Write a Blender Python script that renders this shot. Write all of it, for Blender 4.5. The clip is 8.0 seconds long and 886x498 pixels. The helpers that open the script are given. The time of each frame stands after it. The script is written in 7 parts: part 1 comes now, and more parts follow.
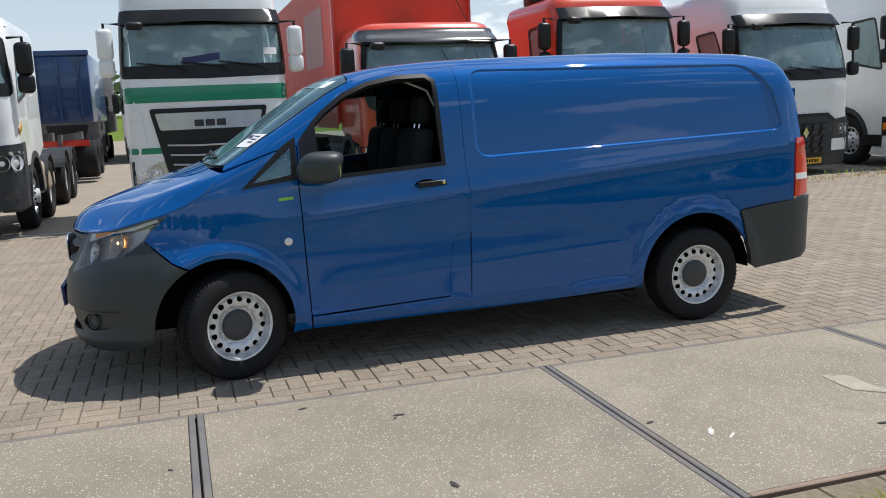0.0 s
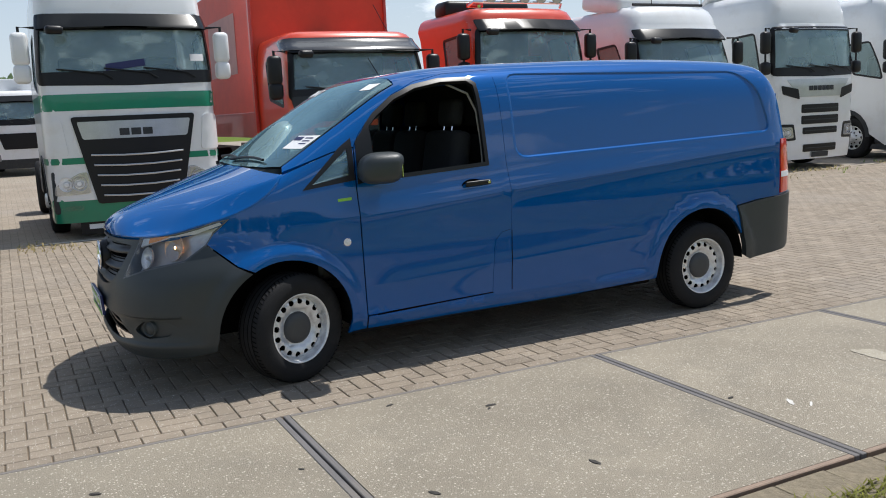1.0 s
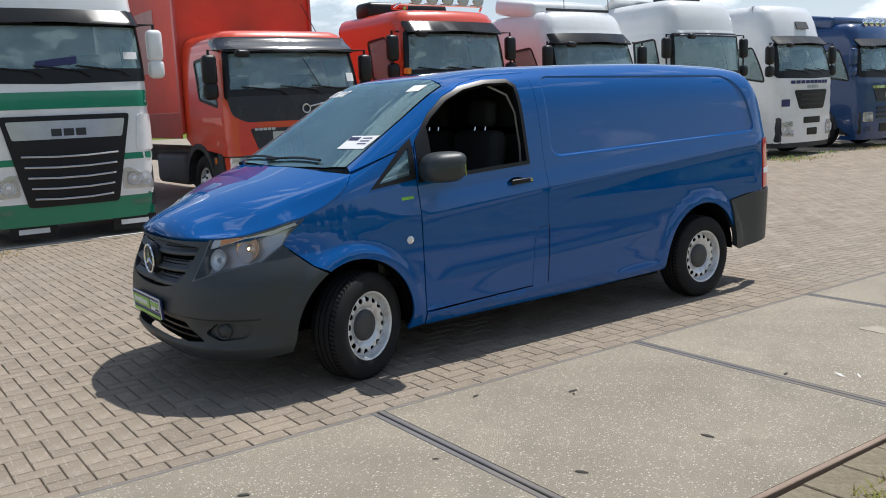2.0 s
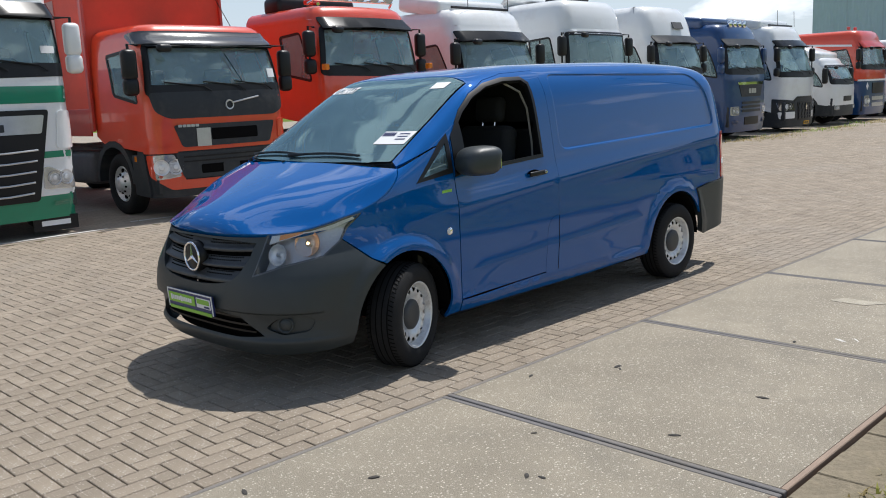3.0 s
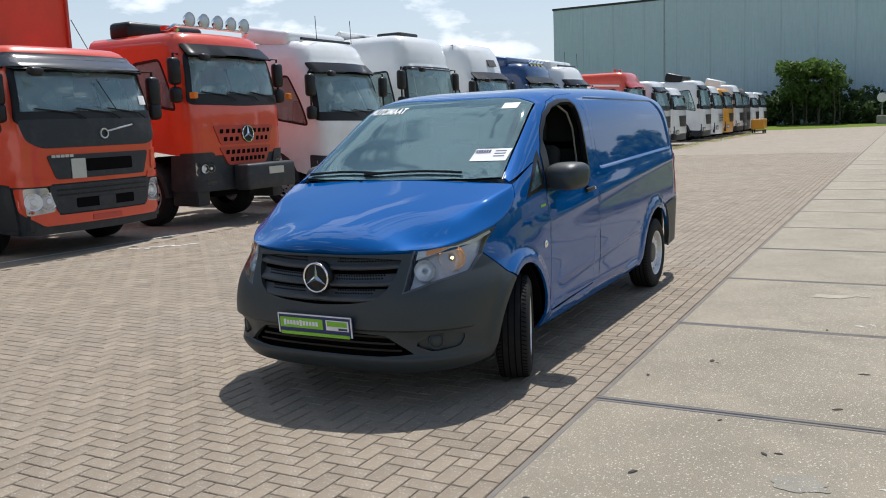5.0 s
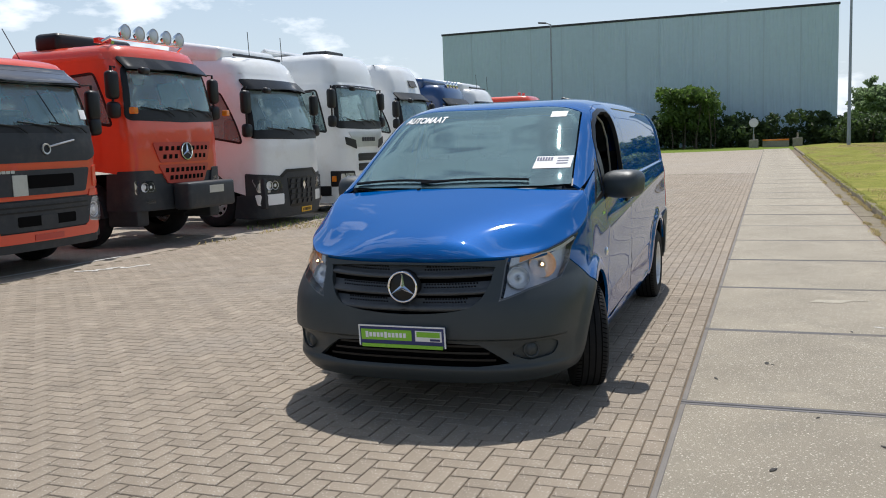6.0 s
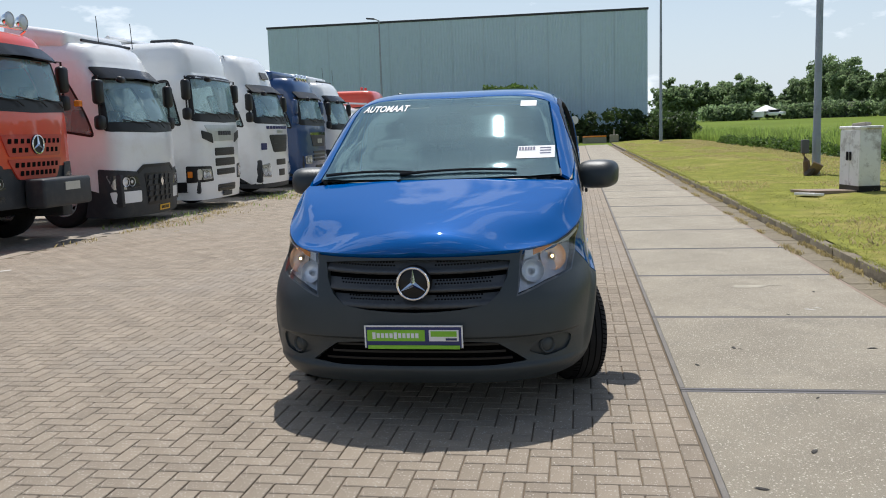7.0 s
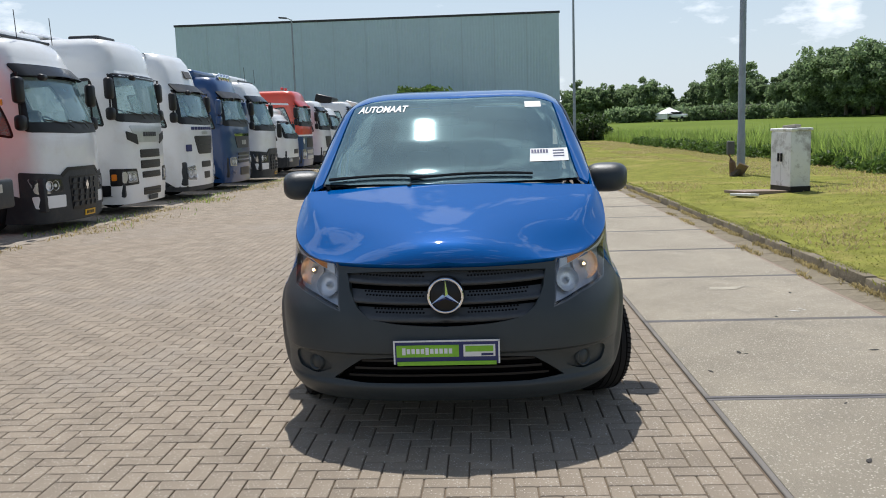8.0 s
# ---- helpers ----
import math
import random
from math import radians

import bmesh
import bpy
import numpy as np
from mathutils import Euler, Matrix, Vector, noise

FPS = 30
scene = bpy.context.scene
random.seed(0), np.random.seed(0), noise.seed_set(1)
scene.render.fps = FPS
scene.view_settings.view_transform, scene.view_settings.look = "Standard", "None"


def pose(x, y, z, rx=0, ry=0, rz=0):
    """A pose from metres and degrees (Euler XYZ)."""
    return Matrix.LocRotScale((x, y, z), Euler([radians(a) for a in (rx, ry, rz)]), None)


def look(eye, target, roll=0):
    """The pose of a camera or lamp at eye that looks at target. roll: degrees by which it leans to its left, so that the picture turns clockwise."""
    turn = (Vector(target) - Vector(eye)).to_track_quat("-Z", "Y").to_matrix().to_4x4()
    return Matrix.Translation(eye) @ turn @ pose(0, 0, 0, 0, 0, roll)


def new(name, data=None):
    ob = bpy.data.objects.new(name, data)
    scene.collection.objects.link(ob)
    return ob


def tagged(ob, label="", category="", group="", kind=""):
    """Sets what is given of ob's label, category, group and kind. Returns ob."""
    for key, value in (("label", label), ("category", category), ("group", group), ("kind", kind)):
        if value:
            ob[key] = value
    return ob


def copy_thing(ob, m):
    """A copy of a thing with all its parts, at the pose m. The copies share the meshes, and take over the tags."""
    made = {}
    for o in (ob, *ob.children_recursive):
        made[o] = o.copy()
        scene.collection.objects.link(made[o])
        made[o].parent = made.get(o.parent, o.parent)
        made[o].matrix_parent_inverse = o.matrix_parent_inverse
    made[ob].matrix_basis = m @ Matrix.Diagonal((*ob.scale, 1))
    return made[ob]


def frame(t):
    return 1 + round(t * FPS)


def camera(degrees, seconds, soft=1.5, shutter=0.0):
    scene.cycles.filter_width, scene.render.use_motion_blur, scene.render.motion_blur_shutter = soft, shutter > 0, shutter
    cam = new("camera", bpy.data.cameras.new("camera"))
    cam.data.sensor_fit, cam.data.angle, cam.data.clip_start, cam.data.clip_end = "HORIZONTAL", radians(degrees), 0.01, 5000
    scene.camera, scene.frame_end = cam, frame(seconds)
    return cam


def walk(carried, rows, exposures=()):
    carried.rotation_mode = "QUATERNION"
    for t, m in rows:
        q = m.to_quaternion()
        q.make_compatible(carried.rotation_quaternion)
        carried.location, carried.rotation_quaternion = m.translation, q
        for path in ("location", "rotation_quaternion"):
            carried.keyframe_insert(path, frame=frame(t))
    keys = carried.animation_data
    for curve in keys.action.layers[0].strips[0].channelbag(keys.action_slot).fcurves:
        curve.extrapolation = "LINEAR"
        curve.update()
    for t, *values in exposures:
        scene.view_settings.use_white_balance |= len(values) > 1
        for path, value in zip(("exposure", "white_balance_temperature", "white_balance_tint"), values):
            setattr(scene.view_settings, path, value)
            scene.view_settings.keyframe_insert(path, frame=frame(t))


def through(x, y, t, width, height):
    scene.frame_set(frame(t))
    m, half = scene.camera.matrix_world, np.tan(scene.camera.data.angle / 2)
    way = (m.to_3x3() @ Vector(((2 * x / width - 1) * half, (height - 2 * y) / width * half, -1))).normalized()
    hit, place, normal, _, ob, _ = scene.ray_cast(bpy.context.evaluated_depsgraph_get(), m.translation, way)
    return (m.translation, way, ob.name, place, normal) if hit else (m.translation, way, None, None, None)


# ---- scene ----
cam = camera(53.8, 8.0, 1.0)
PATH = [
    (0, (0.16, -0.467, 1.601), (0.731, 1.423, 1.277), -2.6),
    (0.5, (-0.445, -0.415, 1.614), (0.289, 1.419, 1.302), -2.6),
    (1, (-1.049, -0.151, 1.589), (-0.169, 1.618, 1.278), -2.6),
    (1.5, (-1.629, 0.072, 1.602), (-0.601, 1.758, 1.288), -2.5),
    (2.8, (-3.014, 0.78, 1.699), (-1.683, 2.232, 1.356), -2.5),
    (3, (-3.218, 0.891, 1.7), (-1.828, 2.287, 1.353), -2.5),
    (3.5, (-3.733, 1.284, 1.711), (-2.23, 2.558, 1.369), -2.4),
    (4, (-4.162, 1.644, 1.721), (-2.581, 2.823, 1.39), -2.4),
    (4.5, (-4.437, 2.082, 1.678), (-2.778, 3.151, 1.355), -2.3),
    (4.7, (-4.539, 2.315, 1.68), (-2.845, 3.332, 1.37), -2.3),
    (6, (-5.085, 3.812, 1.6), (-3.227, 4.512, 1.356), -2.1),
    (6.5, (-5.175, 4.399, 1.614), (-3.261, 4.92, 1.36), -2.0),
    (7, (-5.09, 4.892, 1.587), (-3.132, 5.2, 1.321), -1.9),
    (7.5, (-5.003, 5.292, 1.591), (-3.029, 5.462, 1.319), -1.8),
    (8, (-4.873, 5.552, 1.611), (-2.894, 5.656, 1.341), -1.8),
]
walk(cam, [(t, look(eye, target, roll)) for t, eye, target, roll in PATH])
from mathutils.geometry import delaunay_2d_cdt


# ---- light ----
world = bpy.data.worlds.new("sky")
scene.world = world
world.use_nodes = True
wn, wl = world.node_tree.nodes, world.node_tree.links
wn.clear()
sky = wn.new("ShaderNodeTexSky")
sky.sky_type, sky.sun_disc = "NISHITA", False
sky.sun_elevation, sky.sun_rotation = radians(62), radians(80)
sky.air_density, sky.dust_density, sky.ozone_density = 1.1, 0.6, 1.5
co = wn.new("ShaderNodeTexCoord")
sq = wn.new("ShaderNodeMapping")
sq.inputs["Scale"].default_value = (1.0, 1.0, 2.6)
sq.inputs["Location"].default_value = (0.62, 0.31, 0.2)
cloud = wn.new("ShaderNodeTexNoise")
cloud.inputs["Scale"].default_value, cloud.inputs["Detail"].default_value, cloud.inputs["Roughness"].default_value = 4.6, 8.0, 0.55
ramp = wn.new("ShaderNodeValToRGB")
ramp.color_ramp.elements[0].position, ramp.color_ramp.elements[1].position = 0.575, 0.63
veil = wn.new("ShaderNodeMix")
veil.data_type = "RGBA"
veil.inputs["B"].default_value = (11.0, 11.7, 12.6, 1)
bg = wn.new("ShaderNodeBackground")
bg.inputs["Strength"].default_value = 0.112
wo = wn.new("ShaderNodeOutputWorld")
half = wn.new("ShaderNodeMath")
half.operation = "MULTIPLY_ADD"
half.inputs[1].default_value, half.inputs[2].default_value = 0.75, 0.03
wl.new(co.outputs["Generated"], sq.inputs["Vector"])
wl.new(sq.outputs["Vector"], cloud.inputs["Vector"])
heap = wn.new("ShaderNodeVectorMath")
heap.operation = "DOT_PRODUCT"
heap.inputs[1].default_value = Vector((0.28, 0.55, 0.79)).normalized()
wl.new(co.outputs["Generated"], heap.inputs[0])
heap_range = wn.new("ShaderNodeMapRange")
heap_range.inputs["From Min"].default_value, heap_range.inputs["From Max"].default_value = 0.90, 0.985
heap_range.inputs["To Min"].default_value, heap_range.inputs["To Max"].default_value = 0.0, 0.14
wl.new(heap.outputs["Value"], heap_range.inputs["Value"])
heaped = wn.new("ShaderNodeMath")
wl.new(cloud.outputs["Fac"], heaped.inputs[0])
wl.new(heap_range.outputs["Result"], heaped.inputs[1])
wl.new(heaped.outputs["Value"], ramp.inputs["Fac"])
wl.new(ramp.outputs["Color"], half.inputs[0])
wl.new(half.outputs["Value"], veil.inputs["Factor"])
low = wn.new("ShaderNodeSeparateXYZ")
wl.new(co.outputs["Generated"], low.inputs["Vector"])
near_ground = wn.new("ShaderNodeMapRange")
near_ground.interpolation_type = "SMOOTHSTEP"
near_ground.inputs["From Min"].default_value, near_ground.inputs["From Max"].default_value = -0.02, 0.38
near_ground.inputs["To Min"].default_value, near_ground.inputs["To Max"].default_value = 0.8, 0.0
wl.new(low.outputs["Z"], near_ground.inputs["Value"])
haze = wn.new("ShaderNodeMix")
haze.data_type = "RGBA"
haze.inputs["B"].default_value = (6.3, 7.3, 8.6, 1)
wl.new(near_ground.outputs["Result"], haze.inputs["Factor"])
wl.new(sky.outputs["Color"], haze.inputs["A"])
wl.new(haze.outputs["Result"], veil.inputs["A"])
wl.new(veil.outputs["Result"], bg.inputs["Color"])
wl.new(bg.outputs["Background"], wo.inputs["Surface"])
sun = new("sun", bpy.data.lights.new("sun", "SUN"))
sun.data.energy, sun.data.angle, sun.data.color = 5.0, radians(0.6), (1.0, 0.975, 0.94)
sun.matrix_world = look((6, 1, 12.7), (0, 0, 0))
scene.view_settings.exposure = -0.12


# ---- materials ----
def shader(name, colour, rough=0.5, metal=0.0, coat=0.0, vary=0.12, scale=6.0, bump=0.0, bump_scale=60.0, spec=0.5, island=0.0, dirt=None, dirt_scale=1.5):
    """A principled material with variation at two scales, optional dirt and relief."""
    m = bpy.data.materials.new(name)
    m.use_nodes = True
    n, l = m.node_tree.nodes, m.node_tree.links
    p = n["Principled BSDF"]
    p.inputs["Roughness"].default_value, p.inputs["Metallic"].default_value = rough, metal
    p.inputs["Coat Weight"].default_value, p.inputs["Coat Roughness"].default_value = coat, 0.02
    p.inputs["Specular IOR Level"].default_value = spec
    tc = n.new("ShaderNodeTexCoord")
    big = n.new("ShaderNodeTexNoise")
    big.inputs["Scale"].default_value, big.inputs["Detail"].default_value = scale, 5.0
    l.new(tc.outputs["Object"], big.inputs["Vector"])
    fine = n.new("ShaderNodeTexNoise")
    fine.inputs["Scale"].default_value, fine.inputs["Detail"].default_value, fine.inputs["Roughness"].default_value = bump_scale, 5.0, 0.65
    l.new(tc.outputs["Object"], fine.inputs["Vector"])
    add = n.new("ShaderNodeMath")
    add.operation = "ADD"
    l.new(big.outputs["Fac"], add.inputs[0])
    l.new(fine.outputs["Fac"], add.inputs[1])
    mr = n.new("ShaderNodeMapRange")
    mr.inputs["From Min"].default_value, mr.inputs["From Max"].default_value = 0.6, 1.4
    mr.inputs["To Min"].default_value, mr.inputs["To Max"].default_value = 1 - vary, 1 + vary
    l.new(add.outputs["Value"], mr.inputs["Value"])
    value = mr.outputs["Result"]
    if island:
        src = n.new("ShaderNodeNewGeometry") if island > 0 else n.new("ShaderNodeObjectInfo")
        im = n.new("ShaderNodeMapRange")
        im.inputs["To Min"].default_value, im.inputs["To Max"].default_value = 1 - abs(island), 1 + abs(island)
        l.new(src.outputs["Random Per Island" if island > 0 else "Random"], im.inputs["Value"])
        mu = n.new("ShaderNodeMath")
        mu.operation = "MULTIPLY"
        l.new(value, mu.inputs[0])
        l.new(im.outputs["Result"], mu.inputs[1])
        value = mu.outputs["Value"]
    sc = n.new("ShaderNodeVectorMath")
    sc.operation = "SCALE"
    sc.inputs[0].default_value = colour
    l.new(value, sc.inputs["Scale"])
    out = sc.outputs["Vector"]
    if dirt:
        dn = n.new("ShaderNodeTexNoise")
        dn.inputs["Scale"].default_value, dn.inputs["Detail"].default_value, dn.inputs["Roughness"].default_value = dirt_scale, 8.0, 0.7
        l.new(tc.outputs["Object"], dn.inputs["Vector"])
        dr = n.new("ShaderNodeMapRange")
        dr.inputs["From Min"].default_value, dr.inputs["From Max"].default_value = 0.5, 0.75
        l.new(dn.outputs["Fac"], dr.inputs["Value"])
        mx = n.new("ShaderNodeMix")
        mx.data_type = "RGBA"
        mx.inputs["B"].default_value = (*dirt, 1)
        l.new(dr.outputs["Result"], mx.inputs["Factor"])
        l.new(out, mx.inputs["A"])
        out = mx.outputs["Result"]
    l.new(out, p.inputs["Base Color"])
    if bump:
        b = n.new("ShaderNodeBump")
        b.inputs["Strength"].default_value, b.inputs["Distance"].default_value = bump, 0.01
        l.new(fine.outputs["Fac"], b.inputs["Height"])
        l.new(b.outputs["Normal"], p.inputs["Normal"])
    return m


def glass(name, tint, rough=0.0, ior=1.52, dust_sheen=0.0, sheen_colour=(0.7, 0.78, 0.78), gloss=(1, 1, 1)):
    m = bpy.data.materials.new(name)
    m.use_nodes = True
    n, l = m.node_tree.nodes, m.node_tree.links
    n.clear()
    out, mix, tr, gl, fr = (n.new("ShaderNode" + k) for k in ("OutputMaterial", "MixShader", "BsdfTransparent", "BsdfGlossy", "Fresnel"))
    tr.inputs["Color"].default_value = (*tint, 1)
    gl.inputs["Roughness"].default_value = rough
    gl.inputs["Color"].default_value = (*gloss, 1)
    fr.inputs["IOR"].default_value = ior
    l.new(fr.outputs["Fac"], mix.inputs["Fac"])
    l.new(tr.outputs["BSDF"], mix.inputs[1])
    l.new(gl.outputs["BSDF"], mix.inputs[2])
    last = mix.outputs["Shader"]
    # Diffuse film: some dust, mostly sky reflection painted as a pale tint.
    if dust_sheen:
        film, df, tc, nz, mr = (n.new("ShaderNode" + k) for k in ("MixShader", "BsdfDiffuse", "TexCoord", "TexNoise", "MapRange"))
        df.inputs["Color"].default_value = (*sheen_colour, 1)
        nz.inputs["Scale"].default_value, nz.inputs["Detail"].default_value = 3.0, 6.0
        mr.inputs["From Min"].default_value, mr.inputs["From Max"].default_value = 0.3, 0.7
        mr.inputs["To Min"].default_value, mr.inputs["To Max"].default_value = dust_sheen * 0.7, dust_sheen * 1.3
        l.new(tc.outputs["Object"], nz.inputs["Vector"])
        l.new(nz.outputs["Fac"], mr.inputs["Value"])
        l.new(mr.outputs["Result"], film.inputs["Fac"])
        l.new(last, film.inputs[1])
        l.new(df.outputs["BSDF"], film.inputs[2])
        last = film.outputs["Shader"]
    l.new(last, out.inputs["Surface"])
    return m


def leafy(name, colour, *a, through=0.45, **k):
    """Leaves and blades, through which the sun shines."""
    m = shader(name, colour, *a, **k)
    n, l = m.node_tree.nodes, m.node_tree.links
    p = n["Principled BSDF"]
    src = p.inputs["Base Color"].links[0].from_socket
    tr, mx = n.new("ShaderNodeBsdfTranslucent"), n.new("ShaderNodeMixShader")
    mx.inputs["Fac"].default_value = through
    l.new(src, tr.inputs["Color"])
    l.new(p.outputs["BSDF"], mx.inputs[1])
    l.new(tr.outputs["BSDF"], mx.inputs[2])
    l.new(mx.outputs["Shader"], n["Material Output"].inputs["Surface"])
    return m


def car_paint(name, colour, metal=0.5, rough=0.34):
    m = shader(name, colour, rough, metal, 1.0, vary=0.04, scale=1.2, bump_scale=900.0, spec=0.0)
    m.node_tree.nodes["Principled BSDF"].inputs["Coat IOR"].default_value = 1.54
    m.node_tree.nodes["Principled BSDF"].inputs["Specular Tint"].default_value = (0.05, 0.35, 0.9, 1)
    return m


BLUE = car_paint("blue_metallic_paint", (0.0, 0.086, 0.312), 0.05, 0.4)
PLASTIC = shader("dark_grey_bumper_plastic", (0.033, 0.0405, 0.044), 0.44, vary=0.12, bump=0.12, bump_scale=500.0)
BLACK = shader("black_plastic", (0.009, 0.009, 0.010), 0.4, spec=0.35, vary=0.2, bump_scale=200.0)
# Near-black: the shade of gaps, holes and undersides put into the colour.
VOID = shader("cavity_shade", (0.004, 0.004, 0.004), 0.9, spec=0.1)
RUBBER = shader("tyre_rubber", (0.013, 0.013, 0.014), 0.8, spec=0.3, vary=0.25, bump=0.2, bump_scale=120.0, dirt=(0.03, 0.028, 0.026), dirt_scale=4.0)
STEEL = shader("silver_painted_steel", (0.74, 0.75, 0.76), 0.3, 0.35, 0.3, vary=0.08, dirt=(0.4, 0.38, 0.36), dirt_scale=9.0)
CHROME = shader("chrome", (0.85, 0.86, 0.88), 0.08, 1.0, vary=0.03)
# The teal film brightens the panes in place of reflected sky.
GLASS = glass("tinted_window_glass", (0.64, 0.80, 0.79), rough=0.02, ior=2.3, dust_sheen=0.12, sheen_colour=(0.42, 0.68, 0.76), gloss=(0.66, 0.94, 1.0))
LENS = glass("clear_lamp_lens", (0.97, 0.97, 0.98), ior=1.45, dust_sheen=0.012, sheen_colour=(0.75, 0.8, 0.85))
WHITE = shader("white_truck_paint", (0.82, 0.83, 0.83), 0.3, coat=0.6, vary=0.03, scale=2.0, dirt=(0.72, 0.70, 0.67), dirt_scale=1.2)
PAPER = shader("white_paper", (0.82, 0.82, 0.82), 0.7, vary=0.03)
INK = shader("dark_blue_print", (0.03, 0.035, 0.12), 0.6)
GREENPAINT = shader("green_paint", (0.0, 0.22, 0.12), 0.3, coat=0.5, vary=0.06)
RED = shader("orange_red_truck_paint", (0.72, 0.068, 0.026), 0.3, coat=0.8, vary=0.05, dirt=(0.64, 0.09, 0.045), dirt_scale=1.0)
TARP = shader("red_tarpaulin", (0.68, 0.062, 0.026), 0.5, vary=0.1, scale=1.0, bump=0.15, bump_scale=4.0)
NAVY = shader("navy_truck_paint", (0.006, 0.045, 0.15), 0.3, coat=0.6, vary=0.08)
YELLOW = shader("yellow_paint", (0.75, 0.33, 0.02), 0.35, coat=0.5, vary=0.06)
GREYTRIM = shader("grey_truck_plastic", (0.031, 0.035, 0.040), 0.5, spec=0.35, vary=0.15, bump=0.1, bump_scale=200.0, dirt=(0.06, 0.058, 0.055), dirt_scale=3.0)
AMBERGLOW = shader("lit_amber_bulb", (0.9, 0.3, 0.03), 0.3)
AMBERGLOW.node_tree.nodes["Principled BSDF"].inputs["Emission Color"].default_value = (1.0, 0.55, 0.22, 1)
AMBERGLOW.node_tree.nodes["Principled BSDF"].inputs["Emission Strength"].default_value = 30.0
AMBER = shader("amber_lens", (0.8, 0.22, 0.01), 0.15, coat=1.0)
TAILRED = shader("red_lamp_lens", (0.65, 0.03, 0.02), 0.15, coat=1.0)
SILVER = shader("silver_trim", (0.55, 0.56, 0.57), 0.3, 0.7)
LIME = shader("lime_green_print", (0.22, 0.52, 0.03), 0.4, coat=0.3)
PLATEBLUE = shader("navy_plate_border", (0.02, 0.03, 0.14), 0.4)
SEAT = shader("dark_seat_fabric", (0.02, 0.02, 0.022), 0.9, vary=0.2, bump=0.2)
DASH = shader("grey_dashboard_plastic", (0.24, 0.25, 0.26), 0.6, vary=0.1, bump=0.1, bump_scale=300.0)
LINER = shader("beige_cab_lining", (0.35, 0.33, 0.30), 0.8)


# ---- tools ----
def part(name, bm, material, parent=None, label="", smooth=None, at=None):
    """One mesh object from a bmesh, under a thing or a part."""
    me = bpy.data.meshes.new(name)
    lay = bm.verts.layers.float_vector.get("true_normal")
    normals = None
    if lay is not None:
        normals = [v[lay].copy() for v in bm.verts]
        if any(n.length < 0.5 for n in normals):
            bm.normal_update()
            normals = [n if n.length > 0.5 else v.normal.copy() for n, v in zip(normals, bm.verts)]
        for f in bm.faces:
            f.smooth = True
    elif smooth is not None:
        for f in bm.faces:
            f.smooth = True
        for e in bm.edges:
            e.smooth = len(e.link_faces) == 2 and e.calc_face_angle(0.0) < radians(smooth)
    bm.to_mesh(me)
    bm.free()
    if normals:
        me.normals_split_custom_set_from_vertices(normals)
    me.materials.append(material)
    ob = new(name, me)
    if parent:
        ob.parent = parent
    if at is not None:
        ob.matrix_basis = at
    if label:
        ob["label"] = label
    return ob


def thing(name, label, category, at=None, group="", kind=""):
    ob = new(name)
    if at is not None:
        ob.matrix_basis = at
    return tagged(ob, label, category, group, kind)


def box(sx, sy, sz, m=None, bevel=0.0, seg=2, bm=None):
    """A box, its edges rounded by bevel."""
    own = bmesh.new()
    bmesh.ops.create_cube(own, size=1.0)
    bmesh.ops.scale(own, vec=(sx, sy, sz), verts=own.verts)
    if bevel:
        bmesh.ops.bevel(own, geom=own.edges[:], offset=bevel, segments=seg, affect="EDGES", profile=0.5)
    if m is not None:
        own.transform(m)
    if bm is None:
        return own
    at = {v: bm.verts.new(v.co) for v in own.verts}
    for f in own.faces:
        bm.faces.new([at[v] for v in f.verts])
    own.free()
    return bm


def lathe(profile, steps=32, m=None, bm=None, close=False):
    """A turned body round the local y axis from (radius, y) pairs, the outside to the lower y."""
    bm = bm or bmesh.new()
    m = m or Matrix()
    rings = []
    for r, y in profile:
        if r < 1e-6:
            rings.append([bm.verts.new(m @ Vector((0, y, 0)))])
        else:
            rings.append([bm.verts.new(m @ Vector((r * math.cos(2 * math.pi * k / steps), y, r * math.sin(2 * math.pi * k / steps)))) for k in range(steps)])
    if close:
        rings.append(rings[0])
    for a, b in zip(rings, rings[1:]):
        for k in range(steps):
            j = (k + 1) % steps
            f = list(dict.fromkeys([a[k % len(a)], a[j % len(a)], b[j % len(b)], b[k % len(b)]]))
            if len(f) > 2:
                bm.faces.new(f)
    return bm


def tube(points, radius, sides=8, bm=None, radii=None):
    """A round bar along points."""
    bm = bm or bmesh.new()
    pts = [Vector(p) for p in points]
    rings = []
    for i, p in enumerate(pts):
        d = (pts[min(i + 1, len(pts) - 1)] - pts[max(i - 1, 0)]).normalized()
        a = d.cross(Vector((0, 0, 1)) if abs(d.z) < 0.9 else Vector((1, 0, 0))).normalized()
        b = d.cross(a)
        r = radii[i] if radii else radius
        rings.append([bm.verts.new(p + r * (math.cos(2 * math.pi * k / sides) * a + math.sin(2 * math.pi * k / sides) * b)) for k in range(sides)])
    for u, v in zip(rings, rings[1:]):
        for k in range(sides):
            bm.faces.new((u[k], u[(k + 1) % sides], v[(k + 1) % sides], v[k]))
    bm.faces.new(rings[0][::-1])
    bm.faces.new(rings[-1])
    bmesh.ops.recalc_face_normals(bm, faces=bm.faces)
    return bm


def resample(poly, step, closed=True):
    out = []
    n = len(poly)
    for i in range(n if closed else n - 1):
        a, b = Vector(poly[i]), Vector(poly[(i + 1) % n])
        k = max(1, int((b - a).length / step))
        out += [tuple(a.lerp(b, j / k)) for j in range(k)]
    return out


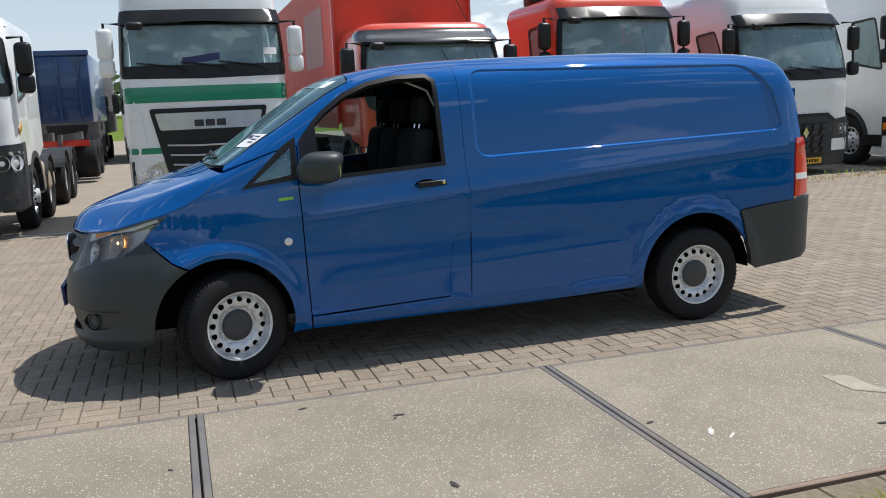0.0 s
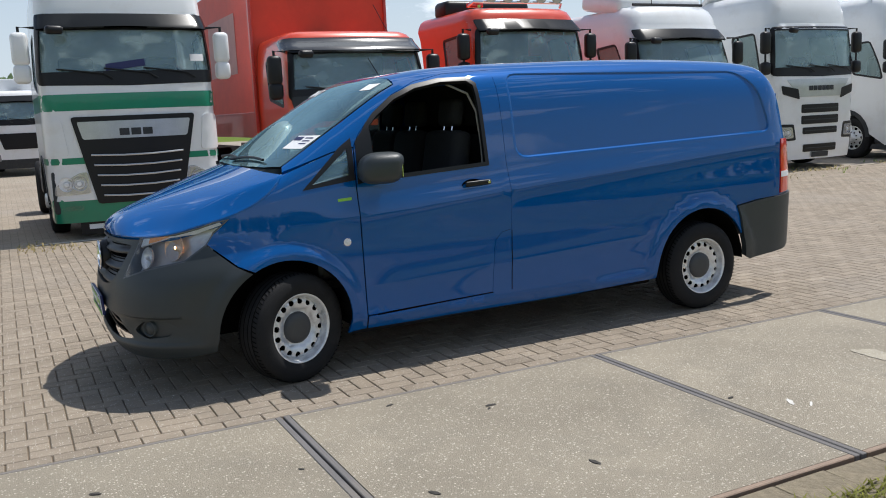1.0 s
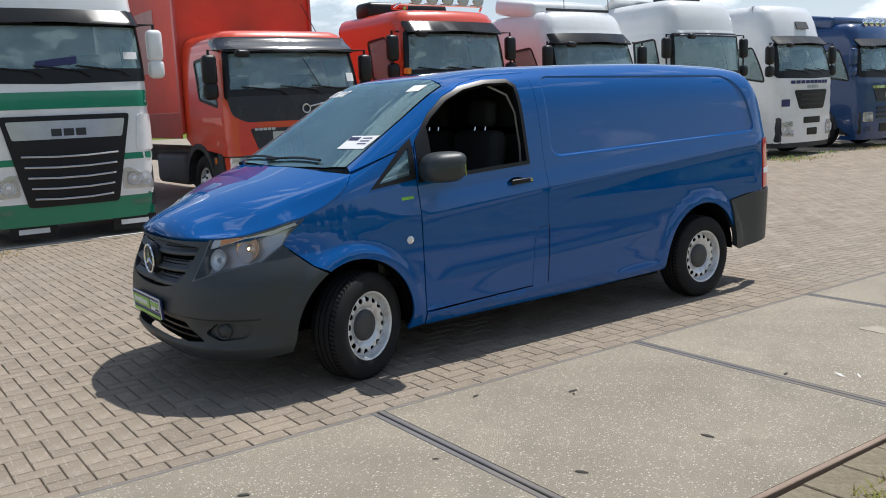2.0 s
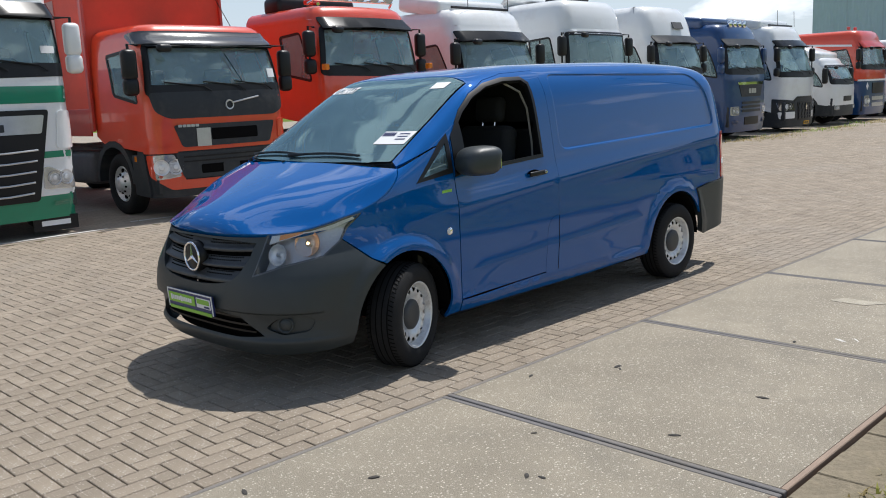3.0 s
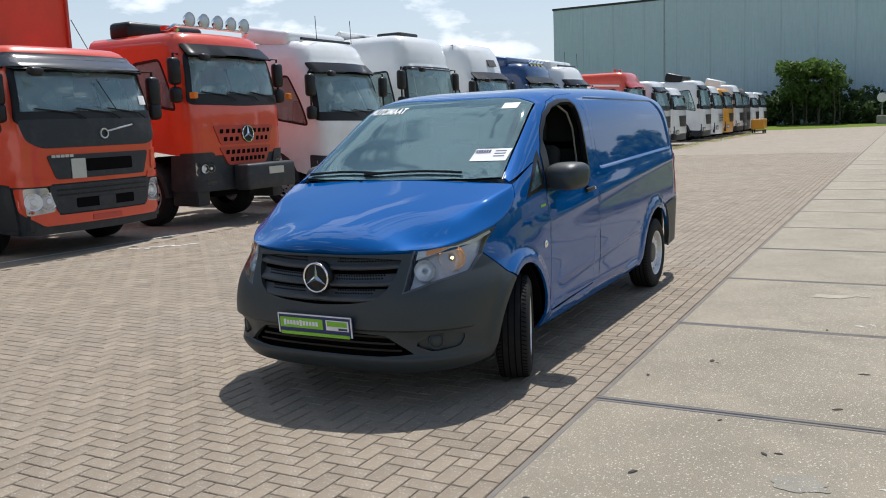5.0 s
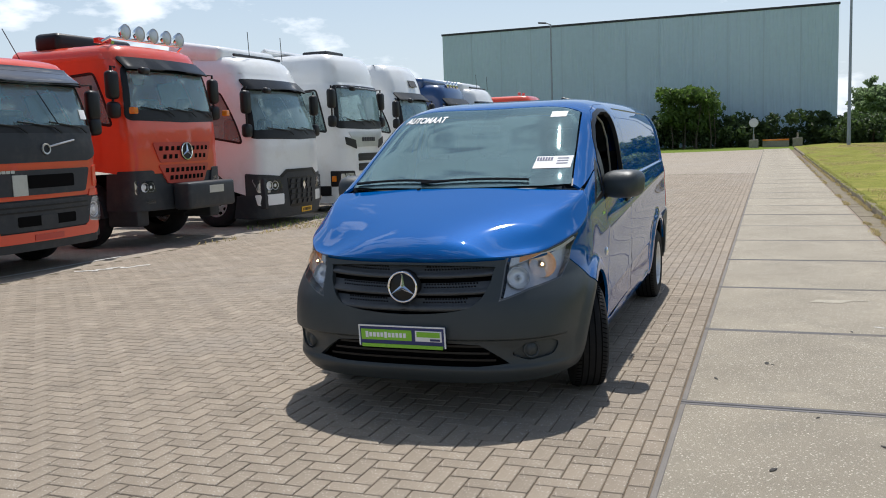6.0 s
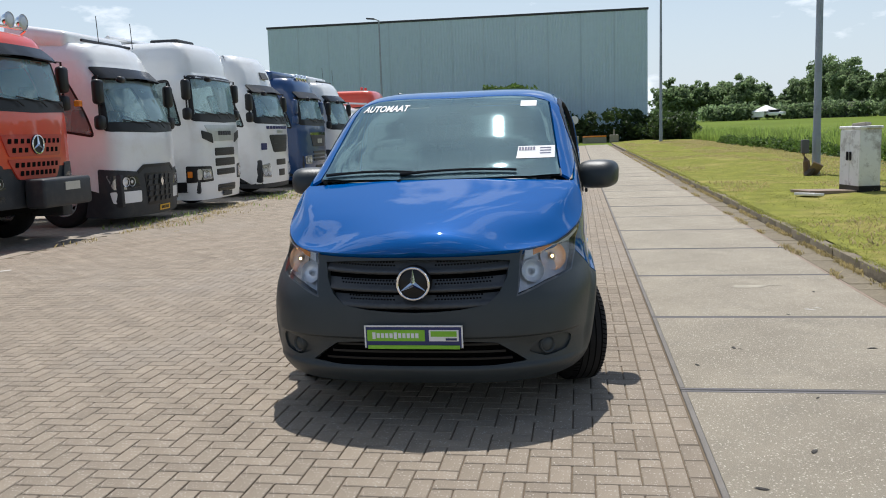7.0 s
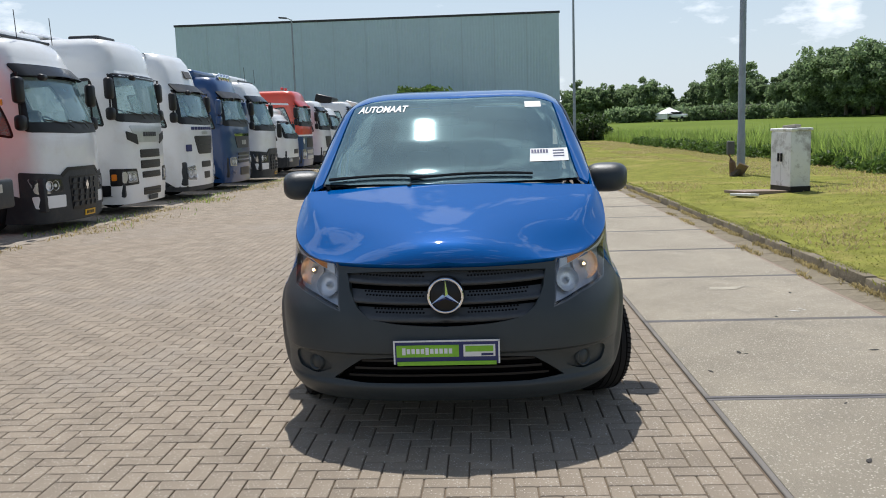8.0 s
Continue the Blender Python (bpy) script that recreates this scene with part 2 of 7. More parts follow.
def rounded(poly, r, seg=4):
    """The outline with its corners rounded to r."""
    out = []
    n = len(poly)
    for i in range(n):
        p, a, b = Vector(poly[i]), Vector(poly[i - 1]), Vector(poly[(i + 1) % n])
        da, db = a - p, b - p
        ra = min(r, da.length * 0.45, db.length * 0.45)
        pa, pb = p + da.normalized() * ra, p + db.normalized() * ra
        for k in range(seg + 1):
            t = k / seg
            out.append(tuple(pa * (1 - t) ** 2 + p * 2 * t * (1 - t) + pb * t * t))
    return out


def inside(p, poly):
    x, y = p
    odd = False
    for (x0, y0), (x1, y1) in zip(poly, poly[1:] + poly[:1]):
        if (y0 > y) != (y1 > y) and x < (x1 - x0) * (y - y0) / (y1 - y0) + x0:
            odd = not odd
    return odd


def fill2d(outline, holes, step, grid=None, lines=()):
    """Triangles that fill an outline with holes: a fine, even net of points."""
    loops = [resample(outline, step)] + [resample(h, step * 0.7) for h in holes]
    pts, edges = [], []
    for lp in loops:
        k = len(pts)
        pts += [Vector(p) for p in lp]
        edges += [(k + i, k + (i + 1) % len(lp)) for i in range(len(lp))]
    for lp in lines:
        k = len(pts)
        pts += [Vector(p) for p in lp]
        edges += [(k + i, k + (i + 1) % len(lp)) for i in range(len(lp))]
    gx, gy = grid or (step, step)
    xs, ys = [p.x for p in pts[: len(loops[0])]], [p.y for p in pts[: len(loops[0])]]
    border = np.array([(p.x / gx, p.y / gy) for p in pts])
    for i in range(int((max(xs) - min(xs)) / gx) + 1):
        for j in range(int((max(ys) - min(ys)) / gy) + 1):
            p = (min(xs) + (i + 0.5 + 0.25 * (j % 2)) * gx, min(ys) + (j + 0.5) * gy)
            if np.min(np.sum((border - np.array((p[0] / gx, p[1] / gy))) ** 2, axis=1)) > 0.16 and inside(p, loops[0]) and not any(inside(p, h) for h in loops[1:]):
                pts.append(Vector(p))
    vs, _, fs, *_ = delaunay_2d_cdt(pts, edges, [], 0, 1e-6)
    tris = []
    for f in fs:
        c = sum((vs[i] for i in f), Vector((0, 0))) / len(f)
        if inside(tuple(c), loops[0]) and not any(inside(tuple(c), h) for h in loops[1:]):
            tris.append(tuple(f))
    return [tuple(v) for v in vs], tris


def sheet(outline, mapf, step=0.05, holes=(), thick=0.015, offset=0.0, flip=False, bm=None, grid=None, lines=()):
    """A panel of a curved surface: the outline in the surface's own two numbers, its edge turned inwards by thick. mapf(u, v) gives a place."""
    bm = bm or bmesh.new()
    lay = bm.verts.layers.float_vector.get("true_normal") or bm.verts.layers.float_vector.new("true_normal")
    vs, tris = fill2d(list(outline), [list(h) for h in holes], step, grid, lines)
    e = 2e-3
    front, place, nrms = [], [], []
    for u, v in vs:
        p = mapf(u, v)
        nrm = (mapf(u + e, v) - mapf(u - e, v)).cross(mapf(u, v + e) - mapf(u, v - e))
        nrm = nrm.normalized() if nrm.length > 1e-12 else Vector((0, 0, 0))
        if flip:
            nrm = -nrm
        q = bm.verts.new(p + nrm * offset)
        q[lay] = nrm
        front.append(q)
        place.append(p + nrm * offset)
        nrms.append(nrm)
    count = {}
    for t in tris:
        a, b, c = (Vector((*vs[i], 0)) for i in t)
        if ((b - a).cross(c - a).z < 0) != flip:
            t = t[::-1]
        try:
            bm.faces.new([front[i] for i in t])
        except ValueError:
            continue
        for i, j in zip(t, t[1:] + t[:1]):
            count[(i, j)] = True
    if thick:
        for (i, j) in count:
            if (j, i) not in count:
                out = (place[j] - place[i]).cross(nrms[i] + nrms[j])
                out = out.normalized() if out.length > 1e-12 else Vector((0, 0, 0))
                four = []
                for p in (place[j], place[i], place[i] - nrms[i] * thick, place[j] - nrms[j] * thick):
                    q = bm.verts.new(p)
                    q[lay] = out
                    four.append(q)
                bm.faces.new(four)
    return bm


def interp(x, pts):
    """A smooth curve through (x, y) pairs."""
    xs = [p[0] for p in pts]
    if x <= xs[0]:
        return pts[0][1]
    if x >= xs[-1]:
        return pts[-1][1]
    i = max(k for k in range(len(xs) - 1) if xs[k] <= x)
    h = xs[i + 1] - xs[i]
    t = (x - xs[i]) / h

    def slope(k):
        if k == 0 or k == len(xs) - 1:
            a, b = (0, 1) if k == 0 else (k - 1, k)
            return (pts[b][1] - pts[a][1]) / (xs[b] - xs[a])
        d0 = (pts[k][1] - pts[k - 1][1]) / (xs[k] - xs[k - 1])
        d1 = (pts[k + 1][1] - pts[k][1]) / (xs[k + 1] - xs[k])
        return 0.0 if d0 * d1 <= 0 else 2 * d0 * d1 / (d0 + d1)

    m0, m1 = slope(i) * h, slope(i + 1) * h
    y0, y1 = pts[i][1], pts[i + 1][1]
    return (2 * t**3 - 3 * t**2 + 1) * y0 + (t**3 - 2 * t**2 + t) * m0 + (3 * t**2 - 2 * t**3) * y1 + (t**3 - t**2) * m1


def smoothstep(a, b, x):
    t = min(1.0, max(0.0, (x - a) / (b - a)))
    return t * t * (3 - 2 * t)


# ---- ground ----
def net(name, x0, x1, y0, y1, z, material, label, nx=1, ny=1, zf=None, category=""):
    bm = bmesh.new()
    vs = [[bm.verts.new((x0 + (x1 - x0) * i / nx, y0 + (y1 - y0) * j / ny, z + (zf(x0 + (x1 - x0) * i / nx, y0 + (y1 - y0) * j / ny) if zf else 0))) for j in range(ny + 1)] for i in range(nx + 1)]
    for i in range(nx):
        for j in range(ny):
            bm.faces.new((vs[i][j], vs[i + 1][j], vs[i + 1][j + 1], vs[i][j + 1]))
    return tagged(part(name, bm, material), label, category, kind="structure")


def specked(name, colour, *a, specks=70.0, speck_colour=(0.55, 0.52, 0.46), amount=0.16, **k):
    """A material with pale chips of stone in its face."""
    m = shader(name, colour, *a, **k)
    n, l = m.node_tree.nodes, m.node_tree.links
    p = n["Principled BSDF"]
    old = p.inputs["Base Color"].links[0].from_socket
    tc = n.new("ShaderNodeTexCoord")
    wob = n.new("ShaderNodeTexNoise")
    wob.inputs["Scale"].default_value = 150.0
    mix = n.new("ShaderNodeVectorMath")
    mix.operation = "MULTIPLY_ADD"
    mix.inputs[1].default_value = (0.02, 0.02, 0.02)
    l.new(tc.outputs["Object"], wob.inputs["Vector"])
    l.new(wob.outputs["Color"], mix.inputs[0])
    l.new(tc.outputs["Object"], mix.inputs[2])
    vo = n.new("ShaderNodeTexVoronoi")
    vo.inputs["Scale"].default_value = specks
    l.new(mix.outputs["Vector"], vo.inputs["Vector"])
    near = n.new("ShaderNodeMapRange")
    near.inputs["From Min"].default_value, near.inputs["From Max"].default_value, near.inputs["To Min"].default_value, near.inputs["To Max"].default_value = 0.16, 0.34, 1.0, 0.0
    l.new(vo.outputs["Distance"], near.inputs["Value"])
    sep = n.new("ShaderNodeSeparateColor")
    l.new(vo.outputs["Color"], sep.inputs["Color"])
    some = n.new("ShaderNodeMath")
    some.operation = "LESS_THAN"
    some.inputs[1].default_value = amount
    l.new(sep.outputs["Red"], some.inputs[0])
    both = n.new("ShaderNodeMath")
    both.operation = "MULTIPLY"
    l.new(near.outputs["Result"], both.inputs[0])
    l.new(some.outputs["Value"], both.inputs[1])
    mx = n.new("ShaderNodeMix")
    mx.data_type = "RGBA"
    mx.inputs["B"].default_value = (*speck_colour, 1)
    l.new(both.outputs["Value"], mx.inputs["Factor"])
    l.new(old, mx.inputs["A"])
    l.new(mx.outputs["Result"], p.inputs["Base Color"])
    return m


def paving(name):
    """Far paving: herringbone clay bricks, told by their joints and single tones."""
    m = shader(name, (0.312, 0.262, 0.203), 0.85, vary=0.14, scale=0.7, bump=0.3, bump_scale=90.0, dirt=(0.315, 0.28, 0.238), dirt_scale=0.35)
    n, l = m.node_tree.nodes, m.node_tree.links
    tc = n.new("ShaderNodeTexCoord")
    br = n.new("ShaderNodeTexBrick")
    br.inputs["Scale"].default_value = 1.0
    br.inputs["Brick Width"].default_value, br.inputs["Row Height"].default_value, br.inputs["Mortar Size"].default_value = 0.21, 0.105, 0.005
    br.inputs["Color1"].default_value, br.inputs["Color2"].default_value, br.inputs["Mortar"].default_value = (0.9, 0.9, 0.9, 1), (1.1, 1.1, 1.1, 1), (0.5, 0.5, 0.48, 1)
    l.new(tc.outputs["Object"], br.inputs["Vector"])
    p = n["Principled BSDF"]
    old = p.inputs["Base Color"].links[0].from_socket
    mx = n.new("ShaderNodeMix")
    mx.data_type, mx.blend_type = "RGBA", "MULTIPLY"
    mx.inputs["Factor"].default_value = 1.0
    l.new(old, mx.inputs["A"])
    l.new(br.outputs["Color"], mx.inputs["B"])
    l.new(mx.outputs["Result"], p.inputs["Base Color"])
    return m


BRICK = specked("brown_paving_brick", (0.288, 0.238, 0.182), 0.85, spec=0.3, vary=0.26, scale=3.0, bump=0.7, bump_scale=160.0, island=0.10, dirt=(0.298, 0.258, 0.212), dirt_scale=0.35, specks=85.0, amount=0.34, speck_colour=(0.66, 0.61, 0.53))
BRICKS = specked("brown_paving_brick_single", (0.288, 0.238, 0.182), 0.85, spec=0.3, vary=0.26, scale=3.0, bump=0.7, bump_scale=160.0, island=-0.10, dirt=(0.298, 0.258, 0.212), dirt_scale=0.35, specks=85.0, amount=0.34, speck_colour=(0.66, 0.61, 0.53))
JOINT = shader("sandy_joint_fill", (0.165, 0.125, 0.085), 0.95, vary=0.25, scale=5.0, bump=0.5, bump_scale=200.0, dirt=(0.12, 0.10, 0.055), dirt_scale=0.8)
CONCRETE = specked("worn_concrete", (0.305, 0.266, 0.203), 0.85, vary=0.36, scale=1.1, bump=0.9, bump_scale=130.0, dirt=(0.235, 0.210, 0.165), dirt_scale=1.6, island=-0.05, specks=62.0, amount=0.5, speck_colour=(0.68, 0.62, 0.52))
KERB = shader("old_concrete_kerb", (0.32, 0.29, 0.24), 0.9, vary=0.25, scale=4.0, bump=0.5, bump_scale=80.0, dirt=(0.16, 0.15, 0.10), dirt_scale=2.0, island=-0.1)
KERBOLD = shader("crumbled_brown_kerb", (0.21, 0.175, 0.12), 0.95, vary=0.4, scale=5.0, bump=1.0, bump_scale=30.0, dirt=(0.105, 0.092, 0.05), dirt_scale=2.6, island=-0.05)
GRASS = shader("mown_grass_turf", (0.20, 0.205, 0.045), 0.9, spec=0.05, vary=0.5, scale=2.6, bump=1.0, bump_scale=45.0, dirt=(0.38, 0.30, 0.12), dirt_scale=0.7)
MEADOW = shader("green_meadow", (0.125, 0.172, 0.030), 0.9, spec=0.05, vary=0.2, scale=0.05, bump=0.5, bump_scale=3.0, dirt=(0.155, 0.205, 0.032), dirt_scale=0.04)

net("ground", -1200, 1200, -1200, 1200, -0.12, MEADOW, "flat green meadow reaching to the horizon", 40, 40, lambda x, y: 3.3 * smoothstep(60, 300, math.hypot(x, y)), "meadow")
PAVE = paving("brown_brick_paving")
BX0, BX1, BY0, BY1 = -6.0, 30.0, 4.31, 13.0
yard = net("yard", BX0, BX1, BY0 - 0.05, BY1, -0.0085, JOINT, "brown herringbone brick yard paving, dusty and worn", category="paving")
net("yard_far", BX1, 82, 4.31, BY1, -0.001, PAVE, "brown brick yard paving running to the hedge", category="paving")
net("yard_back", -60, 82, BY1, 110, -0.002, PAVE, "brown brick paving under the parked trucks", category="paving")
net("yard_side", -60, BX0, 4.31, BY1, -0.001, PAVE, "brown brick paving at the yard's open end", category="paving")


def verge_height(x, y):
    return 0.10 + 0.25 * smoothstep(1.9, -2.0, y) * 0.5 + 0.02 * noise.noise((x * 0.4, y * 0.4, 0))


net("verge", -40, 120, -6.5, 1.86, 0.0, GRASS, "mown grass verge, dry and yellow in patches", 120, 16, verge_height, "grass")

SLAB, SLAB0 = 2.06, 0.15
IRON = shader("worn_steel_edge", (0.16, 0.152, 0.150), 0.85, 0.0, spec=0.25, vary=0.3, scale=3.0, bump=0.2, bump_scale=120.0, dirt=(0.19, 0.165, 0.13), dirt_scale=0.8)
EDGE = shader("brown_steel_edge", (0.19, 0.174, 0.157), 0.85, spec=0.25, vary=0.3, scale=3.0, bump=0.2, bump_scale=120.0, dirt=(0.21, 0.17, 0.13), dirt_scale=0.8)
RUST = shader("rusty_steel_edge", (0.26, 0.19, 0.14), 0.7, 0.2, vary=0.25, scale=4.0, bump=0.3, bump_scale=100.0)
slab_strip = thing("concrete_strip", "strip of large steel-edged concrete slabs beside the brick yard", "pavement", kind="structure")
made = {}


def piece(name, key, make, material, parent, at):
    """A piece that shares its mesh with the others of its key."""
    if key not in made:
        o = part(name, make(), material, parent)
        made[key] = o.data
    else:
        o = new(name, made[key])
        o.parent = parent
    o.matrix_basis = at
    return o


for k in range(-10, 38):
    cx, dz = SLAB0 + SLAB * (k + 0.5), random.uniform(-0.002, 0.002)
    piece("slab", "slab", lambda: box(SLAB - 0.085, 1.905, 0.16, pose(0, 0, -0.08)), CONCRETE, slab_strip, pose(cx, 3.315, 0.003 + dz))
    for sx in (-1, 1):
        piece("steel_edge", "edge_x", lambda: box(0.034, 1.97, 0.14, pose(0, 0, -0.07), 0.004, 1), IRON, slab_strip, pose(cx + sx * (SLAB / 2 - 0.0225), 3.315, 0.004 + dz))
    piece("steel_edge", "edge_y", lambda: box(SLAB - 0.08, 0.032, 0.14, pose(0, 0, -0.07), 0.004, 1), EDGE, slab_strip, pose(cx, 4.284, 0.004 + dz))
    piece("steel_edge", "edge_r", lambda: box(SLAB - 0.08, 0.032, 0.14, pose(0, 0, -0.07), 0.004, 1), RUST, slab_strip, pose(cx, 2.346, 0.004 + dz))
gutter = thing("gutter_tiles", "row of small grey concrete tiles along the kerb", "paving", kind="structure")
for k in range(-20, 130):
    piece("tile", "tile", lambda: box(0.296, 0.296, 0.06, pose(0, 0, -0.03), 0.005, 1), KERBOLD, gutter, pose(0.3 * k, 2.165, -0.004 + random.uniform(-0.004, 0.004), random.uniform(-0.4, 0.4), random.uniform(-0.4, 0.4)))
net("joint_bed", -40, 100, 1.9, 4.31, -0.03, JOINT, "dark tarred joint between the concrete slabs", category="joint")
kerb = thing("kerb", "low old concrete kerb along the grass, edge crumbled", "kerb", kind="structure")
kerb_mesh = None
for k in range(-12, 80):
    if kerb_mesh is None:
        bm = box(0.999, 0.12, 0.3, pose(0, 0, -0.048), 0.014, 2)
        ob = part("kerbstone", bm, KERBOLD, kerb, smooth=40)
        kerb_mesh = ob.data
    else:
        ob = new("kerbstone", kerb_mesh)
        ob.parent = kerb
    ob.matrix_basis = pose(-6 + k, 1.93 + random.uniform(-0.008, 0.008), random.uniform(-0.01, 0.01), 0, 0, random.uniform(-0.5, 0.5))

# ---- hall and distance ----
CLAD = shader("blue_grey_steel_cladding", (0.47, 0.60, 0.66), 0.5, 0.1, vary=0.07, scale=0.15, bump_scale=2.0)
CLADSEAM = shader("cladding_seam", (0.43, 0.54, 0.59), 0.5, 0.1, vary=0.05)
hall = thing("warehouse", "large windowless blue-grey steel clad warehouse", "warehouse", pose(86, 17.6, 0))
bm = bmesh.new()
n_ribs, wid = 130, 39.4
prof = []
for k in range(n_ribs):
    y = -wid / 2 + wid * k / n_ribs
    d = wid / n_ribs
    prof += [(0.0, y), (0.0, y + d * 0.6), (0.018, y + d * 0.68), (0.018, y + d * 0.92)]
prof.append((0.0, wid / 2))
lo = [bm.verts.new((x, y, -0.2)) for x, y in prof]
hi = [bm.verts.new((x, y, 13.05)) for x, y in prof]
for i in range(len(prof) - 1):
    bm.faces.new((lo[i + 1], lo[i], hi[i], hi[i + 1]))
part("front_wall", bm, CLAD, hall)
part("hall_body", box(50, wid - 0.1, 13.0, pose(25.3, 0, 6.4)), CLAD, hall)
part("roof_edge", box(0.25, wid + 0.2, 0.22, pose(0.05, 0, 13.05), 0.03), GREYTRIM, hall, "dark roof trim")
for k in range(1, 12):
    part("panel_seam", box(0.03, 0.10, 13.0, pose(-0.012, -wid / 2 + wid * k / 12, 6.45)), CLADSEAM, hall)


# ---- the van ----
VAN_Y = 5.775
NOSE = 0.95
TOP = [(-0.49, 0.945), (-0.47, 0.985), (-0.42, 1.03), (-0.3, 1.085), (0.0, 1.185), (0.3, 1.275), (0.36, 1.296), (0.8, 1.569), (1.15, 1.783), (1.22, 1.815), (1.3, 1.842), (1.6, 1.885), (2.0, 1.908), (3.2, 1.922), (4.1, 1.895), (4.42, 1.86), (4.52, 1.78), (4.56, 1.68), (4.62, 1.3), (4.64, 1.0)]
BELT = [(-0.49, 0.935), (-0.28, 0.945), (-0.05, 1.005), (0.09, 1.04), (0.4, 1.12), (0.9, 1.17), (2.0, 1.225), (4.4, 1.295), (4.7, 1.30)]
SIDE = [(0.15, 0.80), (0.22, 0.85), (0.28, 0.885), (0.36, 0.913), (0.45, 0.917), (0.52, 0.921), (0.62, 0.925), (0.78, 0.932), (0.9, 0.930), (1.0, 0.924), (1.1, 0.915), (1.2, 0.905), (1.3, 0.894)]
FRONT = [(0.2, -0.455), (0.25, -0.505), (0.30, -0.532), (0.4, -0.545), (0.5, -0.545), (0.65, -0.555), (0.75, -0.535), (0.85, -0.515), (0.945, -0.49)]
PRESSED = rounded([(2.03, 1.255), (2.03, 1.825), (4.12, 1.80), (4.30, 1.66), (4.385, 1.32)], 0.10)


def side_distance(p, poly):
    best = 9.0
    q = Vector(p)
    for a, b in zip(poly, poly[1:] + poly[:1]):
        a, b = Vector(a), Vector(b)
        t = max(0.0, min(1.0, (q - a).dot(b - a) / max(1e-9, (b - a).length_squared)))
        best = min(best, (q - a - t * (b - a)).length)
    return best


def crease_z(x):
    """The height of the upper character line, rising to the tail."""
    return interp(x, [(0.45, 0.945), (0.9, 0.965), (2.0, 1.05), (3.2, 1.13), (4.4, 1.205), (4.7, 1.215)])


def low_crease_z(x):
    """The height of the lower line, between the wheels."""
    return interp(x, [(0.6, 0.52), (0.9, 0.53), (2.0, 0.575), (3.2, 0.63), (4.7, 0.66)])


def half_width(x, z):
    """The half width of the lower body at height z, with its creases, the sill and the arches' flares."""
    zz = z - 0.035 * smoothstep(0.8, 4.4, x) * smoothstep(0.55, 0.9, z)
    w = interp(zz, SIDE)
    for cx, r in ((0.38, 0.415), (3.65, 0.44)):
        d = math.hypot(x - cx, z - 0.34) - r
        w += 0.024 * (1 - smoothstep(0.035, 0.115, d)) * smoothstep(0.2, 0.5, z)
    d = z - crease_z(x)
    w += 0.013 * (math.exp(-((d / 0.10) ** 2)) if d > 0 else math.exp(d / 0.045)) * smoothstep(0.5, 1.0, x)
    d = z - low_crease_z(x)
    w += 0.009 * (math.exp(-d / 0.06) if d > 0 else math.exp(d / 0.03)) * smoothstep(0.85, 1.15, x) * (1 - smoothstep(3.0, 3.25, x))
    w += 0.012 * (1 - smoothstep(0.338, 0.356, z)) * smoothstep(0.85, 0.95, x) * (1 - smoothstep(3.15, 3.3, x))
    w += 0.045 * (1 - smoothstep(0.0, 0.5, x)) * (1 - smoothstep(0.7, 0.95, z))
    if x > 4.35:
        w -= 0.20 * (1 - math.sqrt(max(0.0, 1 - min(1.0, (x - 4.35) / 0.34) ** 2)))
    return w


def plan_power(z):
    return 2.5 + 0.65 * (1 - smoothstep(0.6, 0.9, z))


def nose_map(s, z):
    """The front and its corners: s is the angle round the nose, past a quarter turn the way back."""
    xn, q = interp(z, FRONT), plan_power(z)
    if s >= math.pi / 2:
        x = xn + NOSE + (s - math.pi / 2)
        return Vector((x, -half_width(x, z), z))
    c, n = math.cos(max(-1.5, s)), math.sin(s)
    x = xn + NOSE * (1 - c ** (2 / q))
    y = half_width(x, z) * math.copysign(abs(n) ** (2 / q), n)
    return Vector((x, -y, z))


def s_of_y(y, z):
    lo, hi = 0.0, math.pi / 2
    for _ in range(40):
        mid = (lo + hi) / 2
        lo, hi = (mid, hi) if -nose_map(mid, z).y < y else (lo, mid)
    return lo


def s_of_x(x, z):
    xn, q = interp(z, FRONT), plan_power(z)
    if x >= xn + NOSE:
        return math.pi / 2 + x - xn - NOSE
    return math.acos(max(0.0, min(1.0, (1 - (x - xn) / NOSE))) ** (q / 2))


def section(x):
    zb, zt = interp(x, BELT), interp(x, TOP)
    if x < 0.46:
        u = max(0.0, (-0.49 + NOSE - x) / NOSE)
        w = half_width(x, zb) * max(0.0, 1 - min(1.0, u) ** plan_power(zb)) ** (1 / plan_power(zb))
    else:
        w = half_width(x, zb)
    n = interp(x, [(-0.49, 2.2), (0.2, 3.2), (0.5, 4.6), (1.1, 5.2), (1.6, 6.0), (4.7, 6.0)])
    lean = interp(x, [(-0.49, 0.0), (0.2, 0.02), (0.7, 0.07), (1.4, 0.105), (4.7, 0.105)])
    return zb, max(zt - zb, 0.012), w, n, lean


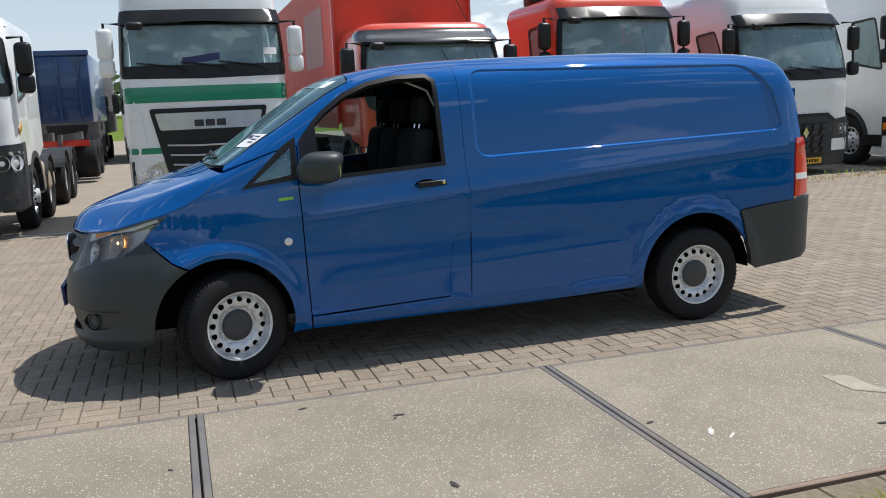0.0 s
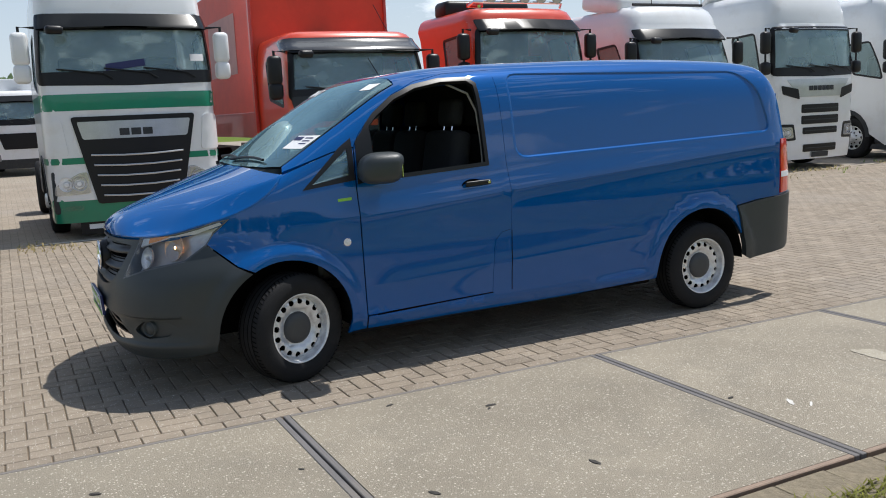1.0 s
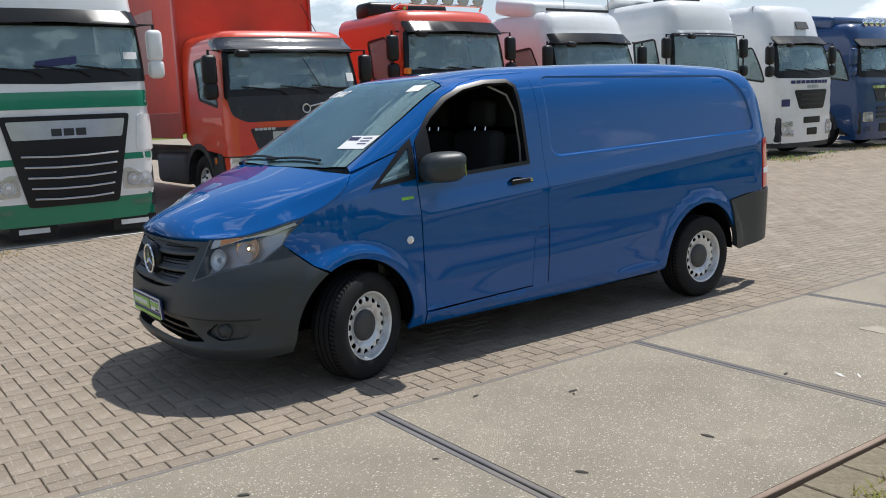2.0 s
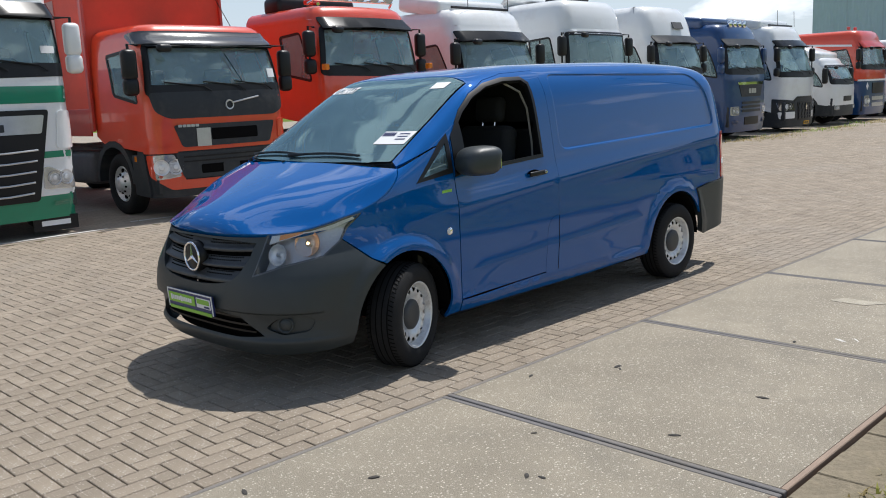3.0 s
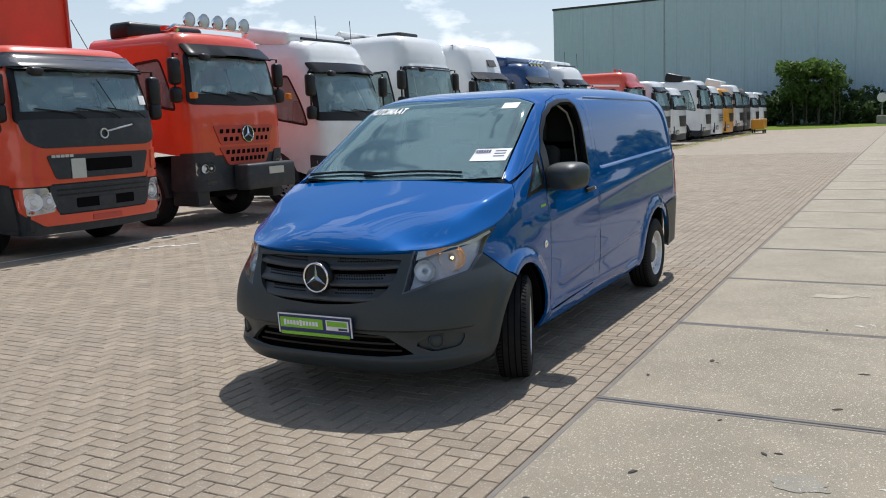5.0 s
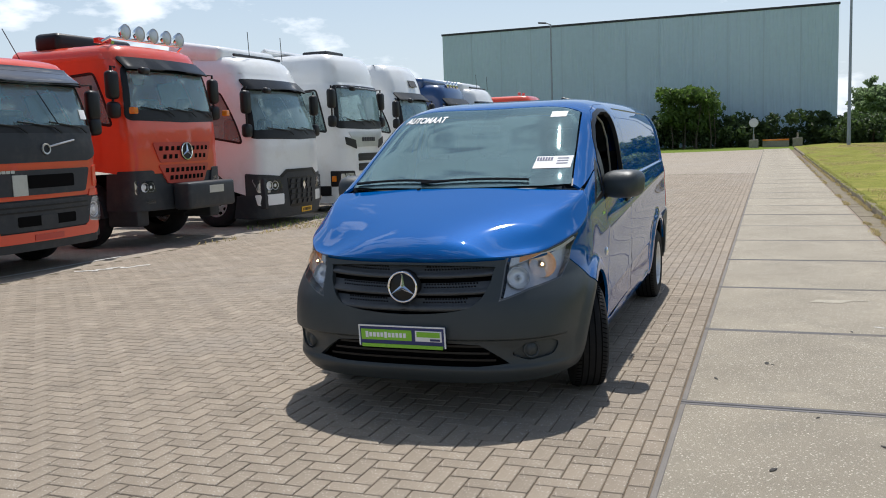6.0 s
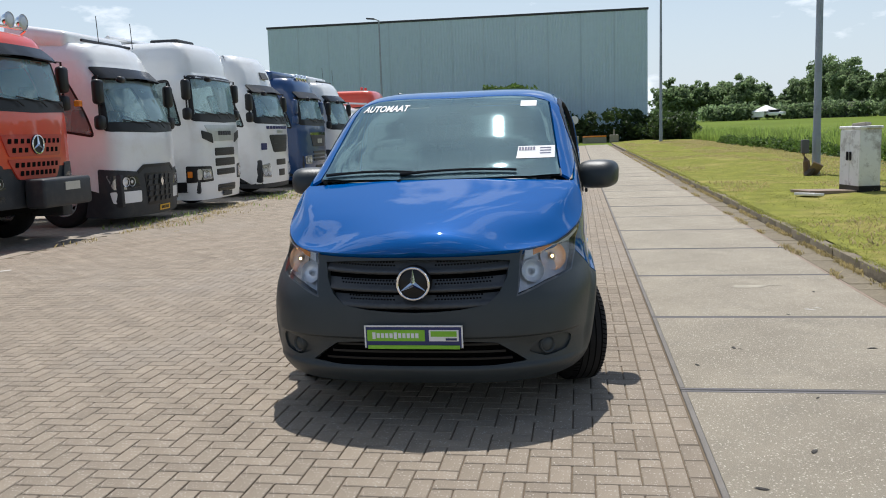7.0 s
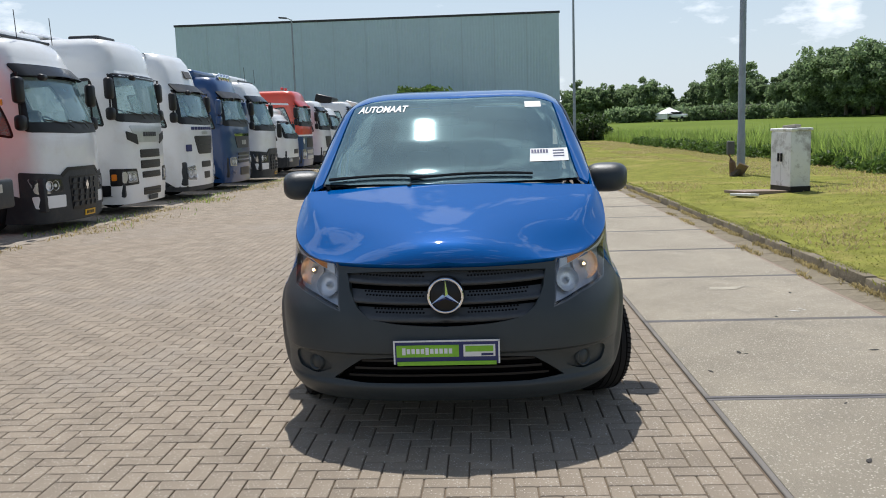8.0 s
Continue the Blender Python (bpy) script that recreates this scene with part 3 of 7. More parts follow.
def body_map(x, v):
    """The body behind the nose: v below nought is the lower side, from nought to a quarter turn the section up to the middle of the roof."""
    zb, h, w, n, lean = section(x)
    if v < 0:
        z = zb + v
        ww = half_width(x, z)
        if x < 0.46:
            u = max(0.0, (interp(z, FRONT) + NOSE - x) / NOSE)
            ww *= max(0.0, 1 - min(1.0, u) ** plan_power(z)) ** (1 / plan_power(z))
        return Vector((x, -ww, z))
    c, s = math.cos(v), math.sin(v)
    r = (abs(c) ** n + abs(s) ** n) ** (-1 / n)
    tau = r * s
    y, z = w * (1 - lean * tau) * r * c, zb + h * tau
    if 2.0 < x < 4.4 and z < 1.84:
        d = side_distance((x, z), PRESSED)
        if inside((x, z), PRESSED):
            y -= 0.013 * smoothstep(0.0, 0.014, d)
    return Vector((x, -y, z))


def v_of_z(x, z):
    zb, h, w, n, lean = section(x)
    if z < zb:
        return z - zb
    tau = min(0.9999, (z - zb) / h)
    return math.atan2(tau, (1 - tau**n) ** (1 / n))


def v_of_y(x, y):
    lo, hi = 0.0, math.pi / 2
    for _ in range(40):
        mid = (lo + hi) / 2
        lo, hi = (mid, hi) if -body_map(x, mid).y > y else (lo, mid)
    return lo


def xz(points, step=0.06):
    return [(x, v_of_z(x, z)) for x, z in resample(points, step)]


def arc(cx, cz, r, a0, a1, n=20):
    return [(cx + r * math.cos(radians(a0 + (a1 - a0) * k / n)), cz + r * math.sin(radians(a0 + (a1 - a0) * k / n))) for k in range(n + 1)]


def shrink(poly, d):
    """The outline drawn in by d."""
    area = sum(a[0] * b[1] - b[0] * a[1] for a, b in zip(poly, poly[1:] + poly[:1]))
    sg = 1 if area > 0 else -1
    out = []
    for i in range(len(poly)):
        a, p, b = Vector(poly[i - 1]), Vector(poly[i]), Vector(poly[(i + 1) % len(poly)])
        e0, e1 = (p - a).normalized(), (b - p).normalized()
        nrm = Vector((-(e0.y + e1.y), e0.x + e1.x))
        if nrm.length < 1e-6:
            out.append(tuple(p))
            continue
        nrm.normalize()
        k = min(2.0, 1 / max(0.4, nrm.dot(Vector((-e1.y, e1.x)))))
        out.append(tuple(p + sg * d * k * nrm))
    return out


van = thing("panel_van", "blue metallic panel van with dark grey bumpers, driver window open", "van", pose(0, VAN_Y, 0))


def mirrored(f):
    return lambda u, v: Vector((f(u, v).x, -f(u, v).y, f(u, v).z))


def both_sides(name, outline, mapf, material, step=0.05, holes=(), thick=0.018, offset=0.0, label="", smooth=40, parent=None, grid=None, sides=(0, 1), lines=()):
    obs = []
    for k in sides:
        bm = sheet(outline, mirrored(mapf) if k else mapf, step, holes, thick, offset, flip=bool(k), grid=grid, lines=lines)
        obs.append(part(name, bm, material, parent or van, label, smooth))
    return obs


ARCH_F, ARCH_R = (0.38, 0.345, 0.415), (3.65, 0.345, 0.435)
door_edge = [(0.90, 0.345), (0.885, 0.75), (0.875, 1.16), (0.885, 1.40), (0.93, 1.475), (1.05, 1.60), (1.2, 1.708), (1.38, 1.79), (1.6, 1.835), (1.945, 1.852), (1.95, 1.25), (1.965, 1.06), (1.955, 0.79), (1.88, 0.775), (1.835, 0.73), (1.82, 0.66), (1.805, 0.375)]
window_edge = [(0.995, 1.195), (0.995, 1.52), (1.06, 1.585), (1.2, 1.685), (1.36, 1.752), (1.55, 1.787), (1.74, 1.79), (1.785, 1.755), (1.80, 1.24)]
quarter_edge = [(0.545, 1.165), (0.862, 1.205), (0.868, 1.44), (0.80, 1.395)]
hood_side = [(0.09, 1.045), (0.20, 1.085), (0.30, 1.135), (0.38, 1.20), (0.43, 1.265)]


def screen_v(x, inset=0.0):
    return v_of_y(x, interp(x, [(0.36, 0.80), (0.5, 0.775), (0.9, 0.73), (1.25, 0.69), (1.3, 0.685)]) - inset)


screen_side = [(x, screen_v(x)) for x in (0.45, 0.55, 0.7, 0.85, 1.0, 1.15, 1.25)]
header = [(1.262, screen_v(1.262) + 0.04), (1.268, screen_v(1.268) + 0.12), (1.262, 1.2), (1.25, 1.4), (1.245, math.pi / 2)]
tail_edge = [(4.40, math.pi / 2), (4.42, 1.2), (4.44, v_of_z(4.44, 1.80)), (4.50, v_of_z(4.50, 1.68)), (4.535, v_of_z(4.535, 1.5)), (4.545, v_of_z(4.545, 1.27)), (4.55, v_of_z(4.55, 1.25))]
rear_arch = [(x, z) for x, z in arc(*ARCH_R, 28, 172)]
shell = []
shell += [(0.435, v_of_z(0.435, 1.275))] + screen_side + header
shell += [(2.0, math.pi / 2), (3.0, math.pi / 2), (4.0, math.pi / 2)] + tail_edge
shell += [(x, v_of_z(x, z)) for x, z in resample([(4.48, 1.245), (4.46, 0.9), (4.455, 0.815), (4.2, 0.80), (3.99, 0.77), (4.02, 0.60)], 0.06, False)]
shell += [(x, v_of_z(x, z)) for x, z in rear_arch]
shell += [(x, v_of_z(x, z)) for x, z in resample([(3.215, 0.29), (2.4, 0.265), (1.6, 0.262), (0.908, 0.256), (0.905, 0.337), (1.812, 0.368)] + door_edge[::-1][:14] + [(0.875, 1.40), (0.74, 1.375), (0.435, 1.275)], 0.06, False)]
def side_line(zf, x0, x1, dz=0.003):
    """A thin loop along a line of the side, so that the panel's net follows it."""
    xs = [x0 + 0.05 * k for k in range(int((x1 - x0) / 0.05) + 1)]
    return [(x, v_of_z(x, zf(x) - dz)) for x in xs] + [(x, v_of_z(x, zf(x) + dz)) for x in xs[::-1]]


def creases(x0, x1, low1=None):
    out = [side_line(lambda x, o=o: crease_z(x) + o, x0, x1) for o in (-0.07, -0.032, -0.01, 0.0, 0.025)]
    out += [side_line(lambda x, o=o: low_crease_z(x) + o, x0, low1 or x1) for o in (-0.025, 0.0, 0.03)]
    return out


both_sides("body_shell", shell, body_map, BLUE, 0.07, grid=(0.045, 0.045), label="blue metallic body with a pressed blind side panel", lines=[[(x, v_of_z(x, z)) for x, z in resample(shrink(PRESSED, d), 0.03)] for d in (-0.012, 0.0, 0.005, 0.010, 0.016, 0.03)] + creases(2.0, 4.42, 3.15))
both_sides("driver_door", xz(shrink(door_edge, 0.0025)), body_map, BLUE, 0.05, holes=[xz(window_edge)], grid=(0.05, 0.05), label="blue front door with its window lowered", sides=(0,), lines=creases(0.93, 1.91, 1.78))
both_sides("passenger_door", xz(shrink(door_edge, 0.0025)), body_map, BLUE, 0.05, holes=[xz(window_edge)], grid=(0.05, 0.05), sides=(1,), lines=creases(0.93, 1.91, 1.78))
fender = arc(*ARCH_F, -15, 117) + [(0.10, 0.76), (-0.05, 0.895), (0.0, 0.955), (0.095, 1.032)] + [(x, z - 0.004) for x, z in hood_side] + [(0.46, 1.27), (0.74, 1.368), (0.881, 1.395), (0.871, 1.16), (0.881, 0.75), (0.896, 0.338), (0.90, 0.256), (0.80, 0.246)]
both_sides("front_wing", xz(shrink(fender, 0.001), 0.03), body_map, BLUE, 0.025, holes=[xz(quarter_edge)], grid=(0.022, 0.022))
for nm, edge in (("window_seal", window_edge),):
    both_sides(nm, xz(shrink(edge, -0.016)), body_map, BLACK, 0.04, holes=[xz(shrink(edge, 0.01))], offset=0.004, thick=0.03, label="black rubber seal")
both_sides("door_gap", xz(shrink(door_edge, -0.022)), body_map, VOID, 0.05, holes=[xz(shrink(door_edge, 0.022))], offset=-0.012, thick=0.0)
both_sides("panel_gap", xz([(1.955, 0.785), (1.961, 0.785), (1.958, 0.375), (1.952, 0.375)], 0.03), body_map, VOID, 0.03, offset=0.0012, thick=0.0, label="dark seam in the side")
both_sides("quarter_window", xz(shrink(quarter_edge, -0.008)), body_map, BLACK, 0.04, holes=[xz(shrink(quarter_edge, 0.028))], offset=0.002, label="black frame")
both_sides("quarter_pane", xz(shrink(quarter_edge, 0.026)), body_map, GLASS, 0.05, thick=0.004, offset=-0.004, label="tinted glass")
both_sides("mirror_triangle", xz([(0.884, 1.17), (0.994, 1.19), (1.0, 1.545), (0.90, 1.43)]), body_map, BLACK, 0.04, offset=0.006, thick=0.02)
both_sides("window_pane", xz(window_edge), body_map, GLASS, 0.06, thick=0.004, offset=-0.012, sides=(1,))

# bonnet, screen and roof in one half, mirrored into one mesh
RIDGE_Y = [(-0.40, 0.50), (-0.28, 0.595), (-0.185, 0.64), (-0.1, 0.69), (0.01, 0.737), (0.115, 0.785), (0.19, 0.814), (0.27, 0.836), (0.36, 0.856), (0.45, 0.86)]
RIDGE_Z = [(-0.40, 0.91), (-0.28, 0.985), (-0.185, 1.024), (-0.1, 1.073), (0.01, 1.117), (0.115, 1.162), (0.19, 1.186), (0.27, 1.213), (0.36, 1.238), (0.45, 1.268)]
EDGE_Z = [(-0.49, 0.937), (-0.28, 0.948), (-0.05, 1.01)] + hood_side


def ridge_y(x):
    return min(interp(x, RIDGE_Y), -body_map(x, 0.02).y - 0.012)


def bonnet_edge(x):
    """Half width and height of the bonnet's edge."""
    ze = interp(x, EDGE_Z)
    return -body_map(x, v_of_z(x, max(ze, interp(x, BELT) + 0.004))).y, ze


def bonnet_point(x, y):
    """The bonnet: a gentle crown out to a crease on either side, then a facet down to its edge."""
    yr = ridge_y(x)
    ye, ze = bonnet_edge(x)
    zr = ze + (interp(x, RIDGE_Z) - ze) * smoothstep(-0.36, -0.16, x)
    zt = interp(x, TOP)
    if y <= yr:
        z = zt - (zt - zr) * (y / yr) ** 2.3
    else:
        z = zr + (ze - zr) * min(1.0, (y - yr) / max(0.006, ye - yr))
    return Vector((x - 0.014 * (1 - smoothstep(-0.47, -0.1, x)), y, z))


COWL_X = [(0.0, 0.345), (0.3, 0.352), (0.6, 0.372), (0.76, 0.40), (0.87, 0.43)]
bm = bmesh.new()
columns = []
y_last = bonnet_edge(0.43)[0]
for k in range(41):
    x0 = -0.489 + 0.919 * (k / 40) ** 2.0
    y0 = bonnet_edge(x0)[0] if k else 0.0
    y1 = y_last * (1 - (1 - k / 40) ** 1.6)
    x1 = 0.43 if k == 40 else interp(y1, COWL_X)
    columns.append([bonnet_point(x0 + (x1 - x0) * (j / 30) ** 1.5, y0 + (y1 - y0) * (j / 30) ** 1.5) for j in range(31)])
rows = [[bm.verts.new((p.x, sy * p.y, p.z)) for p in col] for sy, cols in ((-1, columns[:0:-1]), (1, columns)) for col in cols]
for a, b in zip(rows, rows[1:]):
    for j in range(30):
        bm.faces.new((a[j], a[j + 1], b[j + 1], b[j]))
bmesh.ops.remove_doubles(bm, verts=bm.verts, dist=0.0004)
bmesh.ops.recalc_face_normals(bm, faces=bm.faces)
if sum(f.normal.z for f in bm.faces) < 0:
    bmesh.ops.reverse_faces(bm, faces=bm.faces)
edge_loop = [e for e in bm.edges if len(e.link_faces) == 1]
rim_verts = {v for e in edge_loop for v in e.verts}
for _ in range(12):
    bmesh.ops.smooth_vert(bm, verts=[v for v in bm.verts if v not in rim_verts], factor=0.5, use_axis_x=False, use_axis_y=False, use_axis_z=True)
ext = bmesh.ops.extrude_edge_only(bm, edges=edge_loop)
bmesh.ops.translate(bm, vec=(0.03, 0, -0.036), verts=[v for v in ext["geom"] if isinstance(v, bmesh.types.BMVert)])
part("bonnet", bm, BLUE, van, "blue bonnet with two soft creases", 50)

glass_half = [(0.352, math.pi / 2), (0.36, v_of_y(0.36, 0.3)), (0.385, v_of_y(0.385, 0.6)), (0.44, screen_v(0.44) + 0.03)]
glass_half += [(x, v + 0.015) for x, v in screen_side] + [(x - 0.006, v + 0.01) for x, v in header[1:]]
frit_hole = [(0.43, math.pi / 2), (0.44, v_of_y(0.44, 0.3)), (0.475, v_of_y(0.475, 0.6)), (0.52, screen_v(0.52, 0.06))]
frit_hole += [(x, screen_v(x, 0.05)) for x in (0.7, 0.9, 1.1, 1.2)] + [(1.225, v_of_y(1.225, 0.5)), (1.22, v_of_y(1.22, 0.2)), (1.215, math.pi / 2)]


def two_halves(name, half, mapf, material, step, thick, offset=0.0, label="", grid=None):
    bm = bmesh.new()
    for f, fl in ((mapf, False), (mirrored(mapf), True)):
        sheet(half, f, step, thick=0.0, offset=offset, flip=fl, bm=bm, grid=grid)
    bmesh.ops.remove_doubles(bm, verts=bm.verts, dist=0.001)
    return part(name, bm, material, van, label, 50)


two_halves("windscreen", glass_half, body_map, GLASS, 0.06, 0.0, label="tinted windscreen with paper sticker", grid=(0.05, 0.06))
frit_half = glass_half[:1] + glass_half[1:] + frit_hole[::-1]
two_halves("windscreen_border", frit_half, body_map, BLACK, 0.04, 0.0, -0.006, "black printed border", grid=(0.03, 0.04))

# front bumper: the whole nose below the bonnet, with openings
def yz(pts):
    return [(s_of_y(y, z), z) for y, z in pts]


lead = [(s_of_y(y, z), z - 0.020) for y, z in ((0.0, 0.937), (0.2, 0.937), (0.4, 0.939), (0.56, 0.943))]
lamp_in = [(s_of_y(0.575, 0.945), 0.945), (s_of_y(0.562, 0.85), 0.85), (s_of_y(0.548, 0.70), 0.70)]
lamp_low = [(s_of_y(0.60, 0.715), 0.715), (s_of_y(0.70, 0.755), 0.755), (s_of_x(-0.18, 0.80), 0.80), (s_of_x(-0.05, 0.885), 0.885)]
lamp_rear = [(s_of_x(0.0, 0.955), 0.955), (s_of_x(0.09, 1.03), 1.03)]
lamp_top = [(s_of_x(x, z), z) for x, z in ((0.0, 1.018), (-0.08, 0.99), (-0.2, 0.958))]
lamp_edge = lamp_in + lamp_low + lamp_rear + lamp_top
bumper_arch = [(s_of_x(x, z), z) for x, z in arc(ARCH_F[0], ARCH_F[1], ARCH_F[2], 119, 186, 12)]
bumper_half = lead + lamp_in + lamp_low + [(s_of_x(-0.045, 0.882), 0.882), (s_of_x(0.09, 0.758), 0.758)] + bumper_arch
bumper_half += [(s_of_x(-0.03, 0.265), 0.265), (s_of_x(-0.15, 0.24), 0.24), (s_of_y(0.7, 0.225), 0.225), (s_of_y(0.4, 0.222), 0.222), (0.0, 0.222)]
grille_hole = yz([(0.0, 0.905), (0.35, 0.90), (0.515, 0.888), (0.50, 0.81), (0.455, 0.72), (0.39, 0.665), (0.25, 0.64), (0.0, 0.625)])
intake_hole = yz([(0.0, 0.462), (0.3, 0.462), (0.44, 0.455), (0.52, 0.405), (0.60, 0.345), (0.42, 0.330), (0.0, 0.322)])
fog_hole = rounded(yz([(0.60, 0.395), (0.68, 0.455), (0.80, 0.475), (0.845, 0.44), (0.82, 0.375), (0.70, 0.355)]), 0.05)


def bumper_map(s, z):
    p = nose_map(s, z)
    lip = 0.028 * smoothstep(0.476, 0.494, z) * (1 - smoothstep(0.50, 0.68, z)) * (1 - smoothstep(0.80, 0.95, abs(p.y)))
    lip += 0.022 * smoothstep(0.345, 0.305, z) * (1 - smoothstep(0.85, 1.0, abs(p.y)))
    lip -= 0.014 * smoothstep(0.33, 0.38, z) * (1 - smoothstep(0.44, 0.476, z)) * smoothstep(0.5, 0.62, abs(p.y)) * (1 - smoothstep(0.84, 0.95, abs(p.y)))
    n = Vector((-1, p.y * 0.5, 0)).normalized()
    return p + n * lip


ledge = [[(s_of_y(0.02 + 0.05 * k, z), z) for k in range(18)] + [(s_of_y(0.02 + 0.05 * k, z + 0.006), z + 0.006) for k in range(17, -1, -1)] for z in (0.305, 0.325, 0.345, 0.476, 0.488, 0.500)]
half_a = [(0.0, 0.222), (0.0, 0.328)] + intake_hole[::-1][1:-1] + [(0.0, 0.462), (0.0, 0.625)] + grille_hole[::-1][1:-1] + [(0.0, 0.905)] + bumper_half[:-1]
bm = bmesh.new()
sheet(half_a, bumper_map, 0.03, holes=[fog_hole], thick=0.03, bm=bm, lines=ledge)
sheet(half_a, mirrored(bumper_map), 0.03, holes=[fog_hole], thick=0.03, flip=True, bm=bm, lines=ledge)
part("front_bumper", bm, PLASTIC, van, "matt dark grey plastic bumper", 40)


def recess(depth):
    return lambda s, z: nose_map(s, z) + Vector((depth, 0, 0))


# Added near-black sheets that stand for the shade behind grille and intake.
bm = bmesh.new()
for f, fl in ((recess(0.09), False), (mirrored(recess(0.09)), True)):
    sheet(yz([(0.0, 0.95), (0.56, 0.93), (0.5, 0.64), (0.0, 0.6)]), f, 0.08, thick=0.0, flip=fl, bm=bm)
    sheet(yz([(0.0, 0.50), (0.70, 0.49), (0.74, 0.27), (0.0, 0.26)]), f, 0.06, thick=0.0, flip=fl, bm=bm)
part("grille_shade", bm, VOID, van)


def bars(outlines, mapf, material, name, parent, offset=0.002, step=0.05, flip=False):
    bm = bmesh.new()
    for o in outlines:
        sheet(o, mapf, step, thick=0.0, offset=offset, bm=bm, flip=flip)
    return part(name, bm, material, parent)


# grille: perforated strips between broad slats
def band(z, h, y0, y1, rise=0.02, drop=0.0, n=7):
    ys = [y0 + (y1 - y0) * k / (n - 1) for k in range(n)]
    up = [(y, z + h / 2 + rise * (y / 0.5) ** 2 - drop * max(0, y - 0.36) / 0.15) for y in ys]
    dn = [(y, z - h / 2 + rise * (y / 0.5) ** 2 - drop * max(0, y - 0.36) / 0.15) for y in ys]
    return [(s_of_y(max(1e-4, y), q) if y > 1e-3 else 0.0, q) for y, q in up + dn[::-1]]


GRILLEGREY = shader("grey_grille_plastic", (0.055, 0.059, 0.064), 0.45, vary=0.1)
def tier_map(zt, zm, zl, rise):
    """One tier of the grille: a hollow face above, a broad lip below that stands proud of it."""

    def f(s, z):
        p = nose_map(s, z)
        q = z - rise * (p.y / 0.5) ** 2
        return p + Vector((interp(q, [(zl - 0.012, 0.050), (zl + 0.002, 0.012), (zl + 0.012, 0.002), (zm - 0.008, 0.004), (zm + 0.004, 0.024), (zt, 0.040)]), 0, 0))

    return f


for zt, zm, zl, y1 in ((0.898, 0.853, 0.824, 0.535), (0.796, 0.757, 0.730, 0.51), (0.712, 0.676, 0.640, 0.455)):
    rise = 0.014
    tier = tier_map(zt, zm, zl, rise)
    bm = bmesh.new()
    for f, fl in ((tier, False), (mirrored(tier), True)):
        sheet(band((zt + zl) / 2, zt - zl, 0.0, y1, rise), f, 0.03, thick=0.03, flip=fl, bm=bm, grid=(0.03, 0.006))
    slat = part("grille_slat", bm, GRILLEGREY, van, "grey slat with a perforated face", smooth=30)
    bm = bmesh.new()
    for k in range(24):
        for row in range(2):
            y = 0.115 + (k + 0.5 * row) * 0.0172
            if y > y1 - 0.09:
                continue
            zz = (zt + zm) / 2 + 0.004 + (row - 0.5) * 0.017 + rise * (y / 0.5) ** 2
            p = tier(s_of_y(y, zz), zz) + Vector((-0.0015, 0, 0))
            for sy in (1, -1):
                lathe([(0.0, -0.001), (0.0056, -0.001), (0.0066, 0.001)], 6, Matrix.Translation((p.x, p.y * sy, p.z)) @ pose(0, 0, 0, 0, 0, -90), bm)
    part("perforation", bm, VOID, slat)["kind"] = "stuff"

# round emblem with three arms
emblem = part("emblem", lathe([(0.0, -0.012), (0.085, -0.012), (0.095, 0.0), (0.11, 0.02), (0.11, 0.05)], 40, pose(-0.562, 0, 0.783, 0, 0, -90)), BLACK, van, smooth=40)
bm = bmesh.new()
ring = [(0.0985 + 0.0085 * math.cos(2 * math.pi * j / 10), -0.012 + 0.0085 * math.sin(2 * math.pi * j / 10)) for j in range(10)]
lathe(ring, 44, pose(-0.562, 0, 0.783, 0, 0, -90), bm, close=True)
for k in range(3):
    a = radians(90 + 120 * k)
    d, q = Vector((0, math.cos(a), math.sin(a))), Vector((0, -math.sin(a), math.cos(a)))
    c = Vector((-0.576, 0, 0.783))
    v = [bm.verts.new(c + Vector((-0.012, 0, 0)))] + [bm.verts.new(p) for p in (c + 0.018 * (d * 0.5 + q * 0.87), c + 0.097 * d, c + 0.018 * (d * 0.5 - q * 0.87))]
    bm.faces.new((v[0], v[1], v[2]))
    bm.faces.new((v[0], v[2], v[3]))
part("emblem_star", bm, CHROME, emblem, "bright chrome ring with three arms")
emblem.matrix_basis = Matrix.Translation((-0.055, 0, 0.102)) @ Matrix.Scale(0.87, 4)

# advertising plate in front of the lower intake
plate = part("plate", box(0.018, 0.53, 0.125, pose(-0.588, 0, 0.503, 0, -4, 0), 0.005), PLATEBLUE, van, "green and white advertising plate with a navy border")
tilt = pose(-0.598, 0, 0.503, 0, -4, 0)
part("plate_rim", box(0.004, 0.536, 0.008, tilt @ pose(0, 0, 0.060)), PAPER, plate)
part("plate_rim", box(0.004, 0.008, 0.12, tilt @ pose(0, 0.264, 0)), PAPER, plate)
part("plate_rim", box(0.004, 0.008, 0.12, tilt @ pose(0, -0.264, 0)), PAPER, plate)
part("plate_foot", box(0.006, 0.50, 0.020, tilt @ pose(-0.002, 0, -0.056)), LIME, plate)
part("plate_field", box(0.004, 0.315, 0.062, tilt @ pose(0, 0.095, 0.008)), LIME, plate)
part("plate_field", box(0.004, 0.16, 0.062, tilt @ pose(0, -0.165, 0.008)), PAPER, plate)
for k in range(11):
    part("plate_mark", box(0.003, 0.017, 0.026 if k not in (0, 5, 11) else 0.036, tilt @ pose(-0.003, 0.215 - k * 0.0235, 0.008)), PAPER, plate)
part("plate_mark", box(0.003, 0.14, 0.03, tilt @ pose(-0.003, -0.165, 0.018)), LIME, plate)
part("plate_mark", box(0.003, 0.06, 0.012, tilt @ pose(-0.003, -0.205, -0.012)), INK, plate)

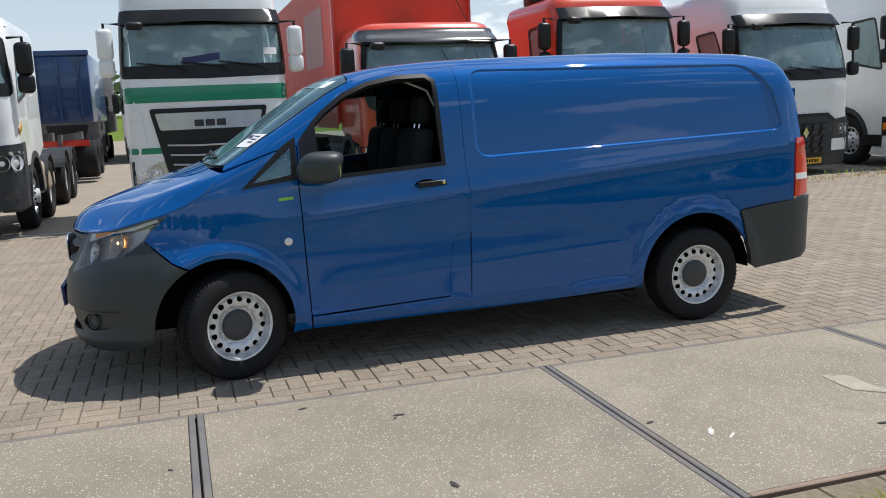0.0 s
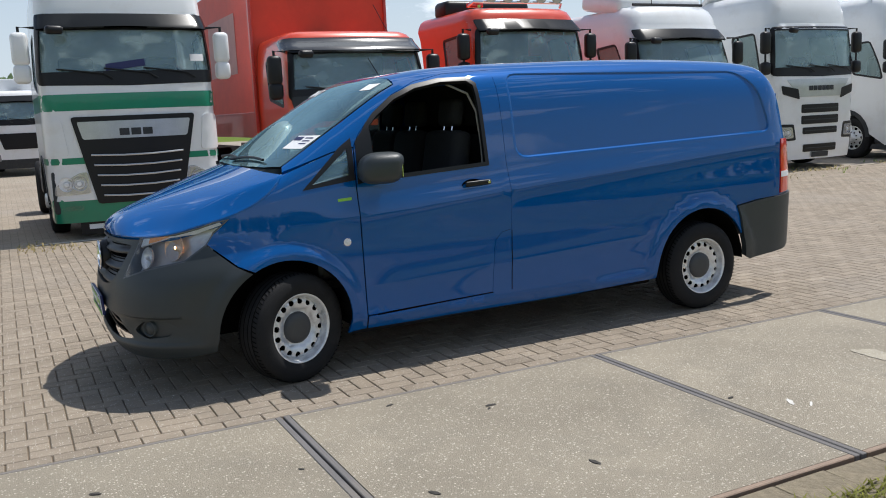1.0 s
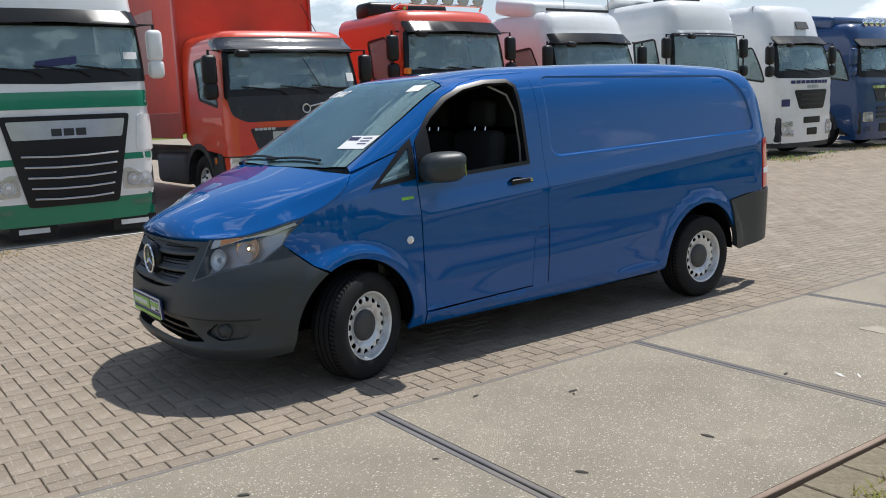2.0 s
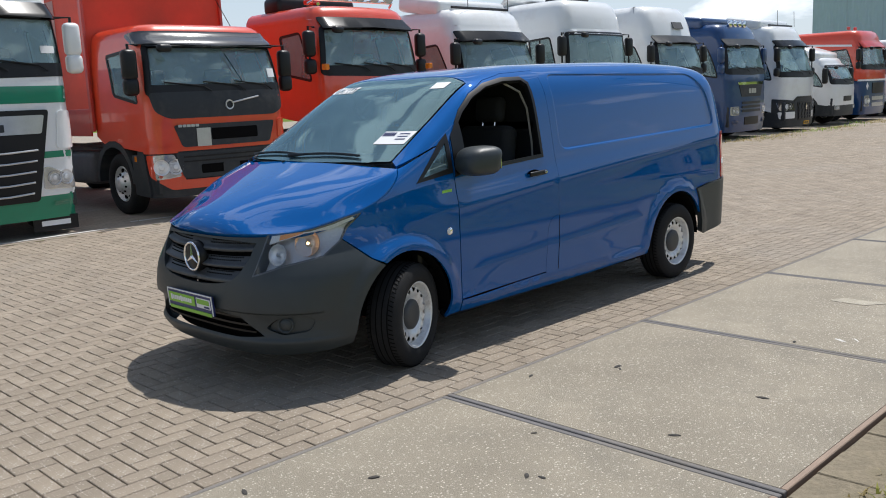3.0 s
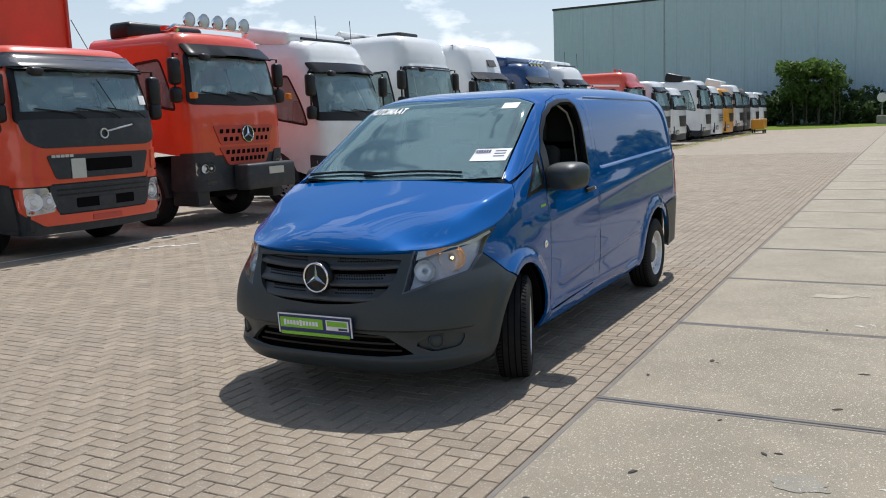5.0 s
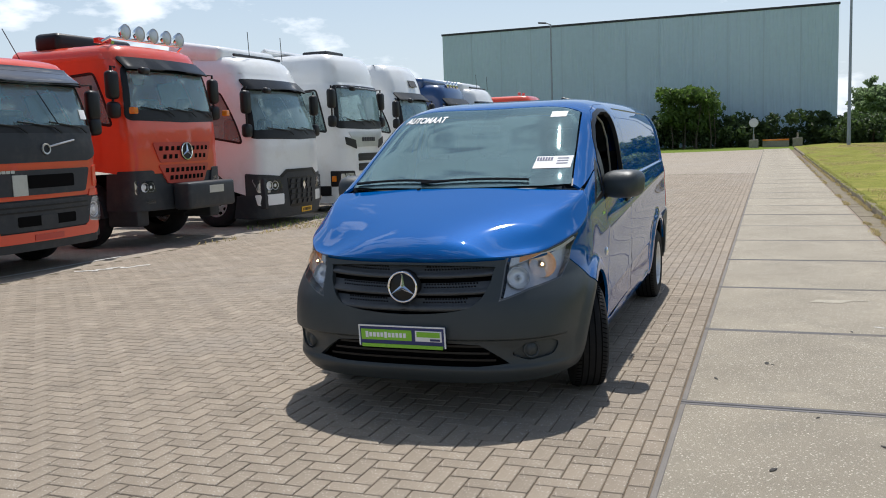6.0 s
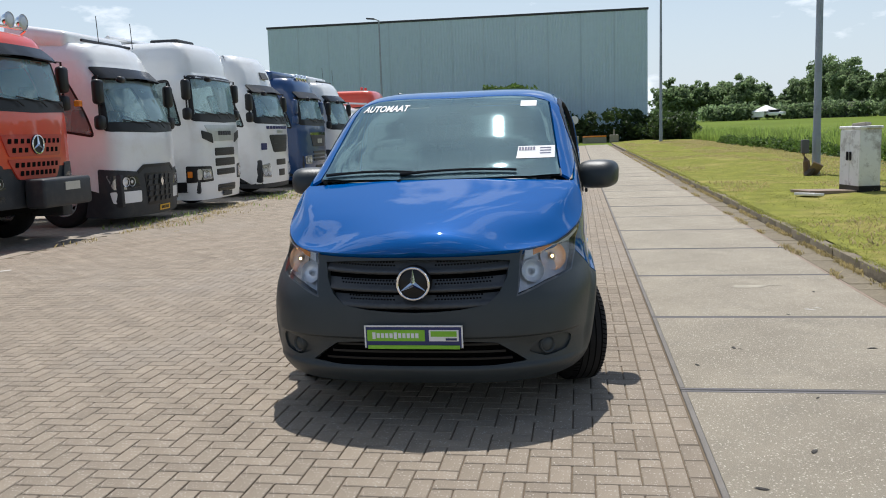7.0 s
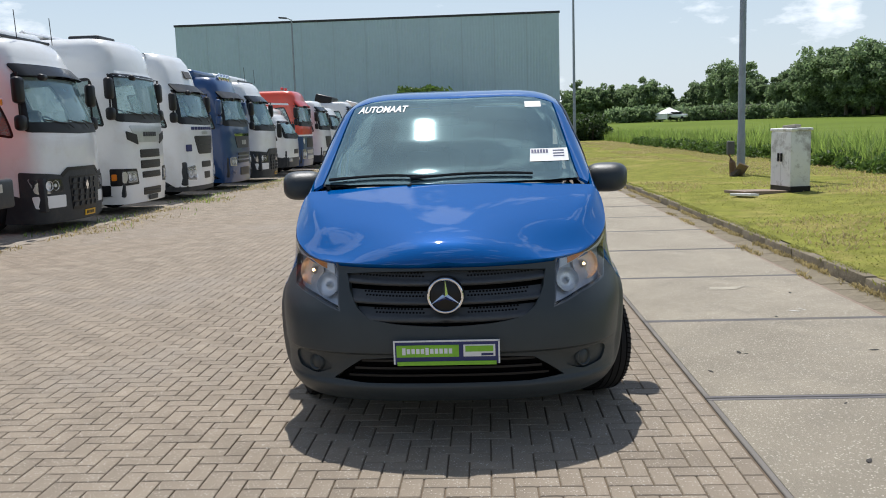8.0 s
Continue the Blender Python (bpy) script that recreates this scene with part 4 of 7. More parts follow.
# lower intake bars
for z in (0.36, 0.40, 0.44):
    bm = bmesh.new()
    for f, fl in ((recess(0.03), False), (mirrored(recess(0.03)), True)):
        sheet(band(z, 0.012, 0.0, 0.52 - 0.9 * (z - 0.36), 0.0), f, 0.05, thick=0.03, flip=fl, bm=bm)
    part("intake_bar", bm, BLACK, van)

# headlamps and fog lamp covers
LAMPRIM = shader("grey_lamp_surround", (0.13, 0.135, 0.14), 0.35, 0.2)
CHROMEDARK = shader("lamp_bezel", (0.58, 0.59, 0.60), 0.3, 0.45)
LAMPSTRIP = shader("frosted_light_guide", (0.80, 0.82, 0.84), 0.3, 0.05, vary=0.08)
AMBERPALE = shader("pale_amber_indicator", (0.90, 0.42, 0.13), 0.25, 0.1)
# Outer reflector: the bulb's warm glow is tinted into its chrome.
WARMREFLECT = shader("bulb_glow_reflector", (0.96, 0.78, 0.60), 0.25, 0.45, bump=0.6, bump_scale=35.0)
REFLECT = shader("lamp_reflector", (0.97, 0.97, 0.98), 0.25, 0.5, bump=0.6, bump_scale=35.0)
for k in (0, 1):
    fm = (lambda g: mirrored(g)) if k else (lambda g: g)
    lamp = part("headlamp", sheet(lamp_edge, fm(nose_map), 0.03, holes=[shrink(lamp_edge, 0.010)], thick=0.12, flip=bool(k)), LAMPRIM, van, "clear headlamp with amber indicator", 40)
    part("lamp_bowl", sheet(shrink(lamp_edge, 0.004), fm(recess(0.085)), 0.04, thick=0.0, flip=bool(k)), CHROMEDARK, lamp, smooth=40)
    part("lens", sheet(shrink(lamp_edge, 0.003), fm(nose_map), 0.035, thick=0.0, offset=0.001, flip=bool(k)), LENS, lamp, "clear plastic lens", 60)
    sy = -1 if not k else 1
    for (y, z), r in (((0.645, 0.832), 0.064), ((0.758, 0.888), 0.080)):
        s0 = s_of_y(y, z)
        p = nose_map(s0, z)
        out = (nose_map(s0 + 0.01, z) - nose_map(s0 - 0.01, z)).cross(nose_map(s0, z + 0.01) - nose_map(s0, z - 0.01)).normalized()
        axis = (out + Vector((-0.8, 0, 0))).normalized()
        c = p - out * 0.034
        c.y, axis.y = sy * abs(c.y), sy * abs(axis.y)
        m = Matrix.Translation(c) @ axis.to_track_quat("-Y", "Z").to_matrix().to_4x4()
        prof = [(r, -0.012), (r * 0.97, -0.002), (r * 0.8, 0.008), (r * 0.5, 0.015), (r * 0.26, 0.017), (r * 0.24, 0.002), (0.0, -0.002)]
        part("reflector", lathe(prof, 28, m), REFLECT if y < 0.7 else WARMREFLECT, lamp, "chrome reflector", 30)
        if y < 0.7:
            part("lamp_cap", lathe([(0.0, -0.016), (r * 0.12, -0.015), (r * 0.2, -0.008), (r * 0.21, 0.006)], 14, m), SILVER, lamp, "silver bulb shield", 40)
        if y > 0.7:
            part("indicator_bulb", lathe([(0.0, -0.004), (0.007, -0.002), (0.010, 0.006), (0.008, 0.02)], 14, m), AMBERGLOW, lamp, "lit amber bulb", 40)
    strip = [(s_of_y(0.592, 0.93), 0.93), (s_of_y(0.586, 0.882), 0.882), (s_of_y(0.655, 0.905), 0.905), (s_of_y(0.735, 0.938), 0.938), (s_of_x(-0.1, 0.953), 0.953), (s_of_x(0.04, 1.0), 1.0), (s_of_x(0.03, 1.014), 1.014), (s_of_x(-0.1, 0.977), 0.977), (s_of_y(0.70, 0.955), 0.955)]
    part("daylight_strip", sheet(strip, fm(recess(0.005)), 0.03, thick=0.012, flip=bool(k)), LAMPSTRIP, lamp, "frosted light guide strip")
    amber = [(s_of_y(0.635, 0.932), 0.932), (s_of_y(0.635, 0.903), 0.903), (s_of_y(0.665, 0.912), 0.912), (s_of_y(0.735, 0.943), 0.943), (s_of_y(0.715, 0.952), 0.952)]
    part("indicator", sheet(amber, fm(recess(0.001)), 0.03, thick=0.012, flip=bool(k)), AMBERPALE, lamp, "pale amber indicator")
    fog = part("fog_recess", sheet(shrink(fog_hole, -0.006), fm(recess(0.04)), 0.04, thick=0.0, flip=bool(k)), PLASTIC, van, smooth=40)
    s0 = s_of_y(0.72, 0.415)
    p = nose_map(s0, 0.415)
    out = (nose_map(s0 + 0.01, 0.415) - nose_map(s0 - 0.01, 0.415)).cross(Vector((0, 0, 1))).normalized()
    if out.x > 0:
        out = -out
    c = p - out * 0.022
    c.y, out.y = sy * abs(c.y), sy * abs(out.y)
    part("fog_cover", lathe([(0.0, -0.004), (0.034, -0.003), (0.037, 0.002), (0.040, 0.002), (0.043, -0.008), (0.048, -0.008), (0.050, 0.03)], 28, Matrix.Translation(c) @ out.to_track_quat("-Y", "Z").to_matrix().to_4x4()), PLASTIC, fog, "round blank fog lamp cover", 40)

# rear bumper, tail lamps, tail doors, underside
rear_bumper = resample([(3.995, 0.765), (4.2, 0.793), (4.45, 0.808), (4.66, 0.83), (4.672, 0.6), (4.66, 0.42), (4.55, 0.375), (4.3, 0.355), (4.075, 0.335)], 0.05, False) + arc(*ARCH_R, 3, 24, 6)
both_sides("rear_bumper", xz(rear_bumper, 0.05), body_map, PLASTIC, 0.05, offset=0.014, thick=0.05, label="dark grey plastic bumper corner")
both_sides("tail_lamp", xz([(4.484, 1.255), (4.57, 1.258), (4.62, 1.05), (4.625, 0.845), (4.463, 0.83), (4.466, 0.9)], 0.04), body_map, TAILRED, 0.04, offset=0.008, thick=0.04, label="upright red and clear tail lamp")
both_sides("reverse_lens", xz([(4.472, 1.0), (4.6, 1.0), (4.61, 0.955), (4.47, 0.955)], 0.04), body_map, PAPER, 0.04, offset=0.010, thick=0.01)
bm = bmesh.new()
ring = [Vector((x, -y, z)) for x, y, z in ((4.62, 0.72, 0.42), (4.615, 0.73, 0.9), (4.59, 0.735, 1.25), (4.545, 0.72, 1.6), (4.49, 0.69, 1.75), (4.42, 0.62, 1.84))]
cols = [[bm.verts.new((p.x, p.y * t, p.z)) for t in (1.0, 0.5, 0.01, -0.01, -0.5, -1.0)] for p in ring]
for a, b in zip(cols, cols[1:]):
    for i in range(5):
        bm.faces.new((a[i], b[i], b[i + 1], a[i + 1]))
bmesh.ops.recalc_face_normals(bm, faces=bm.faces)
part("rear_doors", bm, BLUE, van, smooth=40)
part("rear_step", box(0.10, 1.5, 0.30, pose(4.63, 0, 0.57), 0.03), PLASTIC, van, smooth=40)
part("door_hinge", box(0.04, 0.03, 0.07, pose(4.575, -0.735, 1.58), 0.008), BLUE, van)
part("door_hinge", box(0.04, 0.03, 0.07, pose(4.66, -0.74, 0.80), 0.008), NAVY, van)
# Underside and wheel houses in near-black, their shade painted in.
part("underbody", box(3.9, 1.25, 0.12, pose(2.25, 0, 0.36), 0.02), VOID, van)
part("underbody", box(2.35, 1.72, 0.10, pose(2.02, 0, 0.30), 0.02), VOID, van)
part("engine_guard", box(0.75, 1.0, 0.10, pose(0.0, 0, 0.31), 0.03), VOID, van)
both_sides("sill_trim", xz([(0.81, 0.232), (2.4, 0.272), (3.21, 0.297), (3.20, 0.262), (2.4, 0.235), (0.82, 0.198)]), body_map, BLACK, 0.06, offset=-0.03, thick=0.05)
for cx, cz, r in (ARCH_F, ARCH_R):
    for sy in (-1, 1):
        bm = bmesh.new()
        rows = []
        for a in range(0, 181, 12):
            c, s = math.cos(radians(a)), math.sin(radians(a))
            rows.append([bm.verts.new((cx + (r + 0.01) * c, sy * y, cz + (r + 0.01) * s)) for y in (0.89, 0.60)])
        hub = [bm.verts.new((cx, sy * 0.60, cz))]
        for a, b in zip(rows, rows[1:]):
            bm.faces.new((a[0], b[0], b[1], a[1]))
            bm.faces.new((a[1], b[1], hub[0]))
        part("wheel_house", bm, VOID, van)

# wheels
HUBGREY = shader("grey_hub_plastic", (0.05, 0.052, 0.055), 0.45, vary=0.12)
holes = [[(0.163 * math.cos(a) + 0.0185 * math.cos(b), 0.163 * math.sin(a) + 0.0185 * math.sin(b)) for b in [2 * math.pi * j / 10 for j in range(10)]] for a in [2 * math.pi * k / 16 for k in range(16)]]


def rim_map(u, v):
    r = math.hypot(u, v)
    return Vector((u, -interp(r, [(0.05, 0.052), (0.085, 0.05), (0.105, 0.046), (0.13, 0.064), (0.163, 0.070), (0.179, 0.060), (0.186, 0.044)]), v))


def circle(r, n):
    return [(r * math.cos(2 * math.pi * k / n), r * math.sin(2 * math.pi * k / n)) for k in range(n)]


def wheel(x, y, steer, out, like=None):
    if like:
        return copy_thing(like, pose(x, y, 0.335, 0, 0, steer) @ pose(0, 0, 0, 0, 17 * x, 0 if out < 0 else 180))
    m = pose(x, y, 0.335, 0, 0, steer) @ pose(0, 0, 0, 0, 17 * x, 0 if out < 0 else 180)
    w = part("wheel", lathe([(0.198, -0.085), (0.215, -0.104), (0.25, -0.112), (0.29, -0.108), (0.318, -0.094), (0.330, -0.08), (0.335, -0.05), (0.335, 0.05), (0.330, 0.08), (0.318, 0.094), (0.25, 0.11), (0.2, 0.1)], 64), RUBBER, van, "black road tyre on a silver steel wheel", 30, m)
    bm = bmesh.new()
    for yy in (-0.058, -0.02, 0.02, 0.058):
        lathe([(0.3357, yy - 0.004), (0.3357, yy + 0.004)], 64, bm=bm)
    for k in range(72):
        for sgn in (-1, 1):
            box(0.006, 0.030, 0.002, pose(0, 0, 0, 0, 360 * k / 72, 0) @ pose(0, sgn * 0.078, 0.3315, -sgn * 14, 0, sgn * 20), bm=bm)
    part("tread_groove", bm, VOID, w)
    bm = sheet(circle(0.187, 48), rim_map, 0.022, holes=holes + [circle(0.05, 20)], thick=0.006)
    bmesh.ops.recalc_face_normals(bm, faces=bm.faces)
    rim = part("rim", bm, STEEL, w, "silver steel rim with a ring of round holes", 40)
    part("rim_lip", lathe([(0.186, -0.040), (0.191, -0.072), (0.198, -0.084), (0.199, -0.094), (0.207, -0.101), (0.215, -0.101), (0.218, -0.093), (0.210, -0.06)], 56), STEEL, w, smooth=40)
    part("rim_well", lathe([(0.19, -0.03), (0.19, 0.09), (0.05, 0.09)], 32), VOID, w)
    cap = part("hub_cap", lathe([(0.0, -0.076), (0.05, -0.075), (0.082, -0.072), (0.095, -0.063), (0.099, -0.044)], 36), HUBGREY, w, "dark grey plastic hub cap", 30)
    for k in range(5):
        part("cap_slot", box(0.010, 0.006, 0.018, pose(0, 0, 0, 0, 72 * k, 0) @ pose(0, -0.071, 0.052), 0.002), VOID, cap)
    return w


front_wheel = wheel(0.425, -0.845, 20, -1)
wheel(0.425, 0.845, 20, 1, front_wheel)
wheel(3.65, -0.835, 0, -1, front_wheel)
wheel(3.65, 0.835, 0, 1, front_wheel)

# mirrors
for sy in (-1, 1):
    bm = bmesh.new()
    bmesh.ops.create_uvsphere(bm, u_segments=28, v_segments=18, radius=1.0)
    for v in bm.verts:
        c = v.co
        q = Vector([math.copysign(abs(t) ** 0.62, t) for t in c])
        q.x *= 0.135 if q.x < 0 else 0.135
        q.y *= 0.135
        q.z *= 0.095
        if q.z > 0:
            q.x += 0.03 * q.z / 0.092
        v.co = q
    m = pose(0.99, sy * 1.015, 1.268, 0, 0, -sy * -14)
    mirror = part("door_mirror", bm, PLASTIC, van, "dark grey plastic mirror housing", 60, m)
    part("mirror_glass", box(0.004, 0.17, 0.11, pose(0.128, 0, 0.0), 0.0), CHROME, mirror)
    part("mirror_arm", tube([(-0.02, sy * -0.10, -0.06), (-0.03, sy * -0.17, -0.085)], 0.03, 10), BLACK, mirror)

# handle, side lamp, small stickers
def on_side(x, z, out=0.0):
    p = body_map(x, v_of_z(x, z))
    return Vector((p.x, p.y - out, p.z))


for sy in (-1, 1):
    p = on_side(1.70, 1.115)
    h = part("door_handle", box(0.19, 0.022, 0.034, pose(1.71, sy * (-p.y + 0.022), 1.118, 0, -2, 0), 0.010, 3), BLACK, van, "black pull handle", 40)
    part("handle_bowl", lathe([(0.0, 0.004), (0.045, 0.003), (0.055, 0.0)], 20, Matrix.Translation((1.68, sy * (-p.y + 0.002), 1.105)) @ Matrix.Diagonal((1.5, 1, 0.75, 1)) @ pose(0, 0, 0, 0, 0, 0 if sy < 0 else 180)), VOID, h)
    part("lock", lathe([(0.0, -0.004), (0.010, -0.003), (0.012, 0.002)], 14, pose(1.785, sy * (-p.y + 0.034), 1.122, 0, 0, 0 if sy < 0 else 180)), CHROME, h)
p = on_side(0.785, 0.826)
part("side_indicator", lathe([(0.0, -0.010), (0.018, -0.009), (0.026, -0.004), (0.028, 0.002)], 20, pose(p.x, p.y - 0.002, p.z)), LENS, van, "small round side indicator", 40)
part("indicator_bulb", lathe([(0.0, -0.006), (0.012, -0.003), (0.024, 0.0)], 14, pose(p.x, p.y - 0.002, p.z)), PAPER, van)
both_sides("fuel_sticker", xz([(0.745, 1.075), (0.835, 1.079), (0.835, 1.097), (0.745, 1.093)]), body_map, LIME, 0.05, offset=0.0015, thick=0.0, sides=(0,))

# windscreen stickers and wipers
SCREEN = []
for k in range(41):
    x = 0.32 + 0.025 * k
    row = [body_map(x, math.pi / 2 * j / 60) for j in range(10, 61)]
    SCREEN.append((x, np.array([-p.y for p in row])[::-1], np.array([p.z for p in row])[::-1]))


def on_screen(y, z):
    zs = [np.interp(abs(y), ys, zz) for _, ys, zz in SCREEN]
    x = float(np.interp(z, zs, [r[0] for r in SCREEN]))
    return Vector((x, y, z))


def screen_map(off):
    return lambda y, z: on_screen(y, z) + Vector((-0.53, 0, 0.85)) * off


paper = part("paper_sticker", sheet([(-0.735, 1.40), (-0.49, 1.40), (-0.50, 1.475), (-0.735, 1.475)], screen_map(0.003), 0.06, thick=0.0, flip=True), PAPER, van, "white paper stock sticker")
bm = bmesh.new()
for k in range(6):
    sheet([(-0.505 - 0.018 * k, 1.447), (-0.519 - 0.018 * k, 1.447), (-0.519 - 0.018 * k, 1.468), (-0.505 - 0.018 * k, 1.468)], screen_map(0.005), 0.05, thick=0.0, bm=bm)
for k in range(3):
    sheet([(-0.64, 1.457 - 0.016 * k), (-0.71, 1.457 - 0.016 * k), (-0.71, 1.463 - 0.016 * k), (-0.64, 1.463 - 0.016 * k)], screen_map(0.005), 0.05, thick=0.0, bm=bm)
part("print", bm, INK, paper)
part("toll_sticker", sheet([(-0.60, 1.745), (-0.49, 1.745), (-0.49, 1.785), (-0.60, 1.785)], screen_map(0.003), 0.06, thick=0.0, flip=True), PAPER, van)
cu = bpy.data.curves.new("text", "FONT")
cu.body, cu.size, cu.shear, cu.offset = "AUTOMAAT", 0.060, 0.25, 0.002
tmp = new("text", cu)
bpy.context.view_layer.update()
me = bpy.data.meshes.new_from_object(tmp.evaluated_get(bpy.context.evaluated_depsgraph_get()))
bpy.data.objects.remove(tmp)
for v in me.vertices:
    v.co = on_screen(0.64 - v.co.x * 1.0, 1.738 + v.co.y) + Vector((-0.53, 0, 0.85)) * 0.004
me.materials.append(PAPER)
word = new("lettering", me)
word.parent = van
word["label"] = "white capital lettering on the screen"
for y0, y1, z1 in ((0.24, -0.50, 1.335), (0.74, 0.16, 1.335)):
    bm = bmesh.new()
    pts = []
    for k in range(9):
        t = k / 8
        y = y0 + (y1 - y0) * t
        q = on_screen(y, 1.315 + 0.018 * math.sin(t * 2.6))
        pts.append(q + Vector((-0.53, 0, 0.85)) * 0.016)
    tube(pts, 0.009, 6, bm, [0.011, 0.011] + [0.009] * 7)
    part("wiper", bm, BLACK, van)
    q = on_screen(y0, 1.29)
    part("wiper_pivot", lathe([(0.0, -0.014), (0.013, -0.012), (0.014, 0.01)], 12, Matrix.Translation(q + Vector((0.0, 0, -0.004))) @ pose(0, 0, 0, 80)), BLACK, van)
part("cowl", sheet([(-0.79, 1.283), (-0.4, 1.268), (0.0, 1.262), (0.4, 1.268), (0.79, 1.283), (0.78, 1.325), (0.4, 1.312), (0.0, 1.31), (-0.4, 1.312), (-0.78, 1.325)], lambda y, z: on_screen(y, z + 0.02) + Vector((0, 0, -0.012)), 0.05, thick=0.0), BLACK, van)

# cabin
part("cabin_lining", box(0.03, 1.62, 1.05, pose(1.99, 0, 0.95)), SEAT, van)
part("cabin_lining", box(0.03, 1.48, 0.36, pose(1.99, 0, 1.60)), SEAT, van)
part("cabin_floor", box(1.5, 1.6, 0.05, pose(1.25, 0, 0.55)), VOID, van)
part("roof_lining", box(0.62, 1.26, 0.03, pose(1.65, 0, 1.80)), LINER, van)
for sy in (-1, 1):
    part("door_card", box(1.02, 0.05, 0.62, pose(1.42, sy * 0.84, 0.88), 0.02), BLACK, van)
part("dashboard", box(0.52, 1.56, 0.20, pose(0.80, 0, 1.115, 0, -8, 0), 0.06, 4), DASH, van, "grey dashboard", 40)
part("dashboard_front", box(0.3, 1.56, 0.5, pose(0.78, 0, 0.82), 0.04), BLACK, van)
part("instrument_hood", box(0.22, 0.40, 0.10, pose(0.88, -0.40, 1.225, 0, -8, 0), 0.04, 4), DASH, van, smooth=40)
ring = [(0.18 + 0.016 * math.cos(2 * math.pi * j / 8), 0.016 * math.sin(2 * math.pi * j / 8)) for j in range(8)]
sw = part("steering_wheel", lathe(ring, 32, close=True), BLACK, van, smooth=60, at=pose(1.07, -0.40, 1.20, 0, 0, 90) @ pose(0, 0, 0, 28, 0, 0))
part("wheel_boss", box(0.30, 0.05, 0.07, None, 0.02), BLACK, sw)
for y, wdt in ((-0.42, 0.5), (0.16, 0.44), (0.60, 0.44)):
    part("seat_back", box(0.15, wdt, 0.66, pose(1.72, y, 1.13, 0, 10, 0), 0.06, 4), SEAT, van, smooth=40)
    part("seat_cushion", box(0.52, wdt, 0.16, pose(1.42, y, 0.80), 0.05, 3), SEAT, van, smooth=40)
    part("headrest", box(0.10, 0.26, 0.19, pose(1.80, y, 1.575, 0, 8, 0), 0.045, 4), SEAT, van, smooth=40)
    for q in (-0.06, 0.06):
        part("headrest_post", tube([(1.765, y + q, 1.44), (1.785, y + q, 1.52)], 0.007, 6), CHROME, van)
part("pillar_trim", tube([(1.83, -0.80, 1.10), (1.83, -0.785, 1.35), (1.81, -0.765, 1.58), (1.76, -0.74, 1.70), (1.62, -0.71, 1.765)], 0.008, 6), LINER, van, "pale rubber door seal", 60)
part("rear_view_mirror", box(0.03, 0.22, 0.07, pose(1.10, 0.0, 1.67), 0.02), BLACK, van)
part("sensor_cover", sheet([(-0.17, 1.79), (0.17, 1.79), (0.12, 1.735), (-0.12, 1.735)], screen_map(-0.01), 0.05, thick=0.0), BLACK, van)


# ---- the row of trucks ----
# Strong teal film: sky reflection and lit cabin painted onto the panes.
TEAL = glass("truck_glass", (0.74, 0.87, 0.85), ior=2.1, dust_sheen=0.26, sheen_colour=(0.5, 0.7, 0.72), gloss=(0.75, 0.96, 1.0))
CREAM = shader("light_grey_cab_interior", (0.5, 0.49, 0.46), 0.85, vary=0.1)
GREENC = GREENPAINT
DULL = shader("grey_painted_chassis", (0.10, 0.10, 0.105), 0.7, vary=0.2, dirt=(0.2, 0.17, 0.13), dirt_scale=2.0)
TAN = shader("tan_painted_chassis", (0.45, 0.38, 0.29), 0.6, vary=0.15, dirt=(0.25, 0.2, 0.15), dirt_scale=2.0)
LAMPBRIGHT = shader("truck_lamp_reflector", (0.80, 0.81, 0.83), 0.3, 0.5, bump=0.4, bump_scale=60.0)
REDDARK = shader("dark_red_grille_frame", (0.50, 0.045, 0.03), 0.35, coat=0.4)
LAMPGREY = shader("lamp_housing", (0.66, 0.67, 0.68), 0.2, 0.6)
SMOKE = shader("glossy_smoked_plastic", (0.05, 0.052, 0.055), 0.16, coat=0.8, vary=0.1)
VISOR = shader("smoked_visor_plastic", (0.02, 0.022, 0.024), 0.2, vary=0.1, spec=0.15)
PLATEYEL = shader("yellow_plate", (0.75, 0.42, 0.02), 0.5)


def rect(u0, u1, z0, z1, r=0.05):
    return rounded([(u0, z0), (u1, z0), (u1, z1), (u0, z1)], r, 3)


def quad(*pts, r=0.04):
    return rounded(list(pts), r, 3)


def flip_u(o):
    return [(-u, z) for u, z in o]


def cab_surface(hw, r, bow, lean, width=None):
    """The front and sides of a cab: u runs round it from the middle of the front, z is the height."""

    def f(u, z):
        a, sgn = abs(u), 1 if u >= 0 else -1
        h = hw * (interp(z, width) if width else 1.0)
        fl, y0 = h - r, interp(z, lean)
        if a <= fl:
            return Vector((u, y0 + bow * (a / fl) ** 2, z))
        t = (a - fl) / r
        if t <= math.pi / 2:
            return Vector((sgn * (fl + r * math.sin(t)), y0 + bow + r * (1 - math.cos(t)) + bow * 0.6 * t, z))
        return Vector((sgn * h, y0 + bow + r + bow * 0.94 + (a - fl - r * math.pi / 2), z))

    return f


WHEEL_MESH = {}


